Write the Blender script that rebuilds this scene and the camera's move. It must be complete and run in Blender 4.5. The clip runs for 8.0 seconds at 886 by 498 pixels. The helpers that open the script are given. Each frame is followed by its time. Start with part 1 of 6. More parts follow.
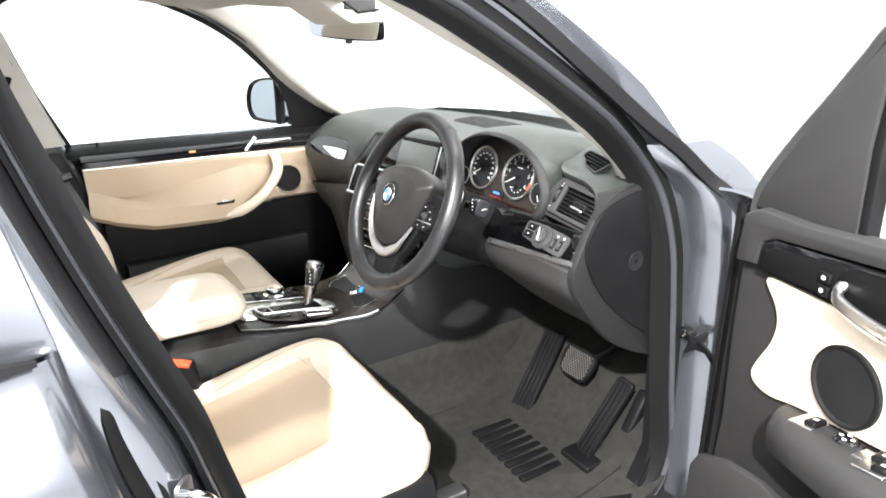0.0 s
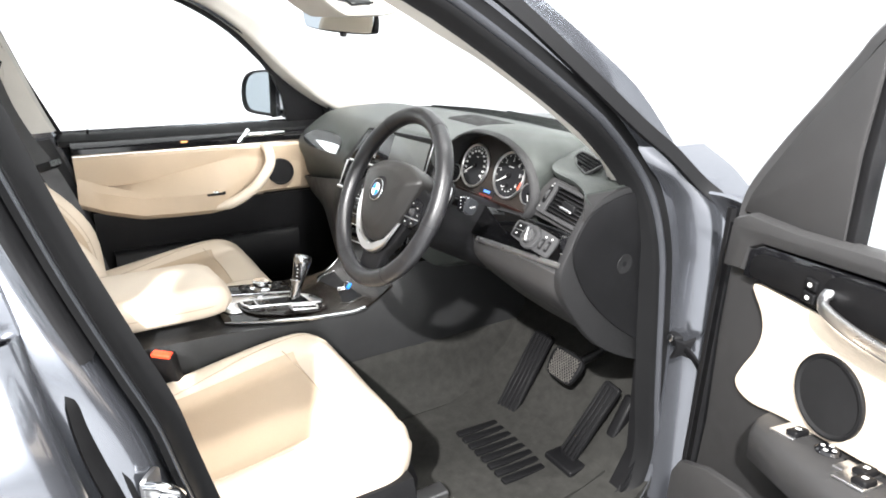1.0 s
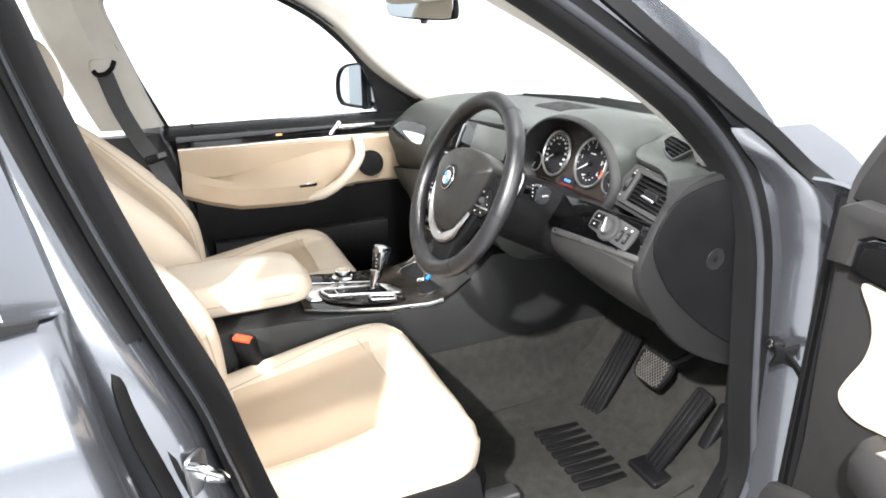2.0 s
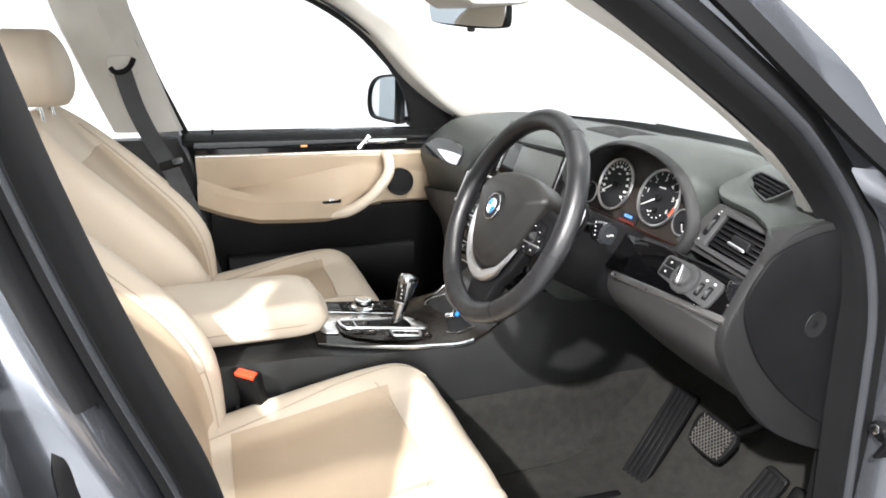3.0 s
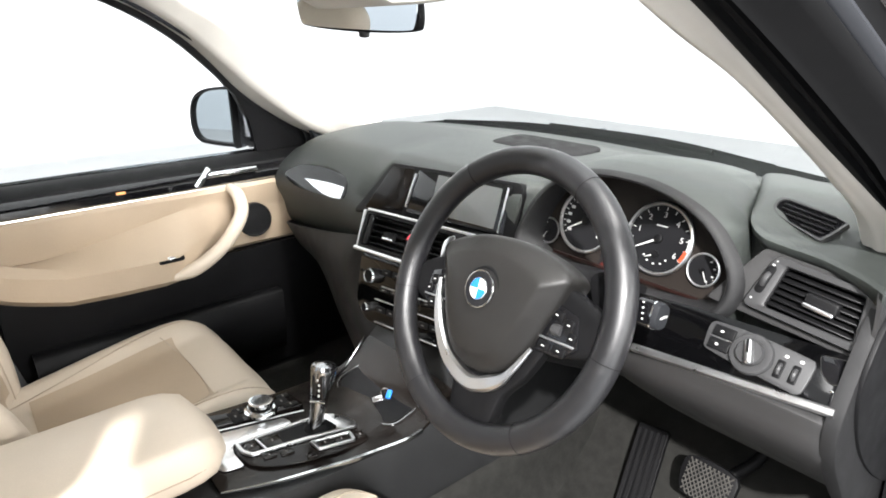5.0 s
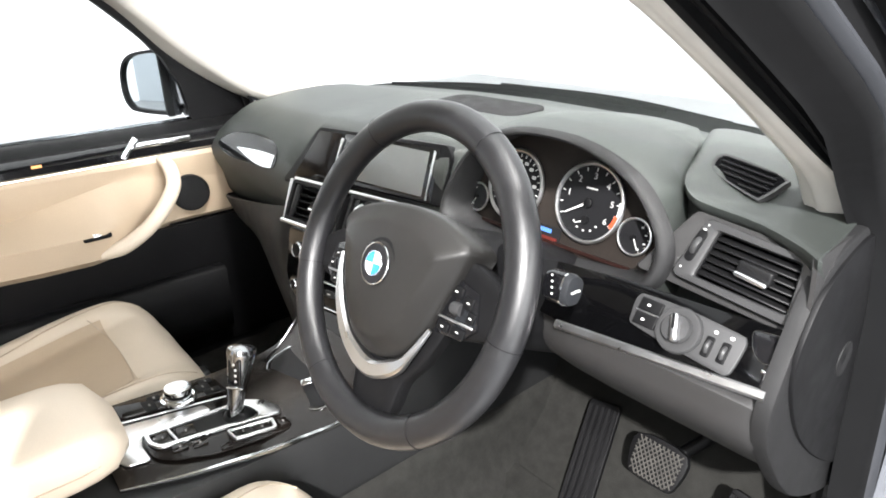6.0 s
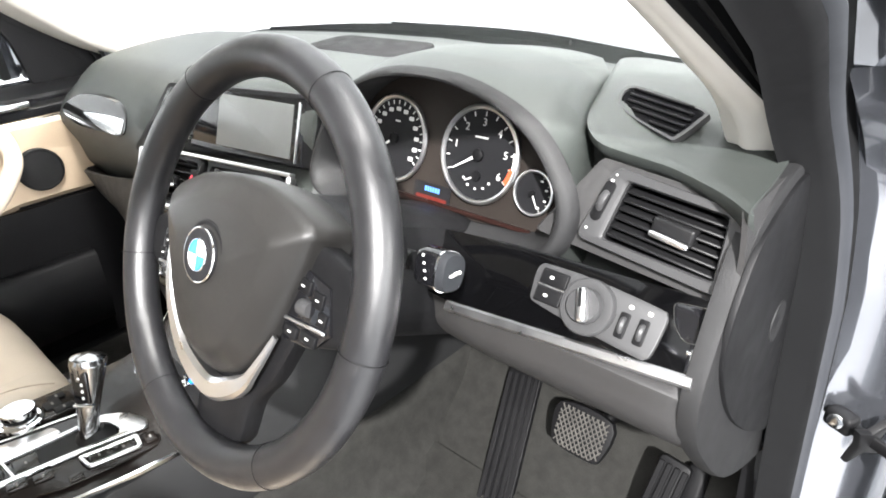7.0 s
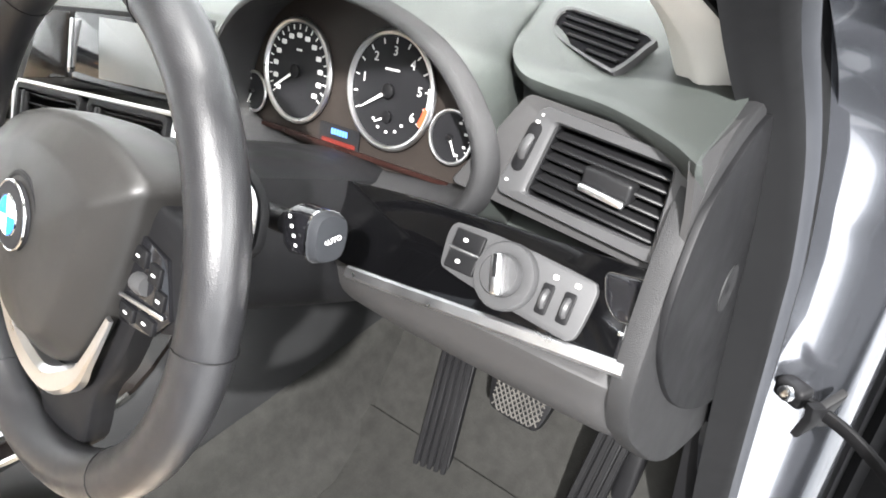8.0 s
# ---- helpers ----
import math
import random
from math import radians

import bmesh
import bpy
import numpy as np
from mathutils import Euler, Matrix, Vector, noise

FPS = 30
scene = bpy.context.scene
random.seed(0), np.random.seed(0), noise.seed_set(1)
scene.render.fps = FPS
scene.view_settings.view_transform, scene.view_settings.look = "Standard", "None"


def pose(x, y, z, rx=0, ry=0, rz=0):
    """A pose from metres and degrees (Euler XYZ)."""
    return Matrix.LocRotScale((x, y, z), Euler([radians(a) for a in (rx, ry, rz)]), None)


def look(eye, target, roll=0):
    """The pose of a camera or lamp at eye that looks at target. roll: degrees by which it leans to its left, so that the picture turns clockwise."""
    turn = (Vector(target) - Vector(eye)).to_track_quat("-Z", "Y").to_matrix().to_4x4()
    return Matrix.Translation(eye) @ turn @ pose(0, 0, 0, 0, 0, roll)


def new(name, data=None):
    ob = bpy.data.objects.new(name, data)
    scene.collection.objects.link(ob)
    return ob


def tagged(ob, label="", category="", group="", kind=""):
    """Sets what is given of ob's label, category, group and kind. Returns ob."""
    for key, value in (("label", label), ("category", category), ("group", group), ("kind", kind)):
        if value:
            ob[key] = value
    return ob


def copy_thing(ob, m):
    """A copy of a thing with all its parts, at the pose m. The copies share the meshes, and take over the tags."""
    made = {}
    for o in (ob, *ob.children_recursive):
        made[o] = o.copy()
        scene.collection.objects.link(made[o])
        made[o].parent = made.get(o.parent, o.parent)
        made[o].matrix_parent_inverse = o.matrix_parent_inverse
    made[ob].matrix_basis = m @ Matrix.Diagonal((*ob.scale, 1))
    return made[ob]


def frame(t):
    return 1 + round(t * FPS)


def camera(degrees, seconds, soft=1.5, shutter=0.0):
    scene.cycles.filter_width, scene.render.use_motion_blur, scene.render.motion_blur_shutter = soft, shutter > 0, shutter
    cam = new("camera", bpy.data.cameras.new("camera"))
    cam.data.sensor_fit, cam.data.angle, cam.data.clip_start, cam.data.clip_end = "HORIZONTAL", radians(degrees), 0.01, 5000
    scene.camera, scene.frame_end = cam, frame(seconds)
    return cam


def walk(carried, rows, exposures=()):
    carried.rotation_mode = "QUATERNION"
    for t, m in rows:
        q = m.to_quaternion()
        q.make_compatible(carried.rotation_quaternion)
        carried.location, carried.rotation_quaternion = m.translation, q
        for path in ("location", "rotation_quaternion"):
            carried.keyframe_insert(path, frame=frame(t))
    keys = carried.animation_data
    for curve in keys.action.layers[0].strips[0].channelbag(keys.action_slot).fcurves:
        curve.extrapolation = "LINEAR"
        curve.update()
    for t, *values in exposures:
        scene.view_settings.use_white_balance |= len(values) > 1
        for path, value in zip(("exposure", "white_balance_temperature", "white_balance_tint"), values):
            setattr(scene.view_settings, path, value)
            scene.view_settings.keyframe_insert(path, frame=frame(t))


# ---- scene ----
cam = camera(70.6, 8.0, soft=1.75)
PATH = [
    (0, (1.466, -0.549, 1.381), (-0.123, 0.459, 0.705), -0.3),
    (0.5, (1.466, -0.538, 1.384), (-0.118, 0.482, 0.714), 0.5),
    (1, (1.466, -0.527, 1.371), (-0.118, 0.49, 0.696), 1.5),
    (1.5, (1.474, -0.486, 1.362), (-0.149, 0.462, 0.679), -0.1),
    (2, (1.462, -0.449, 1.348), (-0.273, 0.265, 0.657), -1.1),
    (2.2, (1.438, -0.43, 1.332), (-0.305, 0.271, 0.646), 0.5),
    (3.3, (1.225, -0.406, 1.321), (-0.556, 0.25, 0.691), 1.5),
    (3.5, (1.176, -0.387, 1.325), (-0.598, 0.286, 0.692), 0.8),
    (4, (1.078, -0.372, 1.332), (-0.636, 0.381, 0.627), -0.3),
    (4.2, (1.037, -0.392, 1.34), (-0.623, 0.462, 0.623), 0.1),
    (5.3, (0.88, -0.45, 1.363), (-0.54, 0.78, 0.677), -1.5),
    (5.5, (0.884, -0.417, 1.349), (-0.515, 0.833, 0.656), -1.5),
    (6, (0.898, -0.318, 1.327), (-0.528, 0.852, 0.554), -1.9),
    (6.5, (0.884, -0.241, 1.308), (-0.528, 0.908, 0.48), -3.9),
    (7, (0.842, -0.182, 1.286), (-0.394, 1.095, 0.368), -3.6),
    (7.5, (0.829, -0.136, 1.262), (-0.221, 1.237, 0.256), -3.0),
    (8, (0.821, -0.085, 1.247), (-0.28, 1.197, 0.175), -2.1),
]
walk(cam, [(t, look(eye, target, roll)) for t, eye, target, roll in PATH],
     exposures=[(0.0, 0.45), (2.0, 0.37), (3.5, 0.04), (5.5, 0.29), (6.5, 0.59), (7.0, 0.80), (7.5, 0.97), (8.0, 1.08)])


# ---- world and light ----
world = bpy.data.worlds.new("studio_light")
world.use_nodes = True
scene.world = world
bg = world.node_tree.nodes["Background"]
bg.inputs["Color"].default_value = (0.96, 0.98, 1.0, 1)
bg.inputs["Strength"].default_value = 2.1


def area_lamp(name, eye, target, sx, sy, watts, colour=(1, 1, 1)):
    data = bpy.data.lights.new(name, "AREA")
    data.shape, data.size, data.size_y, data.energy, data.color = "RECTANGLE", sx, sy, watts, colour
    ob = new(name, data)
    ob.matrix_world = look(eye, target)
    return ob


area_lamp("ceiling_lamp", (1.5, -0.1, 4.0), (0.40, -0.1, 0.8), 0.30, 0.14, 110, (1.0, 0.98, 0.95))
area_lamp("key_softbox", (3.155, -2.81, 3.864), (0.4, -0.1, 0.65), 0.13, 0.11, 780, (1.0, 0.98, 0.97))
area_lamp("rear_softbox", (1.8, -2.9, 4.0), (1.1, 0.1, 0.9), 2.0, 1.0, 130, (1.0, 0.99, 0.98))
# unseen panel, added and sized to put white reflections on the paint
area_lamp("reflection_softbox", (6.8, -0.6, 2.0), (0.8, -0.6, 1.6), 3.8, 2.7, 400, (0.98, 0.99, 1.0))
area_lamp("side_softbox", (5.5, 1.2, 3.2), (0.0, -0.5, 0.9), 0.60, 0.50, 150, (1.0, 0.99, 0.98))


# ---- materials ----
def mat(name, colour, rough=0.5, metal=0.0, grain=0.0, grain_size=400.0, vary=0.12, vary_size=14.0, spec=0.5, coat=0.0, wear=0.0, kind="noise"):
    """A procedural material: colour that drifts on a coarse and a fine scale, uneven gloss, fine relief."""
    m = bpy.data.materials.new(name)
    m.use_nodes = True
    nt = m.node_tree
    b = nt.nodes["Principled BSDF"]
    b.inputs["Roughness"].default_value = rough
    b.inputs["Metallic"].default_value = metal
    b.inputs["Specular IOR Level"].default_value = spec
    b.inputs["Coat Weight"].default_value = coat
    b.inputs["Coat Roughness"].default_value = 0.04
    tc = nt.nodes.new("ShaderNodeTexCoord")
    coarse = nt.nodes.new("ShaderNodeTexNoise")
    coarse.inputs["Scale"].default_value = vary_size
    coarse.inputs["Detail"].default_value = 5
    fine = nt.nodes.new("ShaderNodeTexVoronoi" if kind == "leather" else "ShaderNodeTexNoise")
    fine.inputs["Scale"].default_value = grain_size
    nt.links.new(tc.outputs["Object"], coarse.inputs["Vector"])
    nt.links.new(tc.outputs["Object"], fine.inputs["Vector"])
    ramp = nt.nodes.new("ShaderNodeValToRGB")
    ramp.color_ramp.elements[0].position, ramp.color_ramp.elements[1].position = 0.3, 0.7
    lo = [c * (1 - vary) for c in colour]
    hi = [min(1, c * (1 + vary)) for c in colour]
    ramp.color_ramp.elements[0].color = (*lo, 1)
    ramp.color_ramp.elements[1].color = (*hi, 1)
    nt.links.new(coarse.outputs[0], ramp.inputs["Fac"])
    mix = nt.nodes.new("ShaderNodeMix")
    mix.data_type, mix.blend_type = "RGBA", "MULTIPLY"
    mix.inputs[0].default_value = 0.35 if grain > 0.8 else 0.07
    nt.links.new(ramp.outputs["Color"], mix.inputs[6])
    tone = nt.nodes.new("ShaderNodeMapRange")
    tone.inputs[1].default_value, tone.inputs[2].default_value, tone.inputs[3].default_value, tone.inputs[4].default_value = 0.2, 0.8, 0.6, 1.15
    nt.links.new(fine.outputs[0], tone.inputs[0])
    nt.links.new(tone.outputs[0], mix.inputs[7])
    nt.links.new(mix.outputs[2], b.inputs["Base Color"])
    gloss = nt.nodes.new("ShaderNodeMapRange")
    gloss.inputs[1].default_value, gloss.inputs[2].default_value = 0.3, 0.7
    gloss.inputs[3].default_value, gloss.inputs[4].default_value = max(0.0, rough * (1 - 0.12 - wear)), min(1, rough * (1.12 + wear))
    smear = nt.nodes.new("ShaderNodeTexNoise")
    smear.inputs["Scale"].default_value = vary_size * 2.7
    smear.inputs["Detail"].default_value = 3
    nt.links.new(tc.outputs["Object"], smear.inputs["Vector"])
    nt.links.new(smear.outputs[0], gloss.inputs[0])
    nt.links.new(gloss.outputs[0], b.inputs["Roughness"])
    if grain:
        bump = nt.nodes.new("ShaderNodeBump")
        bump.inputs["Strength"].default_value = grain
        bump.inputs["Distance"].default_value = 0.0005
        nt.links.new(fine.outputs[0], bump.inputs["Height"])
        nt.links.new(bump.outputs["Normal"], b.inputs["Normal"])
    return m


def glass(name, colour=(0.97, 0.99, 0.98), rough=0.0):
    m = bpy.data.materials.new(name)
    m.use_nodes = True
    b = m.node_tree.nodes["Principled BSDF"]
    b.inputs["Base Color"].default_value = (*colour, 1)
    b.inputs["Roughness"].default_value = rough
    b.inputs["Transmission Weight"].default_value = 1.0
    b.inputs["IOR"].default_value = 1.22
    return m


def lit(name, colour, strength):
    m = bpy.data.materials.new(name)
    m.use_nodes = True
    b = m.node_tree.nodes["Principled BSDF"]
    b.inputs["Base Color"].default_value = (*[c * 0.3 for c in colour], 1)
    b.inputs["Emission Color"].default_value = (*colour, 1)
    b.inputs["Emission Strength"].default_value = strength
    return m


M_DASH = mat("dash_grain_plastic", (0.026, 0.0255, 0.0258), 0.52, spec=0.3, grain=0.4, grain_size=1600, kind="leather", vary=0.05, vary_size=9)
M_HOOD = mat("hood_grain_plastic", (0.0125, 0.0125, 0.013), 0.55, spec=0.22, grain=0.4, grain_size=1600, kind="leather", vary=0.05, vary_size=9)
# lighter, greener copy: windscreen light on the upper faces put into the colour
M_DASH_TOP = mat("dash_top_grain_plastic", (0.029, 0.033, 0.0305), 0.5, spec=0.45, wear=-0.1, grain=0.4, grain_size=1600, kind="leather", vary=0.02, vary_size=9)
M_PLASTIC = mat("dark_plastic", (0.0055, 0.0055, 0.006), 0.5, spec=0.13, grain=0.25, grain_size=1200)
M_CONSOLE = mat("console_grain_plastic", (0.0145, 0.0148, 0.0152), 0.5, spec=0.25, grain=0.25, grain_size=1000, kind="leather", vary=0.05)
M_BLACK = mat("lacquer_black", (0.0015, 0.0015, 0.0017), 0.06, spec=0.25, vary=0.05, wear=0.3)
M_SEAL = mat("grey_rubber", (0.034, 0.036, 0.041), 0.42, spec=0.35, vary=0.08)
M_PLASTIC_GREY = mat("grey_plastic", (0.036, 0.036, 0.037), 0.45, spec=0.3, grain=0.2, grain_size=1200)
M_CONTOP = mat("brown_black_gloss", (0.0085, 0.0068, 0.006), 0.16, vary=0.15, wear=0.3, spec=0.22)
M_GLOSS = mat("piano_black", (0.006, 0.006, 0.007), 0.07, vary=0.05, wear=0.3)
M_LIP = mat("dark_rubber_lip", (0.0075, 0.0076, 0.008), 0.55, spec=0.07, vary=0.06)
M_SLAT = mat("vent_slat_plastic", (0.0085, 0.0085, 0.009), 0.45, spec=0.2, grain=0.1, grain_size=1200)
M_RUBBER = mat("rubber", (0.006, 0.006, 0.0065), 0.5, spec=0.14, grain=0.15, grain_size=700)
M_COWL = mat("cowl_black", (0.004, 0.004, 0.0045), 0.6, spec=0.0, grain=0.15, grain_size=700)
M_LEATHER = mat("cream_leather", (0.635, 0.545, 0.44), 0.48, grain=0.22, grain_size=520, kind="leather", vary=0.05, vary_size=5)
# insert leather, its tone also darkened and warmed to carry shade
M_LEATHER_IN = mat("cream_leather_insert_shade", (0.465, 0.365, 0.263), 0.5, grain=0.3, grain_size=460, kind="leather", vary=0.06, vary_size=5)
M_THREAD = mat("beige_thread", (0.47, 0.385, 0.295), 0.8)
M_WHEEL = mat("wheel_leather", (0.0085, 0.0085, 0.0095), 0.37, spec=0.5, grain=0.2, grain_size=1500, kind="leather", vary=0.06, vary_size=25, wear=0.08)
M_PAD = mat("airbag_pad_plastic", (0.0125, 0.012, 0.0115), 0.42, spec=0.26, grain=0.2, grain_size=1200, vary=0.05)
M_CHROME = mat("chrome", (0.82, 0.83, 0.84), 0.12, metal=1.0, vary=0.03)
M_DARKMETAL = mat("dark_chrome", (0.34, 0.345, 0.35), 0.16, metal=1.0, vary=0.03)
M_SATIN = mat("satin_aluminium", (0.74, 0.74, 0.75), 0.3, metal=1.0, vary=0.05)
M_CARPET = mat("grey_carpet", (0.021, 0.0208, 0.0192), 0.95, grain=1.0, grain_size=420, vary=0.17, vary_size=45, spec=0.1)
M_BEIGE = mat("beige_trim", (0.55, 0.53, 0.49), 0.7, grain=0.3, grain_size=900, vary=0.05)
M_LINER = mat("grey_headliner", (0.50, 0.49, 0.45), 0.9, grain=0.4, grain_size=1100, vary=0.05)
M_PAINT = mat("grey_metallic_paint", (0.15, 0.158, 0.178), 0.19, metal=0.82, vary=0.02, vary_size=3, wear=-0.05, coat=0.9, grain=0)
M_STEEL = mat("steel", (0.45, 0.45, 0.46), 0.35, metal=1.0, vary=0.1)
M_RED = mat("red_plastic", (0.75, 0.06, 0.02), 0.4)
M_DIMPRINT = mat("dim_grey_print", (0.16, 0.155, 0.15), 0.6, vary=0.05)
M_PRINT = mat("grey_print", (0.50, 0.50, 0.49), 0.6, vary=0.03)
M_WHITE = mat("white_print", (0.62, 0.62, 0.60), 0.6, vary=0.03)
M_BLUE = mat("blue_enamel", (0.015, 0.16, 0.55), 0.2, vary=0.03, coat=0.5)
M_SCREEN = mat("screen_glass", (0.11, 0.115, 0.115), 0.18, vary=0.05)
M_DIAL = mat("dial_black", (0.010, 0.010, 0.011), 0.5, spec=0.12, vary=0.1)
M_DIALPLATE = mat("cluster_brown_black", (0.020, 0.0165, 0.0145), 0.42, spec=0.14, vary=0.1)
M_WEB = mat("seat_belt_webbing", (0.045, 0.046, 0.048), 0.7, grain=0.6, grain_size=1400)
M_MIRROR = mat("mirror_silver", (0.80, 0.84, 0.86), 0.015, metal=1.0, vary=0.0)
M_SPEAKER = mat("speaker_mesh", (0.013, 0.013, 0.0135), 0.7, spec=0.1, grain=0.9, grain_size=1500)
M_WALL = mat("white_studio_paint", (0.86, 0.87, 0.88), 0.7, vary=0.01, vary_size=0.6)
# grey stands in for the dimmer side that mirrors and gloss reflect
M_WALL_DIM = mat("dimmed_studio_paint", (0.40, 0.43, 0.46), 0.7, vary=0.02, vary_size=0.6)
M_FLOOR = mat("grey_studio_floor", (0.29, 0.295, 0.30), 0.35, vary=0.02, vary_size=0.8)
M_GLASS = glass("car_glass")
M_LCD = lit("lcd_blue", (0.12, 0.32, 1.0), 0.9)
M_HAZARD = lit("hazard_red", (0.9, 0.05, 0.08), 0.9)
M_REDLINE = lit("display_red", (0.25, 0.02, 0.01), 0.025)
M_REDMARK = mat("red_print", (0.60, 0.07, 0.025), 0.5)


# ---- mesh helpers ----
def cr(points, n=6, closed=False):
    """A smooth curve through the points, n steps a span."""
    p = [Vector(q) for q in points]
    m, out = len(p), []
    spans = m if closed else m - 1
    for i in range(spans):
        if closed:
            a, b, c, d = (p[(i + k) % m] for k in (-1, 0, 1, 2))
        else:
            b, c = p[i], p[i + 1]
            a = p[i - 1] if i else b + (b - c)
            d = p[i + 2] if i + 2 < m else c + (c - b)
        for k in range(n):
            t = k / n
            out.append(0.5 * ((2 * b) + (c - a) * t + (2 * a - 5 * b + 4 * c - d) * t * t + (3 * b - a - 3 * c + d) * t ** 3))
    if not closed:
        out.append(p[-1].copy())
    return out


def loft(rings, closed=True, cap=True, around=False):
    bm = bmesh.new()
    vs = [[bm.verts.new(q) for q in r] for r in rings]
    n, m = len(vs), len(vs[0])
    for i in range(n if around else n - 1):
        a, b = vs[i], vs[(i + 1) % n]
        for j in range(m if closed else m - 1):
            k = (j + 1) % m
            try:
                bm.faces.new((a[j], a[k], b[k], b[j]))
            except ValueError:
                pass
    if cap and not around and closed:
        bm.faces.new(vs[0][::-1])
        bm.faces.new(vs[-1])
    bmesh.ops.recalc_face_normals(bm, faces=bm.faces)
    return bm


def sheet(rows, thick):
    """A grid of points with a thickness below it."""
    bm = loft(rows, closed=False, cap=False)
    bmesh.ops.solidify(bm, geom=bm.faces[:], thickness=thick)
    return bm


def sweep(path, prof, up=(0, 0, 1), closed=False, cap=True, scale=None):
    path, up = [Vector(p) for p in path], Vector(up)
    rings, n = [], len(path)
    for i, p in enumerate(path):
        a = path[i - 1] if (i or closed) else p
        b = path[(i + 1) % n] if (i + 1 < n or closed) else p
        t = (b - a).normalized()
        side = t.cross(up).normalized()
        u2 = side.cross(t)
        s = scale[i] if scale else 1
        rings.append([p + side * (x * s) + u2 * (y * s) for x, y in prof])
    return loft(rings, True, cap, around=closed)


def circle(r, n=12, ry=None):
    return [(r * math.cos(2 * math.pi * i / n), (ry or r) * math.sin(2 * math.pi * i / n)) for i in range(n)]


def tube(path, r, n=10, up=(0.13, 0.21, 1), scale=None, closed=False):
    return sweep(path, circle(r, n), up, closed=closed, scale=scale)


def rrect(w, h, r, n=4):
    out = []
    for cx, cy, a0 in ((w / 2 - r, h / 2 - r, 0), (-w / 2 + r, h / 2 - r, 90), (-w / 2 + r, -h / 2 + r, 180), (w / 2 - r, -h / 2 + r, 270)):
        for i in range(n + 1):
            a = radians(a0 + 90 * i / n)
            out.append((cx + r * math.cos(a), cy + r * math.sin(a)))
    return out


def frm(o, n, up=(0, 0, 1), spin=0):
    """A frame at o: x to the right as seen from the side that n points to, y up, z along n."""
    n, up = Vector(n).normalized(), Vector(up)
    u = up.cross(n).normalized()
    w = n.cross(u)
    m = Matrix((u, w, n)).transposed().to_4x4()
    return Matrix.Translation(o) @ m @ pose(0, 0, 0, 0, 0, spin)


def slab(outline, depth, m=None, bevel=0.0, base=0.0, seg=2):
    """A flat piece with that outline, from base to base + depth along z, its front edge rounded."""
    pts = [Vector((p[0], p[1])) for p in outline]
    k = len(pts)
    if sum(pts[i - 1].x * pts[i].y - pts[i].x * pts[i - 1].y for i in range(k)) < 0:
        pts.reverse()

    def inset(d):
        out = []
        for i in range(k):
            e1, e2 = pts[i] - pts[i - 1], pts[(i + 1) % k] - pts[i]
            n1, n2 = Vector((-e1.y, e1.x)).normalized(), Vector((-e2.y, e2.x)).normalized()
            nn = n1 + n2
            nn = nn.normalized() if nn.length > 1e-6 else n1
            out.append(pts[i] + nn * d / max(0.5, nn.dot(n1)))
        return out
    rings = [[(p.x, p.y, base) for p in pts]]
    if bevel:
        for s in range(seg + 1):
            a = radians(90 * s / seg)
            rings.append([(p.x, p.y, base + depth - bevel * (1 - math.sin(a))) for p in inset(bevel * (1 - math.cos(a)))])
    else:
        rings.append([(p.x, p.y, base + depth) for p in pts])
    bm = loft(rings)
    if m is not None:
        bm.transform(m)
    return bm


def framed(outer, inner, depth, m=None, base=0.0, lip=0.0):
    """A flat frame between two outlines with as many points each."""
    b, f = base, base + depth
    rings = [[(x, y, b) for x, y in outer], [(x, y, f - lip) for x, y in outer]]
    if lip:
        rings.append([(x * 0.93 + u * 0.07, y * 0.93 + v * 0.07, f) for (x, y), (u, v) in zip(outer, inner)])
        rings.append([(x * 0.15 + u * 0.85, y * 0.15 + v * 0.85, f) for (x, y), (u, v) in zip(outer, inner)])
        rings.append([(x, y, f - lip) for x, y in inner])
    else:
        rings.append([(x, y, f) for x, y in inner])
    rings.append([(x, y, b) for x, y in inner])
    bm = loft(rings, around=True)
    if m is not None:
        bm.transform(m)
    return bm


def turned(profile, m=None, n=32):
    """A turned piece: (radius, height) pairs round z."""
    rings = [[(r * math.cos(2 * math.pi * i / n), r * math.sin(2 * math.pi * i / n), z) for i in range(n)] for r, z in profile]
    bm = loft(rings)
    if m is not None:
        bm.transform(m)
    return bm


def rbox(sx, sy, sz, r, m=None, n=3):
    """A box with rounded edges, centred."""
    bm = bmesh.new()
    bmesh.ops.create_cube(bm, size=1.0)
    bmesh.ops.scale(bm, vec=(sx, sy, sz), verts=bm.verts)
    bmesh.ops.bevel(bm, geom=bm.edges[:], offset=r, segments=n, affect="EDGES", profile=0.5)
    if m is not None:
        bm.transform(m)
    return bm


def torus(big, small, m=None, n=72, k=14, squash=1.0):
    rings = []
    for i in range(n):
        a = 2 * math.pi * i / n
        rings.append([((big + small * math.cos(b)) * math.cos(a), (big + small * math.cos(b)) * math.sin(a), squash * small * math.sin(b)) for b in (2 * math.pi * j / k for j in range(k))])
    bm = loft(rings, around=True)
    if m is not None:
        bm.transform(m)
    return bm


def text_bm(words, size, m, depth=0.0004):
    cu = bpy.data.curves.new("tmp", "FONT")
    cu.body, cu.size, cu.align_x, cu.align_y, cu.extrude, cu.resolution_u = words, size, "CENTER", "CENTER", depth, 2
    ob = bpy.data.objects.new("tmp", cu)
    me = bpy.data.meshes.new_from_object(ob)
    bm = bmesh.new()
    bm.from_mesh(me)
    bm.transform(m)
    bpy.data.objects.remove(ob)
    bpy.data.meshes.remove(me)
    return bm


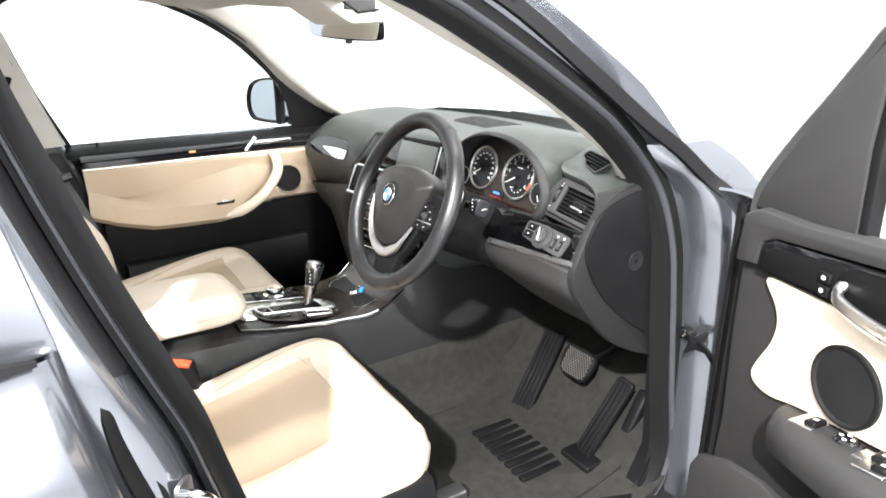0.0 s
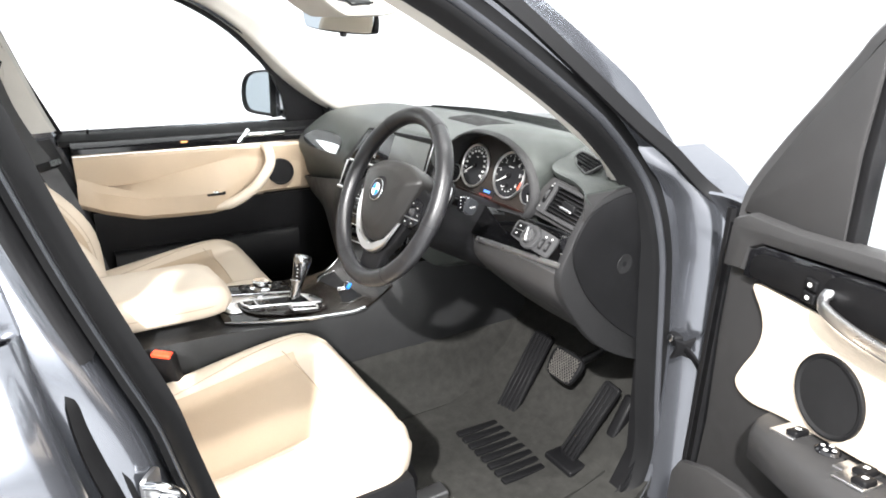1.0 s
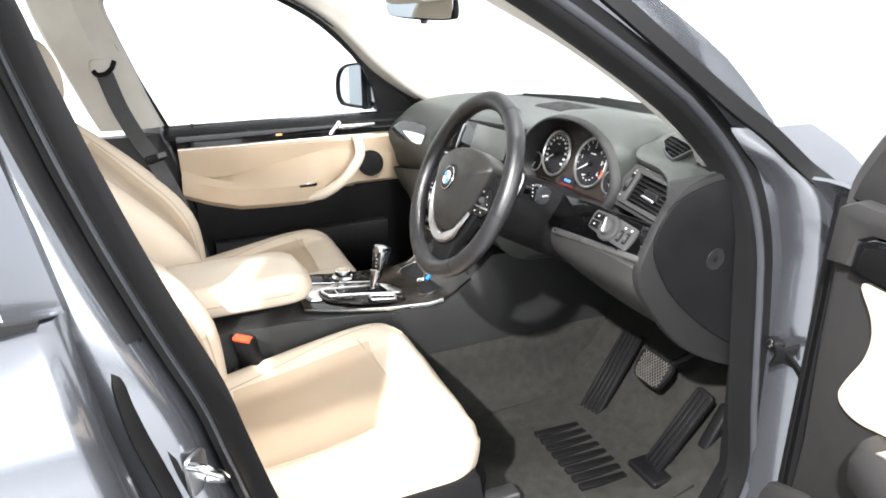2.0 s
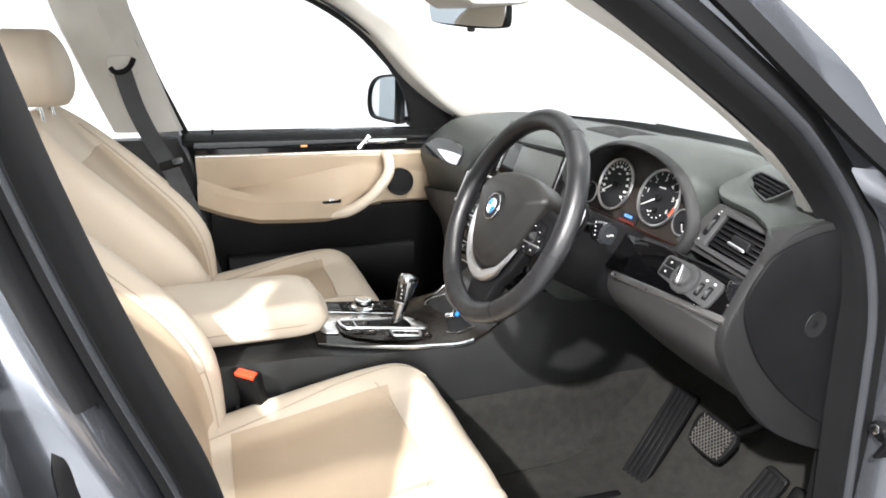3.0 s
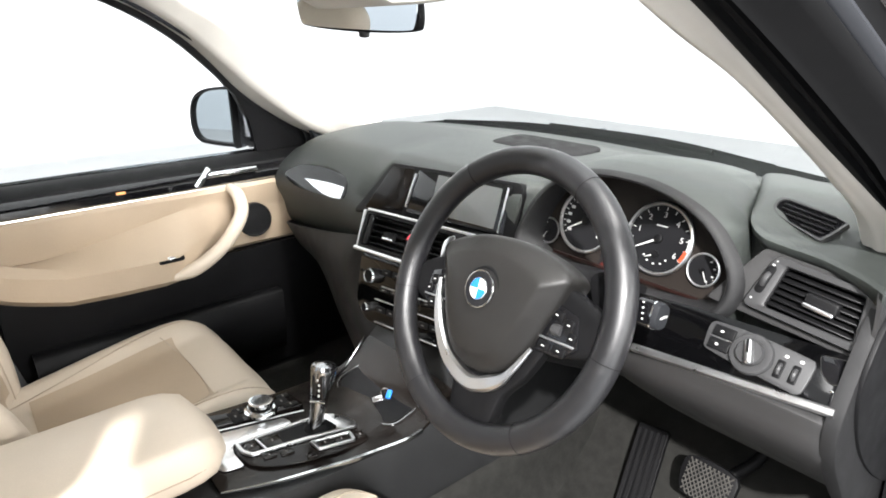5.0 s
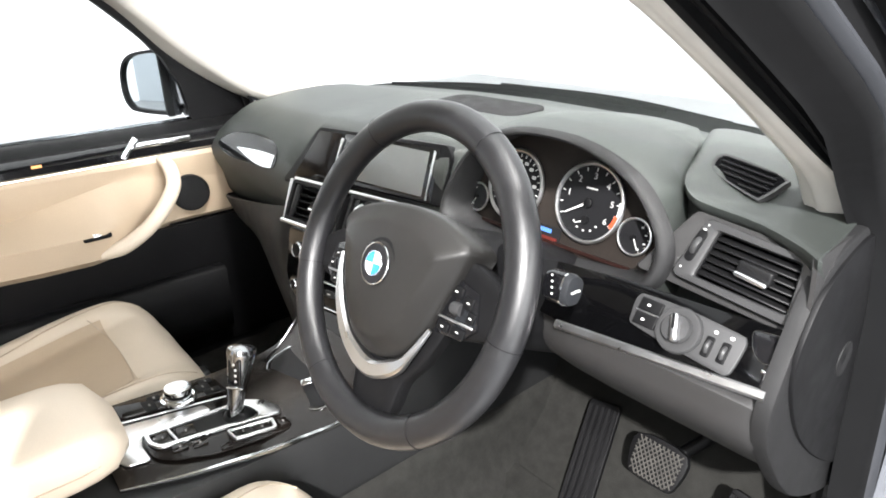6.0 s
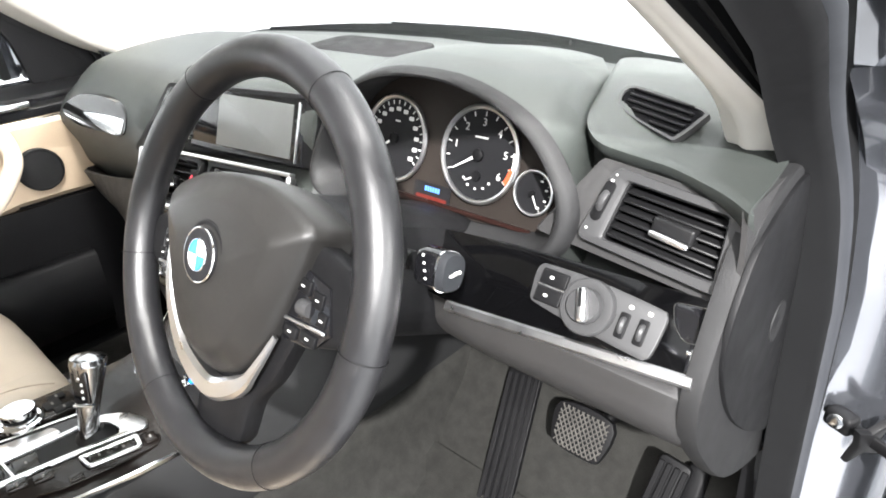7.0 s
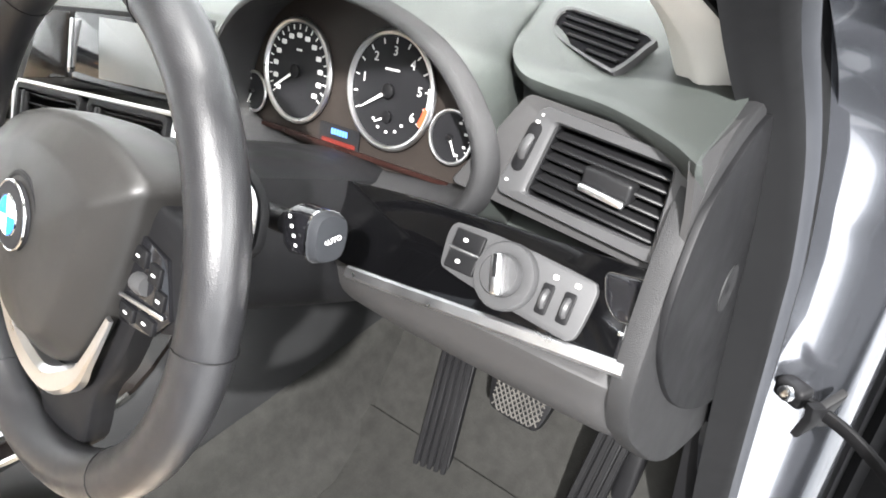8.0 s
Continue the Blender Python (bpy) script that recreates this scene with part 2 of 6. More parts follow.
def thing(name, label, category, base=(0, 0, 0), group="", kind=""):
    ob = new(name)
    ob.empty_display_size = 0.05
    ob.location = base
    return tagged(ob, label, category, group, kind)


def part(name, bm, material, parent=None, label="", sharp=38, kind=""):
    """Links a bmesh, in world coordinates, as one mesh object under a thing or a part."""
    me = bpy.data.meshes.new(name)
    bm.to_mesh(me)
    bm.free()
    me.materials.append(material)
    me.polygons.foreach_set("use_smooth", [True] * len(me.polygons))
    me.set_sharp_from_angle(angle=radians(sharp))
    ob = new(name, me)
    if parent is not None:
        ob.parent = parent
        if parent.parent is None:
            ob.matrix_parent_inverse = Matrix.Translation(-parent.location)
    return tagged(ob, label, kind=kind)


def lerp(a, b, t):
    return a + (b - a) * t


def pw(table, x):
    """A value read from (x, value) pairs, straight between them."""
    for (x0, v0), (x1, v1) in zip(table, table[1:]):
        if x <= x1:
            return v0 + (v1 - v0) * max(0.0, (x - x0) / (x1 - x0))
    return table[-1][1]


def smooth2(pts, n=5):
    return [(q.x, q.y) for q in cr([(a, b, 0) for a, b in pts], n, closed=True)]


def rpoly(pts, r, n=4):
    """An outline with its corners rounded to r, n steps a corner."""
    out, k = [], len(pts)
    for i in range(k):
        p, a, b = Vector(pts[i]), Vector(pts[i - 1]), Vector(pts[(i + 1) % k])
        u, w = (a - p).normalized(), (b - p).normalized()
        d = min(r, (a - p).length * 0.45, (b - p).length * 0.45)
        for j in range(n + 1):
            t = j / n
            q = (p + u * d) * (1 - t) ** 2 + p * 2 * t * (1 - t) + (p + w * d) * t * t
            out.append((q.x, q.y))
    return out


# ---- the studio ----
def studio():
    room = [(-7, -7), (7, -7), (7, 7), (-7, 7)]
    part("floor", slab(room, 0.1, None, base=-0.1), M_FLOOR, kind="structure", label="grey studio floor")
    for name, a, b in (("wall_south", (-7, -7), (7, -7)), ("wall_east", (7, -7), (7, 7)), ("wall_north", (7, 7), (-7, 7)), ("wall_west", (-7, 7), (-7, -7))):
        a, b = Vector((*a, 0)), Vector((*b, 0))
        out = (b - a).normalized().cross(Vector((0, 0, 1))) * 0.2
        bm = loft([[a, b, b + out, a + out], [p + Vector((0, 0, 3.4)) for p in (a, b, b + out, a + out)]])
        # the south wall is never in view; its grey tones down reflections
        dim = name == "wall_south"
        part(name, bm, M_WALL_DIM if dim else M_WALL, kind="structure", label="unseen plain studio wall, greyed to dim reflections" if dim else "plain white painted studio wall")


studio()


# ---- the car's shell ----
def side_x(z):
    """Half width of the cabin's side at height z."""
    return pw([(0.3, 0.80), (0.95, 0.79), (1.05, 0.782), (1.22, 0.755), (1.40, 0.70), (1.50, 0.625), (1.56, 0.52)], z)


def post_x(y, z):
    """Half width along the door opening: it draws in towards the hinge post."""
    k = min(1.0, max(0.0, (y - 0.17) / 0.17))
    return side_x(z) - 0.026 * k * k * (3 - 2 * k)


# the edge of the front door's opening, as (y, z), from the sill's front round over the roof to the sill's back
OPENING = [(0.39, 0.405), (0.452, 0.50), (0.432, 0.66), (0.415, 0.79), (0.400, 0.90), (0.377, 1.02), (0.316, 1.135), (0.13, 1.278), (-0.082, 1.408), (-0.25, 1.468), (-0.42, 1.485),
           (-0.555, 1.470), (-0.605, 1.41), (-0.592, 1.335), (-0.568, 1.25), (-0.532, 1.13), (-0.494, 1.02), (-0.466, 0.94), (-0.448, 0.86), (-0.424, 0.76), (-0.385, 0.62), (-0.345, 0.50), (-0.28, 0.425), (-0.15, 0.405), (0.20, 0.402)]


def opening(side, dx=0.0, grow=0.0, step=5, thin=1.0):
    """The opening as a loop on one side (1 right, -1 left), moved outwards by dx and widened by grow."""
    flat = cr([(y, z, 0) for y, z in OPENING], step, closed=True)
    n, out = len(flat), []
    for i, p in enumerate(flat):
        t = (flat[(i + 1) % n] - flat[i - 1]).normalized()
        w = min(1.0, max(0.0, (p.x + 0.35) / 0.2))  # narrower along the middle pillar, but reaching further in
        k = lerp(thin, 1.0, w) if grow > 0 else lerp(2.0 if thin < 1 else 1.0, 1.0, w)
        q = p + Vector((-t.y, t.x, 0)) * -grow * k
        out.append(Vector((side * (post_x(p.x, p.y) + dx), q.x, q.y)))
    return out


car = thing("car", "dark grey metallic car standing on the grey studio floor", "car")

for side in (1, -1):
    # painted frame round the door opening, three steps out from the cabin
    rings = [opening(side, dx, g) for dx, g in ((-0.040, 0.010), (-0.03, 0.004), (-0.022, 0.012), (-0.012, 0.022), (0.000, 0.028), (0.006, 0.040), (0.018, 0.046), (0.026, 0.062), (0.030, 0.085), (0.0, 0.092), (-0.05, 0.075))]
    part("door_frame", loft(rings, around=True), M_PAINT, car, "grey painted door frame")
    # thick rubber seal with a groove, and a thinner second one
    prof = [(-0.013, -0.008), (-0.012, 0.012), (-0.004, 0.019), (0.002, 0.012), (0.007, 0.019), (0.014, 0.013), (0.014, -0.008)]
    if side > 0:
        rings = [opening(1, dx, g, thin=0.36) for dx, g in ((-0.030, -0.010), (-0.024, -0.004), (-0.006, 0.002), (0.001, 0.008), (0.002, 0.012), (-0.003, 0.0145), (0.006, 0.017), (0.008, 0.021), (0.003, 0.0245), (0.004, 0.030), (0.006, 0.036), (0.008, 0.042), (-0.01, 0.046), (-0.03, 0.02))]
        part("door_seal", loft(rings, around=True), M_LIP, car, "thick black rubber door seal")
        rings = [opening(1, dx, g, thin=0.36) for dx, g in ((-0.001, 0.0135), (0.0065, 0.0155), (0.0095, 0.019), (0.0075, 0.0235), (0.0, 0.0255))]
        part("seal_ridge", loft(rings, around=True), M_SEAL, car, "dark grey ridge of the door seal")
        rings = [opening(1, dx, g, thin=0.8) for dx, g in ((0.012, 0.044), (0.021, 0.046), (0.027, 0.052), (0.031, 0.058), (0.030, 0.064), (0.030, 0.067), (0.015, 0.070))]
        part("outer_seal", loft([[r[i] for r in rings] for i in range(38, 52)]), M_RUBBER, car, "black rubber weather strip", sharp=60)
    else:
        part("door_seal", sweep(opening(-1, -0.012, 0.0), [(a * 0.45, -b * 0.45) for a, b in prof], up=(1, 0, 0), closed=True), M_RUBBER, car, "black rubber door seal")


def roof_z(x, y):
    return 1.545 - 0.22 * (x / 0.75) ** 4 * 0.35 - 0.075 * (max(0.0, y + 0.45) / 0.5) ** 2 - 0.03 * (max(0.0, -y - 1.1)) ** 2


rows = []
for i in range(15):
    x = lerp(-0.60, 0.60, i / 14)
    front = 0.035 - 0.20 * (abs(x) / 0.6) ** 2.2
    rows.append([Vector((x, lerp(front, -1.6, j / 16), roof_z(x, lerp(front, -1.6, j / 16)) - 0.045)) for j in range(17)])
part("headliner", sheet(rows, 0.01), M_LINER, car, "light grey fabric headliner")
rows = []
for i in range(17):
    x = lerp(-0.68, 0.68, i / 16)
    front = 0.05 - 0.20 * (abs(x) / 0.6) ** 2.2
    rows.append([Vector((x, lerp(front, -1.75, j / 16), roof_z(x, lerp(front, -1.75, j / 16)) + 0.01)) for j in range(17)])
part("roof", sheet(rows, 0.02), M_PAINT, car, "grey painted roof panel")

# inner cream trims of the front pillars: their edges at the door seal and at the windscreen
TRIM_SEAL = {1: [(0.726, 0.36, 1.090), (0.717, 0.333, 1.135), (0.690, 0.262, 1.192), (0.658, 0.170, 1.263), (0.638, 0.074, 1.328), (0.626, -0.01, 1.378), (0.612, -0.10, 1.422), (0.598, -0.20, 1.455), (0.59, -0.36, 1.475)],
             -1: [(0.745, 0.44, 1.035), (0.748, 0.33, 1.09), (0.748, 0.235, 1.155), (0.745, 0.172, 1.208), (0.735, 0.10, 1.285), (0.715, 0.03, 1.345), (0.69, -0.08, 1.41), (0.64, -0.25, 1.465), (0.60, -0.40, 1.48)]}
TRIM_GLASS = {1: [(0.672, 0.355, 1.090), (0.659, 0.324, 1.157), (0.650, 0.268, 1.200), (0.632, 0.195, 1.255), (0.614, 0.115, 1.310), (0.598, 0.04, 1.350), (0.580, -0.04, 1.400), (0.565, -0.14, 1.455), (0.55, -0.36, 1.49)],
              -1: [(0.67, 0.56, 1.07), (0.665, 0.477, 1.105), (0.66, 0.36, 1.19), (0.65, 0.264, 1.262), (0.635, 0.15, 1.352), (0.62, 0.089, 1.397), (0.60, -0.02, 1.455), (0.56, -0.15, 1.485), (0.54, -0.36, 1.50)]}
for side in (1, -1):
    path = cr([(side * x, y, z) for x, y, z in TRIM_SEAL[side]], 5)
    inner = cr([(side * x, y, z) for x, y, z in TRIM_GLASS[side]], 5)
    rings = []
    for p, q in zip(path, inner):
        wide = (p - q).length
        mid = (p + q) / 2 + Vector((-side * 0.08, -0.20, -0.10)) * wide
        back = Vector((side * 0.02, 0.035, 0.035))
        rings.append(cr([p + back, p, p.lerp(mid, 0.6), mid, q.lerp(mid, 0.6), q, q + back], 2))
    part("pillar_trim", loft(rings), M_BEIGE, car, "cream trim of the front pillar", sharp=60)
    if side > 0:
        # broad rubber lip between the trim and the painted frame
        rings = []
        n = len(path)
        for k, p in enumerate(path[:-4]):
            y, z = p.y - 0.035, p.z - 0.018
            far = Vector((post_x(p.y, p.z) - 0.018, p.y + 0.012, p.z + 0.004))
            d = far - p
            out = Vector((0.25, -0.8, -0.55)).normalized()
            relief = ((0.10, 0.004), (0.18, 0.006), (0.24, 0.000), (0.31, 0.005), (0.40, 0.0065), (0.47, -0.003), (0.55, 0.004), (0.66, 0.007), (0.73, -0.002), (0.81, 0.005), (0.92, 0.006))
            rings.append(cr([p + Vector((0, 0.01, 0.01)), p + out * 0.001] + [p + d * f + out * h for f, h in relief] + [far, far + Vector((0, 0.02, 0.02))], 2))
        part("pillar_seal", loft(rings), M_LIP, car, "broad black rubber lip along the front pillar", sharp=60)
    # painted outer skin of the front pillar
    path = cr([(side * 0.875, 0.69, 1.01), (side * 0.850, 0.53, 1.125), (side * 0.812, 0.325, 1.275), (side * 0.762, 0.10, 1.412), (side * 0.715, -0.08, 1.50), (side * 0.665, -0.30, 1.555), (side * 0.64, -0.7, 1.53), (side * 0.64, -1.6, 1.50)], 6)
    if side < 0:
        part("pillar_skin", sweep([q + Vector((0, -0.03, -0.035)) for q in path], [(-0.045, -0.02), (-0.035, 0.012), (0.0, 0.022), (0.035, 0.012), (0.045, -0.02), (0.0, -0.03)], up=(side * 0.8, 0, 0.5)), M_PAINT, car, "grey painted front pillar")

# black cover between the dashboard's end and the painted hinge post
rings = []
for q in cr([(y, z, 0) for y, z in OPENING[:6]], 5):
    sx = post_x(q.x, q.y)
    rings.append([Vector((x, q.x + dy, q.y)) for x, dy in ((0.705, 0.10), (0.718, 0.045), (0.725, 0.018), (0.733, 0.020), (sx - 0.032, 0.006), (sx - 0.020, 0.004), (sx - 0.012, 0.03), (0.74, 0.10))])
part("hinge_post_cover", loft(rings), M_RUBBER, car, "black cover of the hinge post", sharp=60)

# windscreen, bowed, its foot hidden behind the dashboard
rows = []
for i in range(21):
    x = lerp(-0.77, 0.77, i / 20)
    foot = Vector((x, 0.73 - 0.20 * (abs(x) / 0.7) ** 2, 1.075))
    top = Vector((x * 0.86, 0.06 - 0.16 * (abs(x) / 0.7) ** 2, 1.502 - 0.025 * (abs(x) / 0.7) ** 2))
    rows.append([foot.lerp(top, j / 10) + Vector((0, 0.02, 0.03)) * math.sin(math.pi * j / 10) for j in range(11)])
ws = part("windscreen", sheet(rows, 0.005), M_GLASS, car, "clear windscreen")
ws.visible_shadow = False
# black band along the windscreen's foot and the wiper beyond it
path = [Vector((x, 0.745 - 0.20 * (abs(x) / 0.7) ** 2, 1.077)) for x in (lerp(-0.62, 0.62, i / 24) for i in range(25))]
part("cowl", sweep(path, [(0.02, -0.03), (0.02, 0.014), (-0.04, 0.020), (-0.11, 0.012), (-0.13, -0.03)], scale=[min(1.0, 0.25 + 0.3 * min(i, 24 - i)) for i in range(25)]), M_COWL, car, "black cowl under the windscreen")
wiper = thing("wiper", "black windscreen wiper resting on the cowl", "wiper", (0.0, 0.79, 1.10), "wipers")
path = cr([(-0.50, 0.675, 1.094), (-0.25, 0.765, 1.102), (0.05, 0.79, 1.102), (0.25, 0.775, 1.098)], 6)
part("blade", sweep(path, [(-0.006, -0.008), (-0.003, 0.006), (0.003, 0.006), (0.006, -0.008)]), M_COWL, wiper)
part("arm", tube(cr([(-0.20, 0.785, 1.107), (0.1, 0.84, 1.098), (0.35, 0.84, 1.078)], 5), 0.005), M_COWL, wiper)

# floor pan with carpet, tunnel side and footwell
rows = []
for i in range(13):
    x = lerp(-0.78, 0.78, i / 12)
    prof = [(-1.2, 0.40), (-0.5, 0.40), (0.30, 0.40), (0.42, 0.425), (0.52, 0.50), (0.62, 0.62), (0.68, 0.74), (0.70, 0.98)]
    rows.append([Vector((x, y, z)) for y, z in prof])
part("footwell_carpet", sheet(rows, 0.02), M_CARPET, car, "dark grey carpet of the floor and footwell", sharp=60)
for side in (1, -1):
    part("sill", loft([[Vector((side * x, y, z)) for x, z in ((0.60, 0.38), (0.70, 0.40), (0.755, 0.418), (0.80, 0.405), (0.86, 0.36), (0.88, 0.22), (0.6, 0.2))] for y in (-1.2, 0.62)]), M_PLASTIC, car, "black plastic sill")
    # kick panel ahead of the door opening
    part("kick_panel", loft([[Vector((side * x, y, z)) for y, z in ((0.405, 0.415), (0.452, 0.50), (0.43, 0.79), (0.44, 0.86), (0.70, 0.86), (0.66, 0.42))] for x in (0.715, 0.748)]), M_PLASTIC, car, "black plastic kick panel")
    if side > 0:
        part("trim_slot", rbox(0.004, 0.022, 0.016, 0.0015, pose(0.7475, 0.470, 0.745)), M_COWL, car, "small dark slot in the kick panel")
    # hinge post skin, fender and rear part of the side
    rows = []
    for z in (0.28, 0.45, 0.60, 0.75, 0.88, 0.96, 1.0, 1.03):
        y0 = pw([(0.28, 0.48), (0.5, 0.500), (0.80, 0.487), (0.96, 0.470), (1.03, 0.455)], z)
        edge = ((0.774, -0.032), (0.788, -0.028), (0.808, -0.021), (0.828, -0.013), (0.842, -0.004), (0.850, 0.014), (0.856, 0.10))
        rows.append([Vector((side * x, y0 + dy, z)) for x, dy in edge])
    # its head runs up into the front pillar and out under the seal
    for z, x0, y0, x1, y1 in ((1.06, 0.768, 0.413, 0.840, 0.444), (1.09, 0.764, 0.398, 0.836, 0.434), (1.12, 0.761, 0.375, 0.822, 0.412), (1.15, 0.757, 0.345, 0.806, 0.386), (1.185, 0.749, 0.318, 0.776, 0.348)):
        rows.append([Vector((side * lerp(x0, x1, (x - 0.774) / 0.068), lerp(y0, y1, min(1.0, (dy + 0.032) / 0.028)) + max(0.0, dy + 0.004), z)) for x, dy in edge])
    rim = opening(side, 0.022, 0.055)
    path = cr([rim[41], rim[39], rim[37]] + [(side * x, y, z) for x, y, z in ((0.785, 0.270, 1.233), (0.800, 0.342, 1.184), (0.815, 0.408, 1.130), (0.835, 0.442, 1.100), (0.848, 0.464, 1.078))], 5)
    part("fender_gap", sweep(path, [(-0.006, -0.012), (-0.006, 0.010), (0.0, 0.013), (0.006, 0.010), (0.006, -0.012)], up=(0, 0.4, 1)), M_RUBBER, car, "dark seal between front pillar and fender")
    cols = [cr([r[j] for r in rows], 4) for j in range(len(rows[0]))]
    rows = [list(r) for r in zip(*cols)]
    liner = []
    for z in (0.28, 0.45, 0.60, 0.75, 0.88, 0.96, 1.02):
        y0 = pw([(0.28, 0.50), (0.5, 0.545), (0.80, 0.52), (1.05, 0.46)], z)
        liner.append([Vector((side * x, y0 + dy, z)) for x, dy in ((0.853, 0.030), (0.862, 0.070), (0.874, 0.062), (0.886, 0.078), (0.905, 0.070), (0.935, 0.060))])
    part("gap_liner", sheet(liner, 0.006), M_RUBBER, car, "black liner of the gap behind the hinge post", sharp=60)
    part("hinge_post", sheet(rows, 0.012), M_PAINT, car, "grey painted hinge post", sharp=60)
    rows = []
    for z, x in ((0.25, 0.88), (0.45, 0.905), (0.70, 0.918), (0.82, 0.912), (0.90, 0.89), (0.93, 0.83), (0.94, 0.70)):
        rows.append([Vector((side * (x - 0.03 * max(0, y - 0.9)), y, z - 0.06 * max(0, y - 0.6) * (z > 0.9))) for y in (0.605, 0.75, 1.0, 1.4, 1.9)])
    part("fender", sheet(rows, 0.008), M_PAINT, car, "grey painted front fender", sharp=60)

rows = []
for i in range(13):
    x = lerp(-0.75, 0.75, i / 12)
    rows.append([Vector((x, y, z - 0.05 * (abs(x) / 0.75) ** 2)) for y, z in ((0.80 - 0.16 * (abs(x) / 0.75) ** 2, 0.97), (1.1, 0.925), (1.5, 0.85), (1.9, 0.73))])
part("bonnet", sheet(rows, 0.01), M_PAINT, car, "grey painted bonnet", sharp=60)
part("bulkhead", loft([[Vector((x, y, z)) for y, z in ((0.72, 0.38), (0.74, 0.99), (0.78, 0.99), (0.78, 0.38))] for x in (-0.80, 0.80)]), M_PLASTIC, car, "black bulkhead behind the dashboard")
part("rear_wall", loft([[Vector((x, y, z)) for y, z in ((-1.25, 0.38), (-1.35, 0.95), (-1.40, 0.95), (-1.30, 0.38))] for x in (-0.74, 0.74)]), M_LEATHER, car, "cream rear bench")


# ---- the middle pillars ----
def b_pillar(side):
    p = thing("middle_pillar", "middle pillar with beige upper trim and dark lower trim", "pillar", (side * 0.75, -0.52, 0.4), "middle pillars")
    edge = [(-0.345, 0.50), (-0.385, 0.62), (-0.424, 0.76), (-0.448, 0.86), (-0.466, 0.94), (-0.494, 1.02), (-0.532, 1.13), (-0.568, 1.25), (-0.592, 1.335), (-0.605, 1.41), (-0.60, 1.47)]
    curve = cr([(side * side_x(z), y, z) for y, z in edge], 5)

    def band(z0, z1, pts):
        return loft([[Vector((side * (abs(q.x) + dx), q.y + dy, q.z)) for dx, dy in pts] for q in curve if z0 <= q.z <= z1])
    part("lower_trim", band(0.4, 1.03, [(-0.025, -0.012), (-0.055, -0.03), (-0.085, -0.10), (-0.075, -0.23), (-0.03, -0.24), (-0.02, -0.06)]), M_PLASTIC_GREY if side < 0 else M_PLASTIC, p, "dark grey lower trim", sharp=60)
    # the right trim is widened rearward only to cast more shade on the armrest
    part("upper_trim", band(1.025, 1.5, [(-0.018, -0.012 if side > 0 else 0.004), (-0.040, -0.024 if side > 0 else -0.006), (-0.066, -0.07), (-0.056, -0.215 if side > 0 else -0.175), (-0.02, -0.225 if side > 0 else -0.185), (-0.015, -0.06)]), M_BEIGE, p, "beige upper trim", sharp=60 if side > 0 else 20)
    part("outer_skin", band(0.4, 1.5, [(-0.012, -0.020), (0.018, -0.027), (0.0295, -0.036), (0.0320, -0.046), (0.0335, -0.070), (0.0345, -0.092), (0.028, -0.108), (-0.03, -0.12)]), M_PAINT, p, "grey painted outer face", sharp=60)
    if side > 0:
        part("frame_strip", band(1.03, 1.5, [(-0.014, -0.012), (0.0, -0.017), (0.020, -0.022), (0.0275, -0.030), (0.026, -0.040), (-0.014, -0.030)]), M_RUBBER, p, "black strip between seal and painted face", sharp=60)
    # the first strip draws a dark reflection in the paint as a solid blade
    for name, pts, w in (("dark_reflection", ((0.804, -0.554, 1.04), (0.816, -0.546, 1.008), (0.822, -0.543, 0.975), (0.827, -0.536, 0.93), (0.829, -0.520, 0.86), (0.829, -0.485, 0.70), (0.828, -0.45, 0.56)), 0.009),
                         ("catch_seal", ((0.788, -0.527, 1.055), (0.793, -0.522, 1.01), (0.812, -0.518, 0.968), (0.820, -0.511, 0.91), (0.821, -0.499, 0.85), (0.820, -0.46, 0.70), (0.820, -0.42, 0.56)), 0.0055)):
        path = cr([(side * x, y, z) for x, y, z in pts], 5)
        n = len(path)
        part(name, sweep(path, [(-w, -0.004), (-w, 0.001), (0.0, 0.003), (w, 0.001), (w, -0.004)], up=(side * 0.8, 0.5, 0), scale=[min(1.0, 0.15 + i * 0.14) for i in range(n)]), M_RUBBER, p, "dark strip along the pillar's outer face")
    return p


b_pillar(-1)
pillar_r = b_pillar(1)
# striker loop, sticker and bolts on the open side's pillar
m = frm((0.822, -0.492, 0.875), (0.62, 0.78, 0), spin=0)
st = part("striker", slab(rrect(0.032, 0.050, 0.008), 0.005, m, 0.001), M_STEEL, pillar_r, "steel striker plate")
part("loop", tube([m @ q for q in cr([(-0.012, 0.018, 0.004), (-0.012, 0.018, 0.028), (0.012, -0.012, 0.030), (0.012, -0.018, 0.004)], 5)], 0.005), M_CHROME, st, "chromed striker loop")
m = frm((0.8155, -0.525, 0.965), (0.8, 0.6, 0))
part("sticker", slab(rrect(0.008, 0.020, 0.001), 0.0006, m), M_WHITE, pillar_r, "small white sticker")


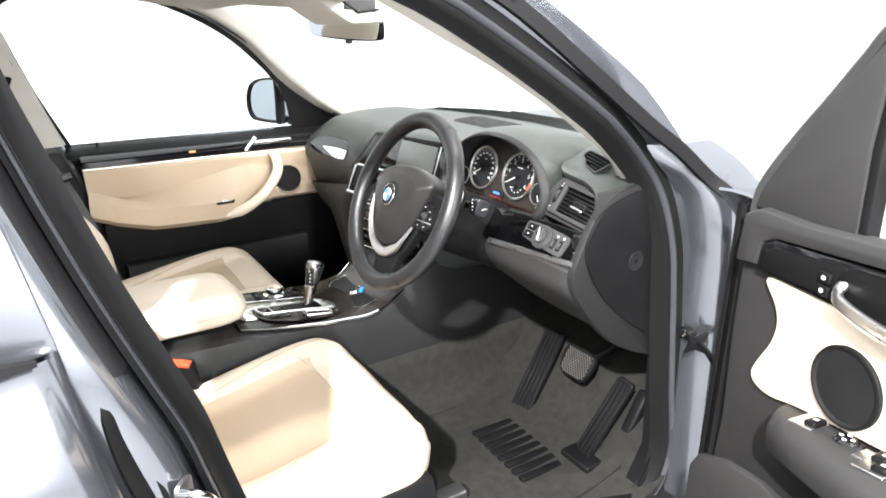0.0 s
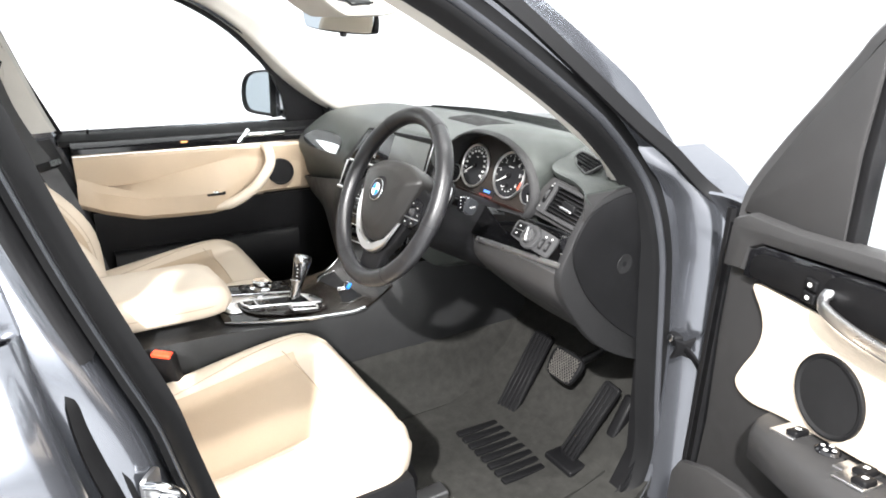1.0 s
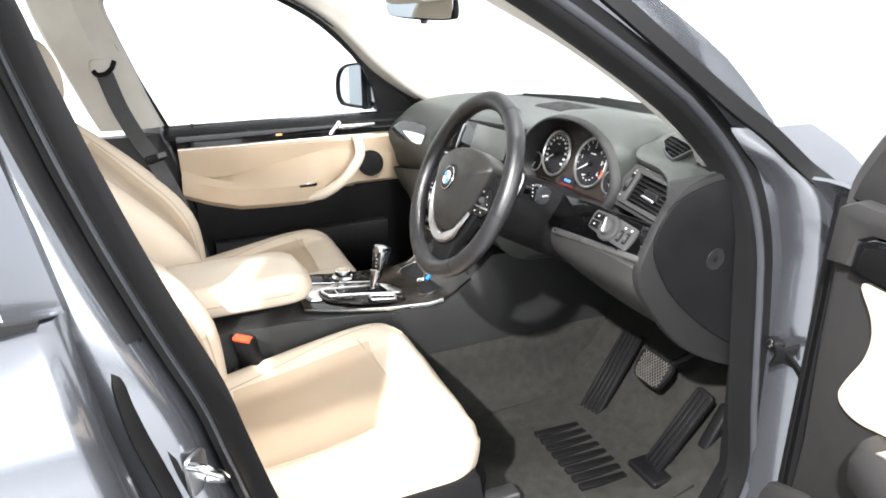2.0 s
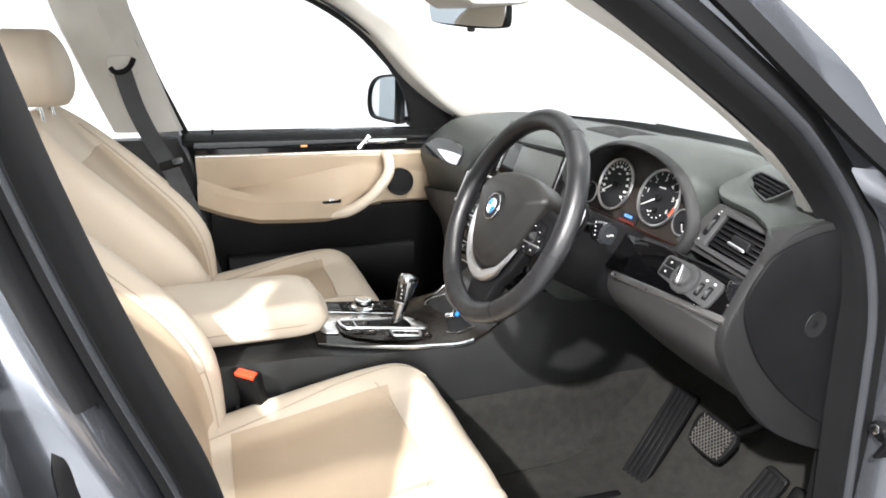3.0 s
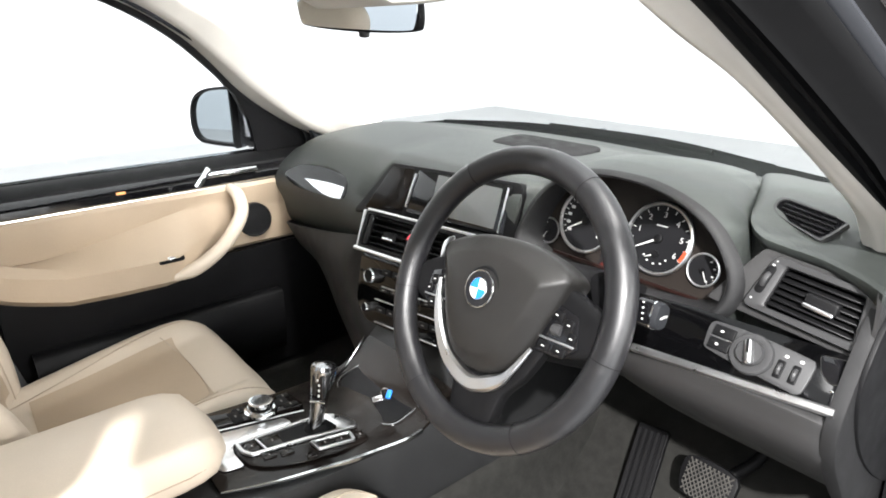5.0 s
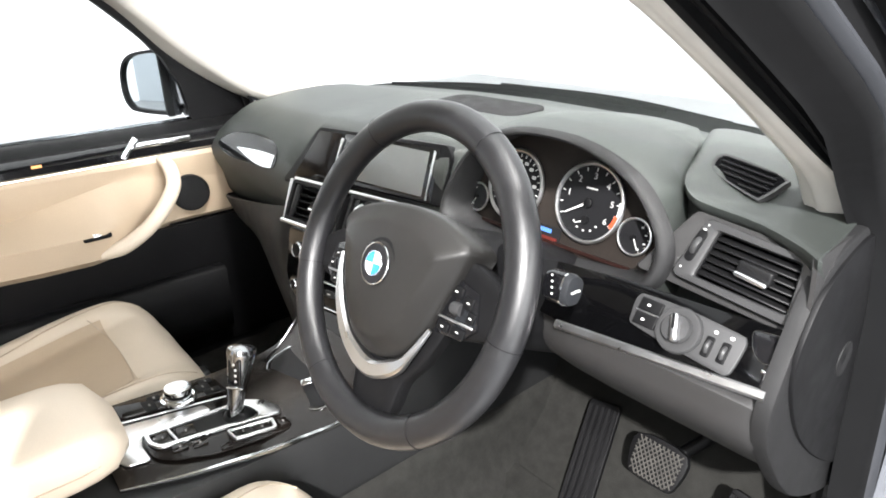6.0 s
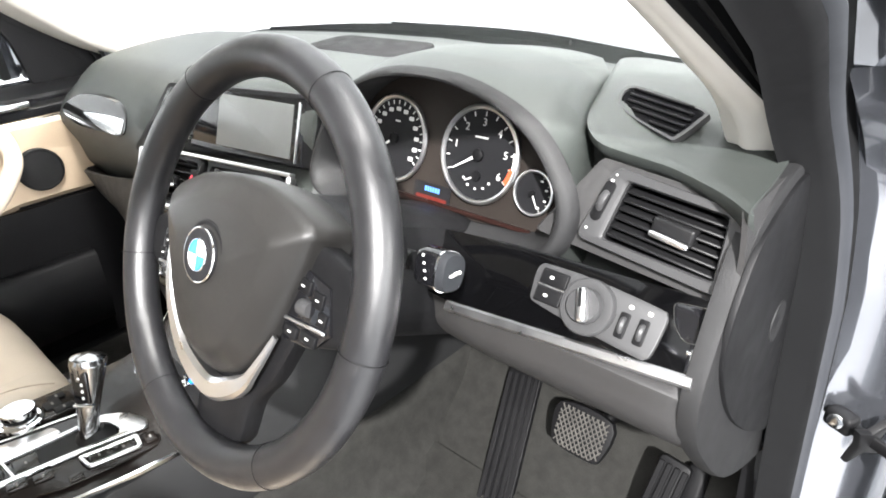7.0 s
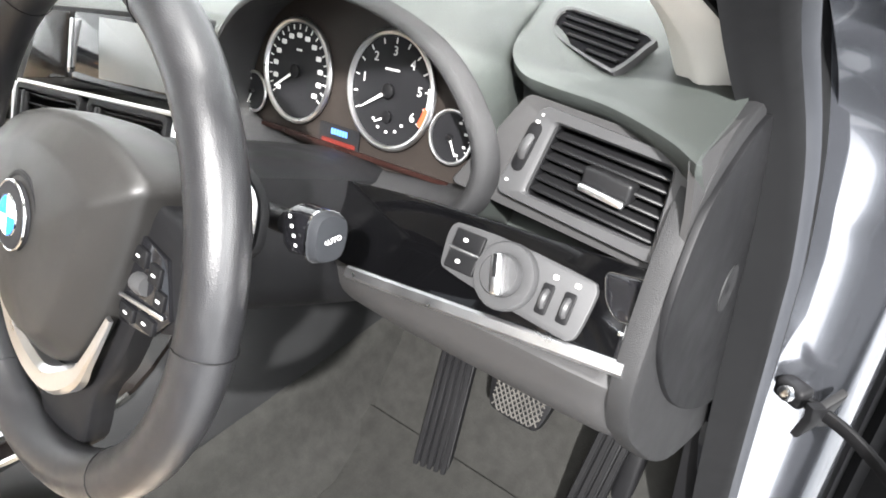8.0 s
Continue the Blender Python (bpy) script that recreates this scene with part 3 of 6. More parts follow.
# ---- rear door, shut ----
def rear_door():
    d = thing("rear_door", "shut rear door with grey paint and a clear window", "car door", (0.88, -1.0, 0.3))
    rows = []
    for z, x, y in ((0.28, 0.885, -0.48), (0.50, 0.905, -0.505), (0.75, 0.912, -0.535), (0.88, 0.908, -0.552), (0.98, 0.900, -0.568), (1.06, 0.878, -0.582), (1.095, 0.855, -0.588)):
        rows.append([Vector((x + dx, yy, z)) for dx, yy in ((-0.03, y + 0.012), (-0.008, y + 0.004), (0.0, y - 0.012), (0.004, -0.8), (0.0, -1.3), (-0.02, -1.7))])
    part("skin", sheet(rows, 0.006), M_PAINT, d, "grey metallic door skin", sharp=60)
    rows = [[Vector((side_x(z) + 0.045 - 0.004, y, z)) for y in (-0.65, -1.0, -1.6)] for z in (1.09, 1.2, 1.32, 1.43)]
    part("window", sheet(rows, 0.004), M_GLASS, d, "clear window pane").visible_shadow = False
    path = [Vector((0.860, y, 1.100)) for y in (-0.592, -0.62, -0.8, -1.2, -1.7)]
    part("belt_strip", sweep(path, [(-0.009, -0.006), (-0.008, 0.006), (0.006, 0.006), (0.009, -0.006)], scale=[0.4, 0.8, 1, 1, 1]), M_RUBBER, d, "black belt strip")
    path = cr([(side_x(z) + 0.048, y, z) for y, z in ((-0.596, 1.09), (-0.615, 1.2), (-0.64, 1.32), (-0.655, 1.42))], 4)
    part("frame", sweep(path, [(-0.03, -0.012), (-0.03, 0.004), (0.02, 0.008), (0.02, -0.012)], up=(1, 0, 0)), M_PAINT, d, "grey painted window frame")
    return d


rear_door()


# ---- dashboard ----
def cowl_y(x):
    return 0.725 - 0.20 * (abs(x) / 0.7) ** 2


def dash_profile(x):
    """The dashboard's section at x: from the windscreen's foot over the top and down the face, as (y, z)."""
    c = cowl_y(x)
    if x < -0.18:
        k = (abs(x) - 0.18) / 0.56
        face = [(0.335, 1.104), (0.275, 1.085), (0.225 + 0.01 * k, 1.035), (0.200 + 0.025 * k, 0.97), (0.215 + 0.03 * k, 0.90), (0.26, 0.84), (0.34, 0.785)]
    elif x < 0.22:
        face = [(0.335, 1.108), (0.285, 1.098), (0.262, 1.075), (0.25, 1.0), (0.22, 0.93), (0.20, 0.86), (0.30, 0.78)]
    elif x < 0.585:
        face = [(0.37, 1.115), (0.345, 1.095), (0.33, 1.05), (0.31, 1.008), (0.28, 0.965), (0.26, 0.90), (0.40, 0.80)]
    else:
        face = [(0.37, 1.110), (0.335, 1.100), (0.325, 1.080), (0.31, 1.035), (0.28, 0.985), (0.28, 0.90), (0.41, 0.80)]
    prof = [(c, 1.085), (c - 0.06, 1.098), ((c + 0.36) / 2, 1.115)] + face + [(0.60, 0.80), (c, 0.9)]
    fall = max(0.0, (-x - 0.46) / 0.24) ** 2
    drop = 0.035 * min(1.0, max(0.0, (x - 0.56) / 0.05))
    prof = [(y, z - drop if z > 1.0 else z) for y, z in prof]
    return [(y + (0.0 if y > 0.45 else 0.065 * fall if z > 1.03 else 0.012 * fall), 1.03 + (z - 1.03) * (1 - 0.78 * fall) if z > 1.03 else z) for y, z in prof]


dash = thing("dashboard", "dark grey grained dashboard with black gloss trim", "dashboard", (0.0, 0.5, 0.8))
rings = []
for x in (-0.715, -0.705, -0.69, -0.66, -0.62, -0.58, -0.53, -0.47, -0.40, -0.25, -0.19, -0.17, 0.0, 0.2, 0.24, 0.4, 0.56, 0.60, 0.66, 0.705, 0.716):
    ring = [Vector((x, y, z)) for y, z in dash_profile(x)]
    if abs(x) > 0.71:
        mid = sum(ring, Vector()) / len(ring)
        ring = [q.lerp(Vector((q.x, mid.y, mid.z)), 0.025) for q in ring]
    rings.append(cr(ring, 4, closed=True))
part("main_pad", loft(rings), M_DASH_TOP, dash, "dark grey grained main pad", sharp=50)

# the pod at the driver's end: a rounded top with a lip that sweeps round from the windscreen to the side
LIP = cr([(0.455, 0.550, 1.120), (0.500, 0.445, 1.126), (0.537, 0.352, 1.124), (0.558, 0.309, 1.119), (0.580, 0.289, 1.113), (0.603, 0.286, 1.109), (0.655, 0.2735, 1.108), (0.704, 0.247, 1.107), (0.729, 0.228, 1.105)], 5)


def pod_z(x, y):
    """Height of the pod's top: a flat apron behind the lip, then a slope up to a rounded crown."""
    over = y - lerp(0.318, 0.335, (x - 0.55) / 0.16)
    up = 0.5 * (over + math.sqrt(over * over + 0.012 ** 2)) * 0.54
    return 1.1085 - 0.022 * max(0.0, x - 0.66) + 0.034 * math.tanh(up / 0.034) - 0.10 * max(0.0, y - 0.43)


rings = []
for i, q in enumerate(LIP):
    t = i / (len(LIP) - 1)
    inner = Vector((lerp(0.60, 0.716, t), lerp(0.56, 0.42, t), 0))
    flat = Vector((inner.x - q.x, inner.y - q.y, 0))
    inn = flat.normalized()
    ring = [q + inn * 0.050 + Vector((0, 0, -0.055)), q + inn * 0.022 + Vector((0, 0, -0.030)), q + inn * 0.008 + Vector((0, 0, -0.014)), q + inn * 0.001 + Vector((0, 0, -0.007)), q.copy()]
    for k in (0.03, 0.08, 0.16, 0.26, 0.36, 0.47, 0.58, 0.70, 0.82, 0.92, 1.0):
        x, y = q.x + flat.x * k, q.y + flat.y * k
        z = pod_z(x, y)
        soft = math.exp(-k / 0.06)
        ring.append(Vector((x, min(y, cowl_y(x) - 0.02), lerp(z, q.z + 0.003, soft))))
    rings.append(ring)
part("end_pod", sheet(rings, 0.004), M_DASH_TOP, dash, "rounded pod at the driver's end", sharp=50)
# its closed side
rows = []
for k in range(9):
    y = lerp(0.232, 0.44, k / 8)
    top = pod_z(0.7285, y) - 0.003 if y > 0.24 else 1.104
    rows.append([Vector((0.7275 + 0.003 * math.sin(math.pi * j / 5), y, lerp(top, 1.02, j / 5))) for j in range(6)])
part("pod_side", sheet(rows, 0.004), M_DASH, dash, "grey side of the pod", sharp=50)

# knee panel below the bright strip
rings = []
for x, s in ((0.43, 0.9), (0.47, 0.97), (0.52, 1), (0.60, 1), (0.68, 1), (0.705, 0.99), (0.720, 0.96), (0.726, 0.92)):
    prof = [(0.196, 0.972), (0.187, 0.955), (0.192, 0.925), (0.215, 0.895), (0.27, 0.845), (0.36, 0.775), (0.415, 0.748), (0.45, 0.78), (0.44, 0.95), (0.30, 0.985)]
    mid = Vector((0.33, 0.87))
    rings.append([Vector((x, *(mid + (Vector((q.x, q.y)) - mid) * s))) for q in cr([(a, b, 0) for a, b in prof], 3, closed=True)])
part("knee_panel", loft(rings), M_DASH, dash, "grey grained knee panel", sharp=50)

# end cap on the dashboard's side, with an oval dished lid
cap = [(0.255, 1.085), (0.345, 1.108), (0.40, 1.08), (0.44, 0.98), (0.455, 0.80), (0.445, 0.745), (0.415, 0.738), (0.30, 0.80), (0.215, 0.895), (0.188, 0.95), (0.20, 1.0)]
m = Matrix(((0, 0, 1, 0.716), (1, 0, 0, 0), (0, 1, 0, 0), (0, 0, 0, 1)))
endcap = part("end_cap", slab([(q.x, q.y) for q in cr([(a, b, 0) for a, b in cap], 4, closed=True)], 0.016, m, 0.006), M_HOOD, dash, "plastic end cap")
lid = [(0.210, 1.005), (0.224, 1.045), (0.258, 1.078), (0.345, 1.098), (0.397, 1.068), (0.434, 0.975), (0.447, 0.84), (0.438, 0.785), (0.400, 0.793), (0.325, 0.846), (0.262, 0.906), (0.224, 0.962)]
part("side_lid", slab([(q.x, q.y) for q in cr([(a, b, 0) for a, b in lid], 4, closed=True)], 0.005, m @ pose(0, 0, 0.015), 0.002), M_RUBBER, endcap, "dark oval lid")
part("round_mark", turned([(0.0195, 0.0), (0.0190, 0.0012), (0.0165, 0.0010), (0.010, 0.0003), (0.001, 0.0001)], m @ pose(0.342, 0.962, 0.0198), 32), M_HOOD, endcap, "shallow round dish")


# ---- instrument hood and cluster ----
HOOD = [(0.239, 1.020, 0.228), (0.243, 1.075, 0.246), (0.275, 1.122, 0.262), (0.33, 1.147, 0.268), (0.40, 1.153, 0.268), (0.465, 1.146, 0.264), (0.525, 1.122, 0.258), (0.563, 1.082, 0.249), (0.572, 1.045, 0.240), (0.552, 1.016, 0.229), (0.48, 1.004, 0.222), (0.40, 1.000, 0.220), (0.31, 1.002, 0.222)]
HC = Vector((0.402, 0.0, 1.072))


def hood_ring(k, dy, dz=0.0, flat=0.0):
    out = []
    for x, z, y in HOOD:
        q = Vector((HC.x + (x - HC.x) * k, y + dy, HC.z + (z - HC.z) * k + dz))
        if flat:
            q.y = lerp(q.y, 0.292 + (1.0 - (q.z - 1.0)) * 0.0 + (q.z - 1.072) * 0.30, flat)
        out.append(q)
    return cr(out, 5, closed=True)


hood = part("instrument_hood", loft([hood_ring(1.09, 0.010), hood_ring(1.07, 0.002), hood_ring(1.03, -0.004), hood_ring(1.0, -0.004), hood_ring(0.975, 0.002),
                                     hood_ring(0.95, 0.02), hood_ring(0.93, 0.0, 0.0, 1.0)], cap=False), M_HOOD, dash, "grained hood over the instruments", sharp=60)
def clear_of_pod(q):
    """Sinks the hood's outer side into a valley where it would run under the pod."""
    over = q.x - pw([(0.26, 0.575), (0.309, 0.552), (0.352, 0.530), (0.445, 0.494), (0.55, 0.450)], q.y)
    return q if over < 0 else q + Vector((-over * 0.75, 0, -0.55 * over))


part("hood_cowl", loft([[clear_of_pod(q) for q in ring] for ring in [hood_ring(1.50, 0.21, -0.045), hood_ring(1.36, 0.12, -0.018), hood_ring(1.20, 0.045, -0.002), hood_ring(1.09, 0.0105)]], cap=False), M_DASH_TOP, hood, "grained outer side of the hood", sharp=60)

cl_n = Vector((0, -0.958, 0.287)).normalized()
cluster = thing("instrument_cluster", "instrument cluster with two large and two small round dials", "instrument cluster", (0.4, 0.29, 1.0))
CM = frm((0.397, 0.290, 1.069), cl_n)
part("plate", loft([[q + Vector((0, d, 0)) for q in hood_ring(0.94, 0.0, 0.0, 1.0)] for d in (0.010, 0.0022)]), M_DIALPLATE, cluster, "brown-black face plate")


def dial(cx, cy, r, numbers=None, sweep_deg=(215, -35), ticks=0, needle=None, bars=0, name="dial", arc=None):
    m = CM @ pose(cx, cy, 0.0)
    d = part(name, turned([(r * 0.96, -0.003), (r * 0.96, 0.0005), (0.001, 0.0005)], m, 40), M_DIAL, cluster, "round black dial")
    part("ring", torus(r, r * 0.045 + 0.0006, m @ pose(0, 0, 0.0015), n=56, k=8), M_SATIN, d, "satin silver dial ring")
    a0, a1 = sweep_deg
    for i in range(ticks):
        a = radians(lerp(a0, a1, i / (ticks - 1)))
        part("tick", slab(rrect(r * 0.10, r * 0.025, r * 0.008, 1), 0.0004, m @ pose(0, 0, 0.0008) @ pose(r * 0.86 * math.cos(a), r * 0.86 * math.sin(a), 0, 0, 0, math.degrees(a))), M_WHITE, d)
    for i, w in enumerate(numbers or ()):
        a = radians(lerp(a0, a1, i / (len(numbers) - 1)))
        at = m @ pose(r * 0.68 * math.cos(a), r * 0.68 * math.sin(a), 0.0008)
        if w:
            part("number", text_bm(w, r * 0.23, at), M_PRINT, d)
    for i in range(bars):
        a = radians(lerp(a0, a1, i / (bars - 1)))
        at = m @ pose(r * 0.70 * math.cos(a), r * 0.70 * math.sin(a), 0.0008)
        part("mark", slab(rrect(r * 0.15, r * 0.095, r * 0.02, 1), 0.0004, at), M_PRINT, d)
    if needle is not None:
        a = radians(needle)
        nm = m @ pose(0, 0, 0.003) @ pose(0, 0, 0, 0, 0, needle)
        part("needle", slab([(-0.1 * r, -0.035 * r), (0.75 * r, -0.012 * r), (0.75 * r, 0.012 * r), (-0.1 * r, 0.035 * r)], 0.0008, nm), M_WHITE, d, "white needle")
        part("hub", turned([(r * 0.13, 0.002), (r * 0.13, 0.005), (r * 0.10, 0.006), (0.001, 0.006)], m, 20), M_PLASTIC, d, "black hub")
    return d


speedo = dial(-0.0765, 0.002, 0.0478, bars=13, ticks=21, needle=212, name="speedometer")
tach = dial(0.048, 0.005, 0.0490, numbers=("", "1", "2", "3", "4", "5", "6"), ticks=13, needle=211, sweep_deg=(208, -32), name="rev_counter")
dial(-0.1430, -0.029, 0.0200, bars=4, ticks=5, needle=240, sweep_deg=(240, 120), name="fuel_gauge")
dial(0.1205, -0.019, 0.0215, bars=4, ticks=5, needle=-60, sweep_deg=(60, -60), name="temperature_gauge")
m = CM @ pose(0.048, 0.005, 0.001) @ Matrix.Scale(0.95, 4)
arc = []
for i in range(9):
    a = radians(lerp(12, -32, i / 8))
    arc.append((math.cos(a), math.sin(a)))
part("red_zone", slab([(x * 0.048, y * 0.048) for x, y in arc[4:]] + [(x * 0.043, y * 0.043) for x, y in arc[4:][::-1]], 0.0006, m), M_REDMARK, tach, "red zone mark")
part("zone", slab([(x * 0.0485, y * 0.0485) for x, y in arc[:5]] + [(x * 0.0455, y * 0.0455) for x, y in arc[:5][::-1]], 0.0006, m), M_WHITE, tach)
part("caption_bar", slab(rrect(0.018, 0.0020, 0.0006, 1), 0.0004, m @ pose(0.0, 0.019, 0)), M_PRINT, tach)
part("caption_bar", slab(rrect(0.008, 0.0020, 0.0006, 1), 0.0004, CM @ pose(-0.0755, 0.022, 0.0008)), M_PRINT, speedo)
sub = m @ pose(0.001, -0.023, 0)
for i in range(5):
    a = radians(lerp(200, 340, i / 4))
    part("mark", slab(rrect(0.0032, 0.0024, 0.0006, 1), 0.0004, sub @ pose(0.019 * math.cos(a), 0.014 * math.sin(a), 0)), M_WHITE, tach)
part("small_needle", slab([(-0.003, -0.0012), (0.017, -0.0005), (0.017, 0.0005), (-0.003, 0.0012)], 0.0006, sub @ pose(0, 0, 0.001, 0, 0, 205)), M_WHITE, tach, "small white needle")
part("hub", turned([(0.0055, 0.0), (0.0055, 0.003), (0.001, 0.0035)], sub, 16), M_PLASTIC, tach, "small black hub")
lcd = part("display", slab(rrect(0.054, 0.020, 0.001, 1), 0.001, CM @ pose(-0.010, -0.0475, 0.0)), M_DIAL, cluster, "small black display")
for i in range(6):
    part("figure_bar", slab(rrect(0.0028, 0.0055, 0.0004, 1), 0.0004, CM @ pose(-0.0190 + i * 0.0038, -0.0440, 0.001)), M_LCD, lcd, "lit blue figure bar")
part("red_line", slab(rrect(0.046, 0.0040, 0.0008, 1), 0.0004, CM @ pose(-0.010, -0.0535, 0.001)), M_REDLINE, lcd, "dim red line")
part("lower_strip", slab(rrect(0.25, 0.004, 0.001, 1), 0.003, CM @ pose(0.0, -0.058, 0.0)), mat("dark_red_gloss", (0.014, 0.006, 0.005), 0.3, spec=0.2), cluster, "dark red gloss strip")


# ---- air vents ----
def vent(name, m, w, h, slats, label, parent, tab=True, rim=M_PLASTIC_GREY, depth=0.03, lip=0.008):
    v = part(name, framed(rrect(w + 2 * lip, h + 2 * lip, 0.008), rrect(w, h, 0.005), 0.012, m, base=-0.006, lip=0.002), rim, parent, label)
    part("duct", framed(rrect(w + 0.002, h + 0.002, 0.005), rrect(w - 0.002, h - 0.002, 0.004), depth, m, base=-depth), M_PLASTIC, v)
    part("duct_back", slab(rrect(w, h, 0.005), 0.002, m @ pose(0, 0, -depth)), M_PLASTIC, v)
    for i in range(slats):
        y = lerp(-h / 2, h / 2, (i + 0.5) / slats)
        part("slat", rbox(w - 0.003, 0.0032, 0.016, 0.001, m @ pose(0, y, -0.007, -14), n=1), M_PLASTIC, v)
    if tab:
        t = part("tab", rbox(0.032, 0.015, 0.010, 0.003, m @ pose(0.004, -0.001, 0.0)), M_PLASTIC, v, "vent tab")
        part("tab_face", rbox(0.030, 0.005, 0.004, 0.0018, m @ pose(0.004, -0.008, 0.005)), M_CHROME, t, "chrome edge of the tab")
    return v


vn = Vector((-0.06, -0.88, 0.45)).normalized()
VM = frm((0.667, 0.2500, 1.060), vn, spin=-3)
hole = [(-0.0455, 0.032), (0.0400, 0.0297), (0.0460, -0.0187), (-0.0512, -0.0187)]
rim = [(-0.061, 0.0415), (0.0525, 0.0362), (0.0560, -0.0280), (-0.0755, -0.0250)]
sv = part("side_vent", framed(rpoly(rim, 0.010), rpoly(hole, 0.004), 0.012, VM, base=-0.006, lip=0.002), M_PLASTIC_GREY, dash, "grey framed side air vent")
plate = [(-0.082, 0.046), (0.0600, 0.0425), (0.0610, -0.0345), (-0.124, -0.0345)]
part("vent_housing", framed(rpoly(plate, 0.006), rpoly([(x * 0.97, y * 0.97) for x, y in rim], 0.010), 0.010, VM, base=-0.014, lip=0.003), M_DASH, dash, "grey housing round the side vent")
part("duct", framed(rpoly([(x * 1.02, y * 1.02) for x, y in hole], 0.004), rpoly([(x * 0.98, y * 0.98) for x, y in hole], 0.004), 0.03, VM, base=-0.03), M_PLASTIC, sv)
part("duct_back", slab(rpoly(hole, 0.004), 0.002, VM @ pose(0, 0, -0.03)), M_COWL, sv)
for i in range(6):
    y = lerp(-0.0165, 0.0295, (i + 0.4) / 6)
    x0, x1 = lerp(-0.0502, -0.0445, (y + 0.0187) / 0.0507), lerp(0.0452, 0.0395, (y + 0.0187) / 0.0507)
    part("slat", rbox(x1 - x0, 0.0026, 0.0150, 0.0010, VM @ pose((x1 + x0) / 2, y + 0.001, -0.0055, 24, 0, -1.5), n=1), M_SLAT, sv)
tab = part("tab", rbox(0.036, 0.0150, 0.012, 0.003, VM @ pose(0.004, 0.0068, 0.0, 14, 0, -2)), M_SLAT, sv, "vent tab")
part("tab_face", rbox(0.034, 0.0052, 0.005, 0.0022, VM @ pose(0.0045, -0.0010, 0.0075, 0, 0, -3)), M_SATIN, tab, "satin edge of the tab")
tw = math.degrees(math.atan2(0.008, 0.056))
wheelbox = part("vent_wheel_slot", slab(rrect(0.0105, 0.036, 0.005), 0.0012, VM @ pose(-0.0605, 0.0110, 0.0055, 0, 0, -tw), 0.0004), M_PLASTIC, sv, "dark slot of a thumb wheel")
part("thumb_wheel", turned([(0.0125, -0.0032), (0.0135, -0.001), (0.0135, 0.001), (0.0125, 0.0032)], VM @ pose(-0.0605, 0.0110, -0.003, 0, 0, -tw) @ pose(0, 0, 0, 0, 90, 0), 26), M_PLASTIC_GREY, wheelbox)
for dx, dy, w in ((-0.0560, 0.0345, 0.0018), (-0.0580, 0.0292, 0.0032), (-0.0660, -0.0145, 0.0026)):
    part("mark", slab(rrect(w, 0.0020, 0.0006, 1), 0.0005, VM @ pose(dx, dy, 0.0068)), M_PRINT, sv)

# demister vent in the top of the pod
TM = frm((0.6068, 0.3533, 1.1262), (-0.09, -0.485, 0.868), up=(0.1, 1, 0.5))
tv = smooth2([(-0.046, 0.022), (-0.02, 0.020), (0.034, 0.006), (0.037, -0.004), (0.029, -0.025), (0.020, -0.026), (-0.028, -0.008), (-0.046, 0.006)], 3)
tvo = [((x + 0.004) * 1.11 - 0.004, y * 1.17) for x, y in tv]
dv = part("demister_vent", framed(tvo, tv, 0.006, TM, base=-0.003, lip=0.002), M_PLASTIC_GREY, dash, "grey framed demister vent")
part("duct_back", slab(tv, 0.001, TM @ pose(0, 0, 0.0005)), M_COWL, dv)
for i in range(5):
    x0, x1 = (-0.040, -0.042, -0.040, -0.029, -0.003)[i], (0.028, 0.032, 0.033, 0.031, 0.028)[i]
    mx = (x0 + x1) / 2
    part("slat", rbox(x1 - x0, 0.0026, 0.004, 0.0006, TM @ pose(mx, 0.0145 - 0.0075 * i - 0.22 * mx, 0.0022, 25, 0, -12), n=1), M_RUBBER, dv)

# ---- black gloss panel with the light switch ----
PN = Vector((0.0, -0.80, 0.60)).normalized()
PM = frm((0.60, 0.213, 1.000), PN, spin=1)
part("gloss_panel", slab([(-0.175, 0.022), (-0.06, 0.030), (0.122, 0.033), (0.121, -0.027), (-0.10, -0.043), (-0.175, -0.037)], 0.012, PM @ pose(0, 0, -0.008), 0.002), M_BLACK, dash, "black gloss trim panel")
path = [PM @ Vector((x, -0.0380 + 0.07 * x, 0.003)) for x in (-0.11, -0.05, 0.03, 0.121)]
part("bright_strip", sweep(path, [(-0.005, -0.003), (-0.005, 0.003), (-0.003, 0.005), (0.003, 0.005), (0.005, 0.002), (0.005, -0.003)], up=PN), M_SATIN, dash, "satin aluminium strip")
sw = thing("light_switch", "grey headlight switch panel with a round knob and small buttons", "light switch", (0.635, 0.21, 1.0))
SM = PM @ pose(0.032, 0.0, 0.004, 0, 0, -2)
part("plate", slab(smooth2([(-0.062, 0.010), (-0.059, 0.018), (-0.050, 0.020), (-0.01, 0.021), (0.048, 0.017), (0.056, 0.014), (0.058, 0.006), (0.056, -0.018), (0.052, -0.024), (0.044, -0.025), (-0.010, -0.021), (-0.050, -0.016), (-0.058, -0.013), (-0.060, -0.006)], 3), 0.004, SM, 0.001), M_PLASTIC_GREY, sw, "grey switch plate")
KM = SM @ pose(-0.0045, -0.0025, 0.003)
knob = part("knob", turned([(0.0238, 0.0), (0.0238, 0.005), (0.0225, 0.0072), (0.0160, 0.0080), (0.0150, 0.0076), (0.0145, 0.013), (0.0135, 0.0145), (0.001, 0.0150)], KM, 48), M_PLASTIC_GREY, sw, "round grey knob")
part("grip", rbox(0.0085, 0.028, 0.009, 0.003, KM @ pose(0.0015, 0, 0.0175, 0, 0, 20)), M_SATIN, knob, "satin grip bar")
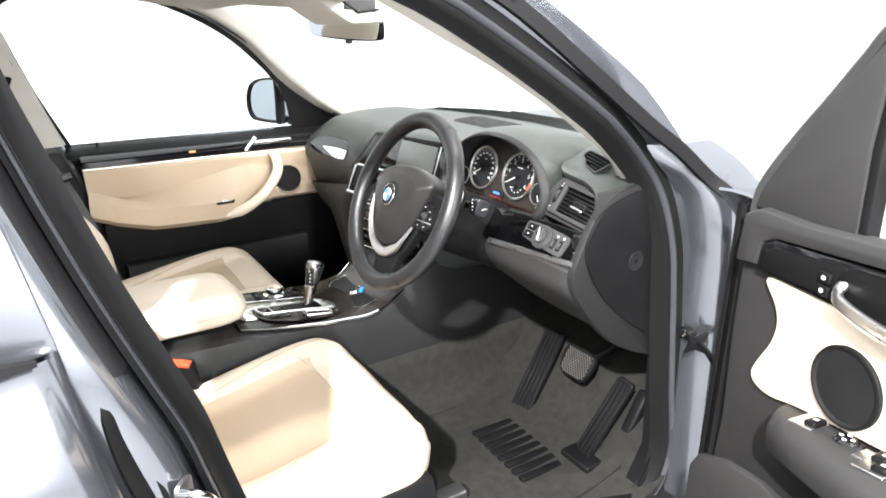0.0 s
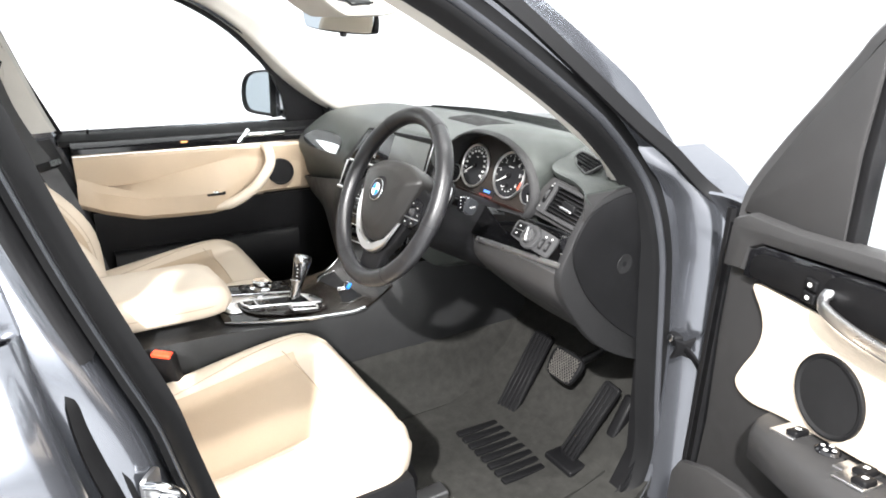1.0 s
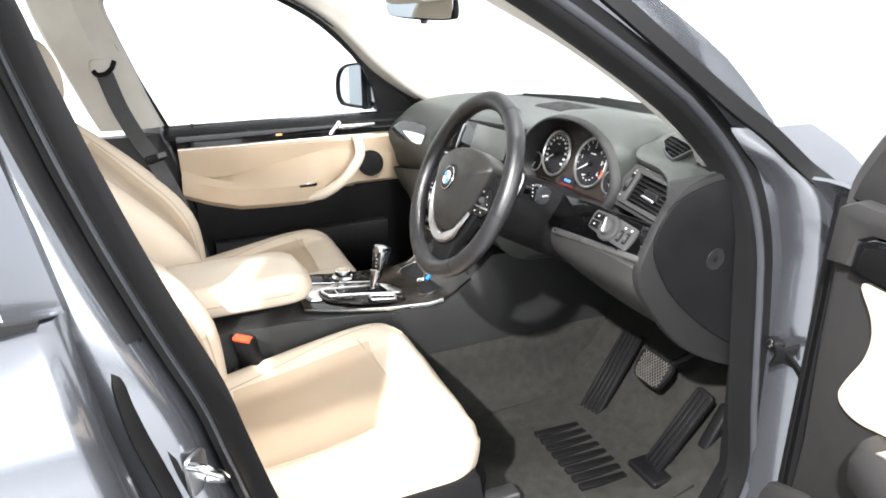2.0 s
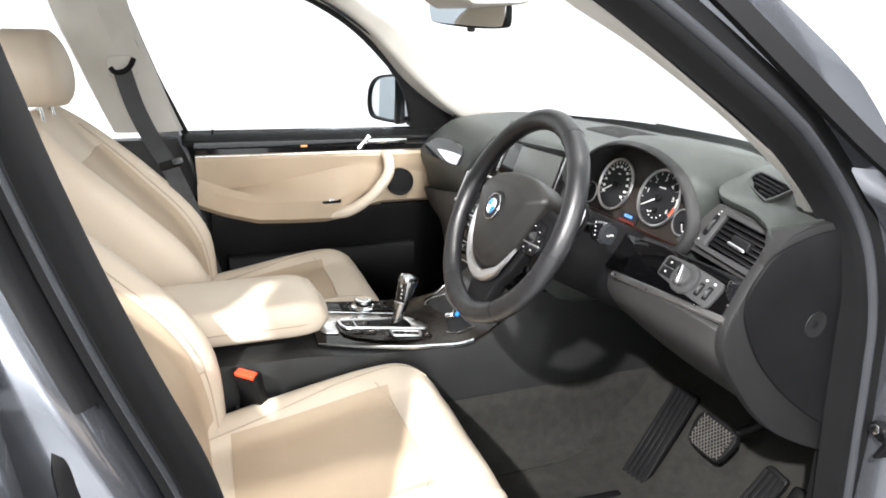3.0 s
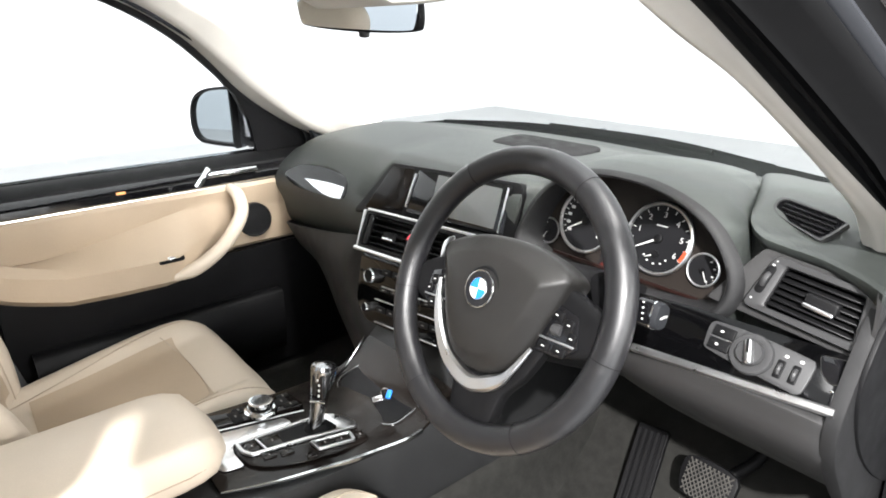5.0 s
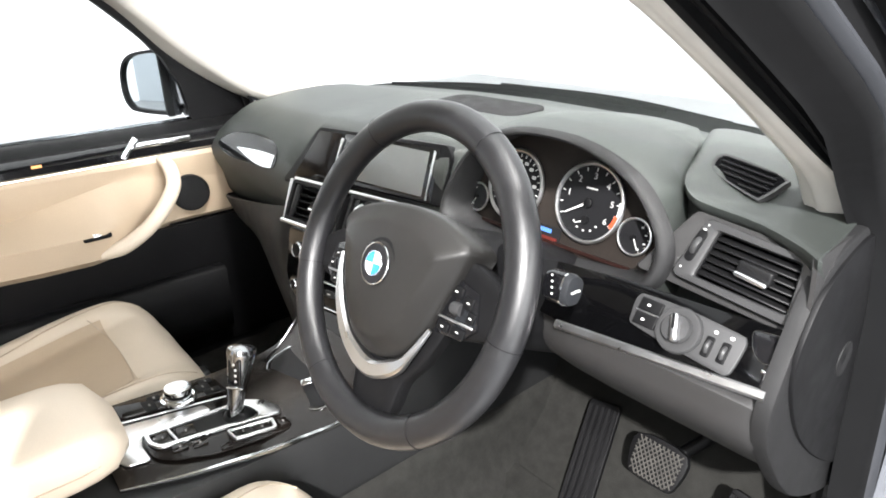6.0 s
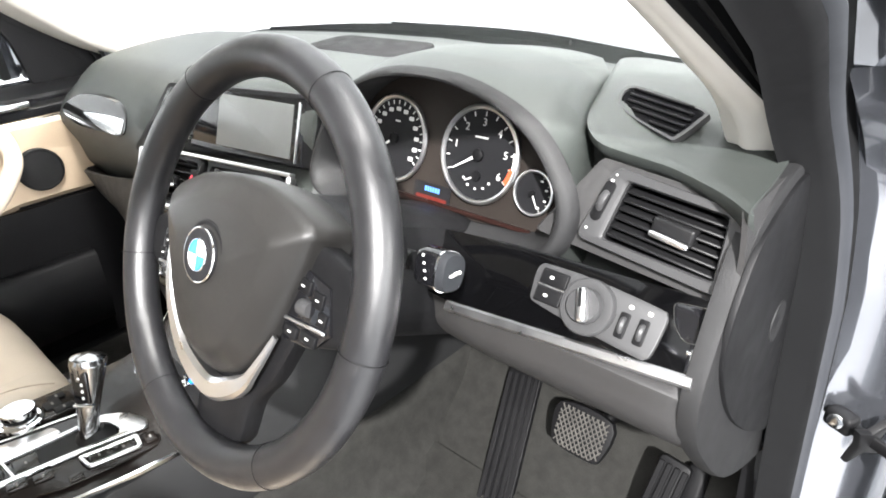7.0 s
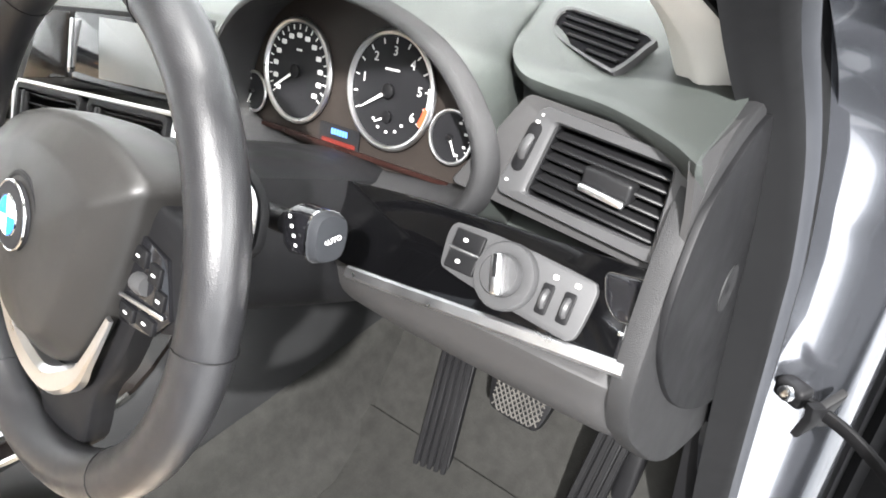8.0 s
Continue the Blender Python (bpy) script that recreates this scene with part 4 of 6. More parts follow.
part("grip_line", rbox(0.0028, 0.015, 0.0012, 0.0005, KM @ pose(-0.0005, 0.005, 0.0222, 0, 0, 20), n=1), M_PLASTIC, knob, "black pointer line")
for k in range(6):
    a = radians(130 - k * 34)
    part("mark", slab(rrect(0.0028, 0.0022, 0.0005, 1), 0.0004, KM @ pose(0.0198 * math.cos(a), 0.0198 * math.sin(a), 0.0062)), M_WHITE, knob)
for dy in (0.0095, -0.0065):
    b = part("button", rbox(0.026, 0.0135, 0.004, 0.0015, SM @ pose(-0.042, dy, 0.004)), M_PLASTIC, sw, "black push button")
    part("mark", slab(rrect(0.004, 0.0026, 0.0008, 1), 0.0004, SM @ pose(-0.044, dy, 0.006)), M_PRINT, b)
part("divider", rbox(0.03, 0.0014, 0.002, 0.0005, SM @ pose(-0.041, 0.0015, 0.0045), n=1), M_SATIN, sw)
for dx in (0.027, 0.043):
    s = part("thumb_slot", slab(rrect(0.0085, 0.021, 0.002), 0.002, SM @ pose(dx, -0.006, 0.003), 0.0005), M_PLASTIC, sw, "black slot of a thumb wheel")
    part("thumb_wheel", turned([(0.0075, -0.0022), (0.0085, 0.0), (0.0075, 0.0022)], SM @ pose(dx, -0.006, 0.0008, 0, 90, 0), 18), M_PLASTIC_GREY, s)
    part("mark", slab(rrect(0.004, 0.003, 0.0008, 1), 0.0004, SM @ pose(dx + 0.002, 0.010, 0.0041)), M_WHITE, sw)
lid = rpoly([(0.0895, 0.0235), (0.120, 0.0265), (0.1195, -0.001), (0.107, -0.0035), (0.096, 0.006)], 0.006)
box = part("coin_box", slab(lid, 0.003, PM @ pose(0, 0, 0.0035), 0.0012), M_GLOSS, dash, "black gloss coin box lid")
# line and chrome tick along the lid's edge draw its bright reflections
part("lid_edge", sweep([PM @ Vector((x, y, 0.0062)) for x, y in lid], circle(0.0005, 6), up=PN, closed=True), M_DARKMETAL, box)
part("lid_catch", rbox(0.0035, 0.022, 0.003, 0.001, PM @ pose(0.1135, -0.013, 0.005, 0, 0, 4)), M_GLOSS, box)
part("lid_glint", rbox(0.004, 0.003, 0.003, 0.001, PM @ pose(0.112, -0.0095, 0.006)), M_CHROME, box)
part("panel_stop", rbox(0.012, 0.004, 0.006, 0.0015, PM @ pose(0.1225, 0.0305, 0.004)), M_PLASTIC, dash)

# ---- middle: screen, vents, climate panel ----
sn = Vector((0.10, -0.93, 0.30)).normalized()
SC = frm((0.01, 0.243, 1.064), sn, spin=0)
centre = part("screen_housing", slab(rpoly([(-0.136, 0.036), (0.0, 0.041), (0.185, 0.047), (0.198, 0.03), (0.196, -0.048), (0.0, -0.055), (-0.222, -0.082), (-0.226, -0.074)], 0.008), 0.05, SC @ pose(0, 0, -0.05), 0.004), M_PLASTIC, dash, "black housing of the screen")
part("left_field", slab(rpoly([(-0.130, 0.029), (-0.066, 0.032), (-0.079, -0.050), (-0.192, -0.066)], 0.004), 0.003, SC @ pose(0, 0, -0.001), 0.001), M_CONTOP, centre, "brown-black gloss field")
part("divider", rbox(0.0045, 0.068, 0.006, 0.0015, SC @ pose(-0.066, -0.009, 0.001, 0, 0, -10)), M_SATIN, centre, "satin divider")
part("screen_frame", slab(rpoly([(-0.056, 0.033), (0.172, 0.040), (0.172, -0.046), (-0.070, -0.052)], 0.004), 0.002, SC @ pose(0, 0, -0.001), 0.001), M_GLOSS, centre, "black gloss screen frame")
part("screen", slab(rpoly([(-0.002, 0.031), (0.152, 0.031), (0.150, -0.039), (-0.006, -0.041)], 0.002), 0.002, SC @ pose(0, 0, 0.0002), 0.0006), M_SCREEN, centre, "dark grey screen")
part("right_edge", rbox(0.003, 0.078, 0.006, 0.0012, SC @ pose(0.163, -0.004, 0.001, 0, 0, -2)), M_SATIN, centre, "satin edge")
CV = frm((0.02, 0.188, 0.985), (0.08, -0.88, 0.46), spin=2)
part("vent_strip", rbox(0.335, 0.0055, 0.012, 0.002, CV @ pose(0.014, 0.033, 0)), M_SATIN, dash, "satin strip over the vents")
part("vent_strip", rbox(0.345, 0.0085, 0.014, 0.003, CV @ pose(0.010, -0.047, 0)), M_SATIN, dash, "satin strip under the vents")
part("vent_strip_end", rbox(0.0075, 0.076, 0.013, 0.003, CV @ pose(-0.157, -0.007, 0, 0, 0, 7)), M_SATIN, dash, "satin end of the vent surround")
part("vent_strip_end", rbox(0.0075, 0.076, 0.013, 0.003, CV @ pose(0.181, -0.007, 0)), M_SATIN, dash, "satin end of the vent surround")
for dx in (-0.077, 0.093):
    vent("centre_vent", CV @ pose(dx, -0.007, 0), 0.138, 0.060, 5, "centre air vent with chrome tab", dash, rim=M_PLASTIC)
    part("vent_pillar", rbox(0.010, 0.060, 0.010, 0.003, CV @ pose(dx - 0.058, -0.007, 0.001)), M_SLAT, dash, "thumb wheel pillar beside the vent")
part("hazard_switch", rbox(0.018, 0.036, 0.012, 0.002, CV @ pose(-0.010, -0.004, 0.002)), M_PLASTIC, dash, "hazard light switch")
part("hazard_mark", slab([(-0.006, -0.005), (0.006, -0.005), (0.0, 0.006)], 0.001, CV @ pose(-0.0125, 0.0, 0.0085)), M_HAZARD, dash, "glowing red triangle")
CL = frm((0.02, 0.163, 0.900), (0.08, -0.95, 0.26))
clim = part("climate_panel", slab(rpoly([(-0.152, 0.030), (0.180, 0.045), (0.178, -0.05), (0.14, -0.080), (-0.05, -0.100), (-0.110, -0.100), (-0.145, -0.068)], 0.018), 0.04, CL @ pose(0, 0, -0.04), 0.004), M_BLACK, dash, "black climate panel")
for dx, dy, r in ((-0.103, -0.008, 0.0150), (0.130, 0.004, 0.0150), (-0.101, -0.072, 0.0095)):
    kb = part("climate_knob", turned([(r, 0.0), (r, 0.009), (r * 0.86, 0.012), (r * 0.80, 0.0105), (0.001, 0.0105)], CL @ pose(dx, dy, 0), 28), M_CHROME, clim, "chrome ringed knob")
    part("knob_face", turned([(r * 0.78, 0.010), (r * 0.76, 0.0118), (0.001, 0.012)], CL @ pose(dx, dy, 0), 24), M_PLASTIC, kb, "black knob face")
for i in range(6):
    for dy, h in ((0.008, 0.012), (-0.026, 0.010), (-0.066, 0.012)):
        part("climate_button", rbox(0.026, h, 0.004, 0.0015, CL @ pose(-0.062 + i * 0.030, dy + 0.0022 * i, 0.001, 0, 0, 4)), M_PLASTIC, clim)
        part("mark", slab(rrect(0.008, 0.002, 0.0006, 1), 0.0004, CL @ pose(-0.062 + i * 0.030, dy + 0.0022 * i, 0.003, 0, 0, 4)), M_DIMPRINT, clim)
for dy, x0, x1 in ((-0.044, -0.085, 0.150), (-0.016, -0.070, 0.110), (-0.088, -0.075, 0.100)):
    part("climate_strip", rbox(x1 - x0, 0.0026, 0.003, 0.001, CL @ pose((x0 + x1) / 2, dy + 0.035 * (x0 + x1), 0.002, 0, 0, 4), n=1), M_SATIN, clim)

# passenger side trim: a tapered black gloss field with a bright foot
eye_l = [(-0.570, 1.004), (-0.509, 1.033), (-0.445, 1.043), (-0.375, 1.047), (-0.310, 1.041), (-0.279, 1.026), (-0.283, 0.996), (-0.361, 0.990), (-0.497, 0.986)]
def trim_at(x, z, d):
    """A point on the passenger side's curved face, d behind it."""
    return Vector((x, 0.213 + (z - 1.0) * 0.40 + d, z))


part("passenger_trim", loft([[trim_at(q.x, q.y, d) for q in cr([(a, b, 0) for a, b in eye_l], 4, closed=True)] for d in (0.04, -0.005)]), M_BLACK, dash, "black gloss trim field")
wedge = [(-0.463, 1.0105), (-0.400, 1.0165), (-0.335, 1.0205), (-0.282, 1.0215), (-0.287, 0.9965), (-0.325, 0.9925), (-0.367, 0.9935), (-0.415, 1.001)]
part("bright_wedge", loft([[trim_at(x, z, d) for x, z in wedge] for d in (0.0, -0.0065)]), M_CHROME, dash, "bright tapered strip")
# curved panel that runs from under the passenger side down beside the centre stack
rows = []
for a, b in (((-0.66, 0.245, 0.850), (-0.200, 0.200, 0.935)), ((-0.60, 0.250, 0.810), (-0.215, 0.186, 0.900)), ((-0.50, 0.252, 0.785), (-0.222, 0.178, 0.865)), ((-0.44, 0.250, 0.741), (-0.208, 0.174, 0.820)), ((-0.39, 0.250, 0.673), (-0.180, 0.172, 0.770)), ((-0.33, 0.255, 0.600), (-0.140, 0.172, 0.690))):
    a, b = Vector(a), Vector(b)
    rows.append(cr([a + Vector((-0.02, 0.10, -0.01)), a, a.lerp(b, 0.35) + Vector((0, -0.016, 0)), a.lerp(b, 0.7) + Vector((0, -0.014, 0)), b, b + Vector((0.03, 0.02, 0))], 3))
part("curved_panel", sheet([list(r) for r in zip(*[cr(list(c), 3) for c in zip(*rows)])], 0.006), M_DASH, dash, "curved panel beside the centre stack", sharp=60)
# demister slots at the passenger's end
for dx, dy in ((0.0, 0.0), (-0.035, 0.035), (-0.07, 0.068)):
    part("demister_slot", rbox(0.034, 0.007, 0.004, 0.001, frm((-0.535 + dx, 0.345 + dy, 1.0905 - abs(dx) * 0.16), (-0.1, -0.15, 1), up=(0.7, 0.7, 0)), n=1), M_COWL, dash)
# speaker grille in the middle of the top
part("top_speaker", slab(rrect(0.24, 0.10, 0.03), 0.006, frm((0.02, 0.52, 1.112), (0, -0.05, 1), up=(0, 1, 0)), 0.002), M_SPEAKER, dash, "dark mesh speaker grille")


# ---- steering wheel and column ----
wheel_n = Vector((0, -0.9085, 0.418))
WM = frm((0.397, 0.030, 1.050), wheel_n, spin=4)
wheel = thing("steering_wheel", "black leather three-spoke steering wheel with silver spoke trim", "steering wheel", (0.397, 0.03, 1.05))
part("rim", torus(0.1675, 0.0175, WM, n=96, k=18, squash=0.92), M_WHEEL, wheel, "black leather rim")
for a in (58, 122, 238, 302, 350, 190):
    c = radians(a)
    part("rim_seam", torus(0.01755, 0.0004, WM @ pose(0.1675 * math.cos(c), 0.1675 * math.sin(c), 0, 90, 0, 0) @ pose(0, 0, 0, 0, a, 0), n=20, k=6), M_PLASTIC, wheel)


def domed(outline, depth, m, rise, back=0.012):
    """A pad with that outline and a domed front."""
    pts = [Vector((x, y)) for x, y in outline]
    mid = sum(pts, Vector((0, 0))) / len(pts)
    rings = []
    for k, z in ((0.97, -back), (1.0, -back * 0.4), (1.0, depth * 0.40), (0.985, depth * 0.62), (0.93, depth * 0.86), (0.80, depth + rise * 0.30), (0.755, depth + rise * 0.52), (0.70, depth + rise * 0.66), (0.45, depth + rise * 0.92), (0.12, depth + rise)):
        rings.append([Vector((*(mid + (p - mid) * k), z)) for p in pts])
    bm = loft(rings)
    bm.transform(m)
    return bm


pad = smooth2([(-0.100, 0.046), (-0.055, 0.065), (0.0, 0.071), (0.055, 0.065), (0.100, 0.046), (0.099, 0.026), (0.085, -0.010), (0.067, -0.048), (0.043, -0.080), (0.018, -0.092), (0.0, -0.094), (-0.018, -0.092), (-0.043, -0.080), (-0.067, -0.048), (-0.085, -0.010), (-0.099, 0.026)])
part("airbag_pad", domed(pad, 0.021, WM @ pose(0, 0, -0.006), 0.015, 0.03), M_PAD, wheel, "black grained centre pad")
for s in (-1, 1):
    sp = smooth2([(s * 0.055, 0.040), (s * 0.10, 0.032), (s * 0.158, 0.006), (s * 0.160, -0.024), (s * 0.120, -0.040), (s * 0.075, -0.045), (s * 0.05, -0.03)], 4)
    part("side_spoke", domed(sp, 0.006, WM @ pose(0, 0, -0.010), 0.001, 0.014), M_PLASTIC, wheel, "black side spoke")
lower = smooth2([(-0.085, -0.02), (-0.068, -0.078), (-0.042, -0.112), (-0.028, -0.155), (0.028, -0.155), (0.042, -0.112), (0.068, -0.078), (0.085, -0.02), (0.0, -0.03)], 4)
part("lower_spoke", domed(lower, 0.005, WM @ pose(0, 0, -0.010), 0.001, 0.014), M_PLASTIC, wheel, "black lower spoke")
vpath = cr([(-0.099, -0.002, 0.004), (-0.090, -0.028, 0.006), (-0.074, -0.060, 0.006), (-0.045, -0.092, 0.005), (0.0, -0.109, 0.004), (0.040, -0.094, 0.005), (0.058, -0.074, 0.006), (0.074, -0.044, 0.004)], 6)
n = len(vpath)
part("spoke_trim", sweep([WM @ q for q in vpath], [(-0.008, -0.004), (-0.008, 0.003), (-0.005, 0.006), (0.005, 0.006), (0.008, 0.003), (0.008, -0.004)], up=wheel_n, scale=[pw([(0, 0.3), (0.25, 0.85), (0.5, 1.25), (0.68, 1.15), (0.8, 0.6), (1, 0.3)], i / (n - 1)) for i in range(n)]), M_SATIN, wheel, "satin silver V-shaped trim")

BM = WM @ pose(0, 0.003, 0.0300)
part("badge_ring", torus(0.0265, 0.0022, WM @ pose(0, 0.003, 0.0280), n=40, k=8, squash=0.6), M_PLASTIC, wheel, "raised ring round the badge")
badge = part("badge", turned([(0.022, 0.0), (0.022, 0.003), (0.0205, 0.0042), (0.001, 0.0044)], BM, 40), M_DIAL, wheel, "round black and silver badge")
part("badge_rim", torus(0.0218, 0.0009, BM @ pose(0, 0, 0.003), n=40, k=8), M_CHROME, badge)
for k in range(4):
    pts = [(0, 0)] + [(0.0125 * math.cos(radians(90 * k + a)), 0.0125 * math.sin(radians(90 * k + a))) for a in range(0, 91, 15)]
    part("badge_field", slab(pts, 0.0006, BM @ pose(0, 0, 0.0044)), M_WHITE if k % 2 == 0 else M_BLUE, badge, "white enamel quarter" if k % 2 == 0 else "blue enamel quarter")
part("badge_inner_rim", torus(0.0128, 0.0007, BM @ pose(0, 0, 0.0044), n=32, k=6), M_CHROME, badge)

for s in (-1, 1):
    BF = WM @ pose(0, 0, 0.001)
    field = [(s * 0.086, 0.015), (s * 0.121, 0.005), (s * 0.129, -0.028), (s * 0.112, -0.043), (s * 0.076, -0.044), (s * 0.074, -0.036)]
    bp = part("button_field", slab(field, 0.003, BF @ pose(0, 0, -0.0045), 0.0008), M_GLOSS, wheel, "black button field")
    for dx, dy, w, h in ((0.094, 0.001, 0.016, 0.011), (0.112, -0.006, 0.012, 0.012), (0.119, -0.019, 0.010, 0.011), (0.086, -0.036, 0.015, 0.009), (0.107, -0.036, 0.018, 0.009)):
        b = part("button", rbox(w, h, 0.003, 0.001, BF @ pose(s * dx, dy, -0.001, 0, 0, -8 * s)), M_PLASTIC, bp, "small black button")
        part("mark", slab(rrect(0.004, 0.0014, 0.0004, 1), 0.0004, BF @ pose(s * dx, dy, 0.0005, 0, 0, -8 * s)), M_PRINT, b)
    part("roller", turned([(0.006, -0.006), (0.007, 0.0), (0.006, 0.006)], BF @ pose(s * 0.098, -0.015, -0.002, 0, 90, 0), 18), M_PLASTIC_GREY, bp)
    part("bright_line", rbox(0.050, 0.0026, 0.002, 0.0006, BF @ pose(s * 0.100, -0.027, 0.0, 0, 0, -1 * s), n=1), M_SATIN, bp, "satin line")
    pdl = smooth2([(s * 0.098, 0.050), (s * 0.125, 0.062), (s * 0.150, 0.045), (s * 0.148, 0.015), (s * 0.120, 0.010)], 4)
    pd = part("shift_paddle", slab(pdl, 0.006, WM @ pose(0, 0, -0.040), 0.002), M_PLASTIC, wheel, "black shift paddle")
    part("paddle_edge", slab(smooth2([(s * 0.132, 0.055), (s * 0.149, 0.045), (s * 0.148, 0.018), (s * 0.138, 0.022)], 4), 0.003, WM @ pose(0, 0, -0.033), 0.001), M_SATIN, pd, "satin paddle edge")

M_SLATE = mat("slate_plastic", (0.012, 0.013, 0.015), 0.6, spec=0.2)
column = thing("steering_column", "black steering column cover with stalks", "steering column", (0.397, 0.12, 1.0))
path = [WM @ Vector((0, 0, -z)) for z in (0.022, 0.05, 0.10, 0.16, 0.24, 0.32)]
part("cover", sweep(path, smooth2([(-0.055, 0.02), (-0.04, 0.052), (0.04, 0.052), (0.055, 0.02), (0.05, -0.045), (0.0, -0.065), (-0.05, -0.045)], 3), up=(0, 0.4, 0.9), scale=[0.8, 1.0, 1.08, 1.15, 1.2, 1.25]), M_PLASTIC, column, "black column cover")
for s in (1, -1):
    a, b = WM @ Vector((s * 0.05, 0.030, -0.075)), WM @ Vector((s * 0.172, 0.030, -0.065))
    part("stalk", tube([a, a.lerp(b, 0.4), a.lerp(b, 0.7)], 0.008), M_PLASTIC, column, "black stalk")
    # faceted head, bright line and slate-grey end cap
    hm = frm(a.lerp(b, 0.76), Vector((s, 0, 0.04)), up=wheel_n)
    hexa = [(0.70 * x, 0.70 * y) for x, y in [(-0.022, 0.004), (-0.015, 0.017), (0.013, 0.019), (0.023, 0.008), (0.021, -0.012), (0.008, -0.019), (-0.016, -0.016)]]
    hexa = smooth2(hexa, 3)
    head = part("stalk_head", loft([[hm @ Vector((x * k, y * k, z)) for x, y in hexa] for k, z in ((0.5, 0.0), (0.85, 0.004), (1.0, 0.010), (1.0, 0.026))]), M_GLOSS, column, "black faceted stalk head", sharp=30)
    part("bright_line", slab([(x * 1.01, y * 1.01) for x, y in hexa], 0.0015, hm @ pose(0, 0, 0.026)), M_CHROME, head, "thin bright line")
    part("end_cap", loft([[hm @ Vector((x * k, y * k, z)) for x, y in hexa] for k, z in ((0.97, 0.0275), (0.94, 0.031), (0.86, 0.0335), (0.4, 0.034))]), M_SLATE, head, "slate grey end cap", sharp=40)
    face = a.lerp(b, 0.68)
    if s > 0:
        part("caption", text_bm("AUTO", 0.0044, frm(hm @ Vector((0, 0, 0.0345)), Vector((s, -0.15, 0.04))), 0.0003), M_WHITE, head, "white lettering")
    for k in range(4):
        part("stalk_mark", rbox(0.0024, 0.0008, 0.0020, 0.0003, Matrix.Translation(face + Vector((s * 0.028, -0.0150, 0.020 - k * 0.0065))) @ pose(0, 0, 0, -24), n=1), M_PRINT, head)


# ---- front seats ----
SX = 0.382  # middle of the driver's seat


def eased(table, x):
    """A value read from (x, value) pairs along a smooth curve."""
    return pw([(q.x, q.y) for q in cr([(a, b, 0) for a, b in table], 6)], x)


def cushion_ring(v):
    """A section across the seat cushion; v runs from 0 at the back to 1 at the front."""
    y = lerp(-0.49, -0.003, v)
    ends = max(0.0, (v - 0.80) / 0.20)
    nose = max(0.0, (v - 0.84) / 0.16)
    half = eased([(0, 0.20), (0.3, 0.222), (0.75, 0.230), (1, 0.228)], v) - 0.085 * (1 - math.sqrt(max(0.0, 1 - ends ** 2.3)))
    top = eased([(0, 0.595), (0.35, 0.606), (0.70, 0.640), (0.86, 0.653), (1, 0.652)], v) - 0.082 * (1 - math.sqrt(max(0.0, 1 - nose ** 2.4)))
    bol = eased([(0, 0.035), (0.4, 0.048), (0.75, 0.036), (0.9, 0.012), (1, 0.0)], v)
    low = pw([(0, 0.50), (0.8, 0.505), (0.95, 0.525), (1, 0.54)], v)
    pts = [(-0.90, low), (-1.0, low + 0.03), (-1.03, (low + top) / 2 + 0.02), (-0.985, top + bol - 0.022), (-0.90, top + bol - 0.002), (-0.78, top + bol - 0.004), (-0.66, top + bol * 0.55), (-0.56, top + 0.004), (-0.30, top + 0.004), (0.0, top + 0.002)]
    pts = pts + [(-a, b) for a, b in pts[-2::-1]]
    return [Vector((SX + a * half, y, b)) for a, b in pts]


def back_ring(v):
    """A section across the backrest; v runs from 0 at the foot to 1 at the shoulder."""
    z = lerp(0.575, 1.145, v)
    y = eased([(0, -0.465), (0.15, -0.480), (0.30, -0.503), (0.45, -0.550), (0.60, -0.620), (0.75, -0.685), (0.90, -0.748), (1, -0.79)], v)
    ends = max(0.0, (v - 0.70) / 0.30)
    half = eased([(0, 0.205), (0.25, 0.235), (0.6, 0.245), (1, 0.225)], v) - 0.125 * (1 - math.sqrt(max(0.0, 1 - ends ** 2.2)))
    bol = eased([(0, 0.02), (0.3, 0.045), (0.6, 0.045), (0.85, 0.02), (1, 0.0)], v)
    deep = pw([(0, 0.13), (0.6, 0.115), (0.9, 0.085), (1, 0.03)], v)
    pts = [(-0.85, -deep), (-0.99, -deep * 0.6), (-1.03, -0.005), (-1.0, bol * 0.85), (-0.91, bol + 0.008), (-0.80, bol + 0.004), (-0.68, bol * 0.45), (-0.58, 0.002), (-0.3, 0.006), (0.0, 0.010)]
    pts = pts + [(-a, b) for a, b in pts[-2::-1]]
    return [Vector((SX + a * half, y + b, z + 0.35 * b)) for a, b in pts]


def ring_at(fn, v, a, lift=0.003):
    """A point on the upper surface of a section, a from -1 to 1 across."""
    r = fn(v)
    top = r[3:-3]
    k = (a + 1) / 2 * (len(top) - 1)
    i = min(int(k), len(top) - 2)
    q = top[i].lerp(top[i + 1], k - i)
    return q + (Vector((0, 0, lift)) if fn is cushion_ring else Vector((0, lift, lift * 0.4)))


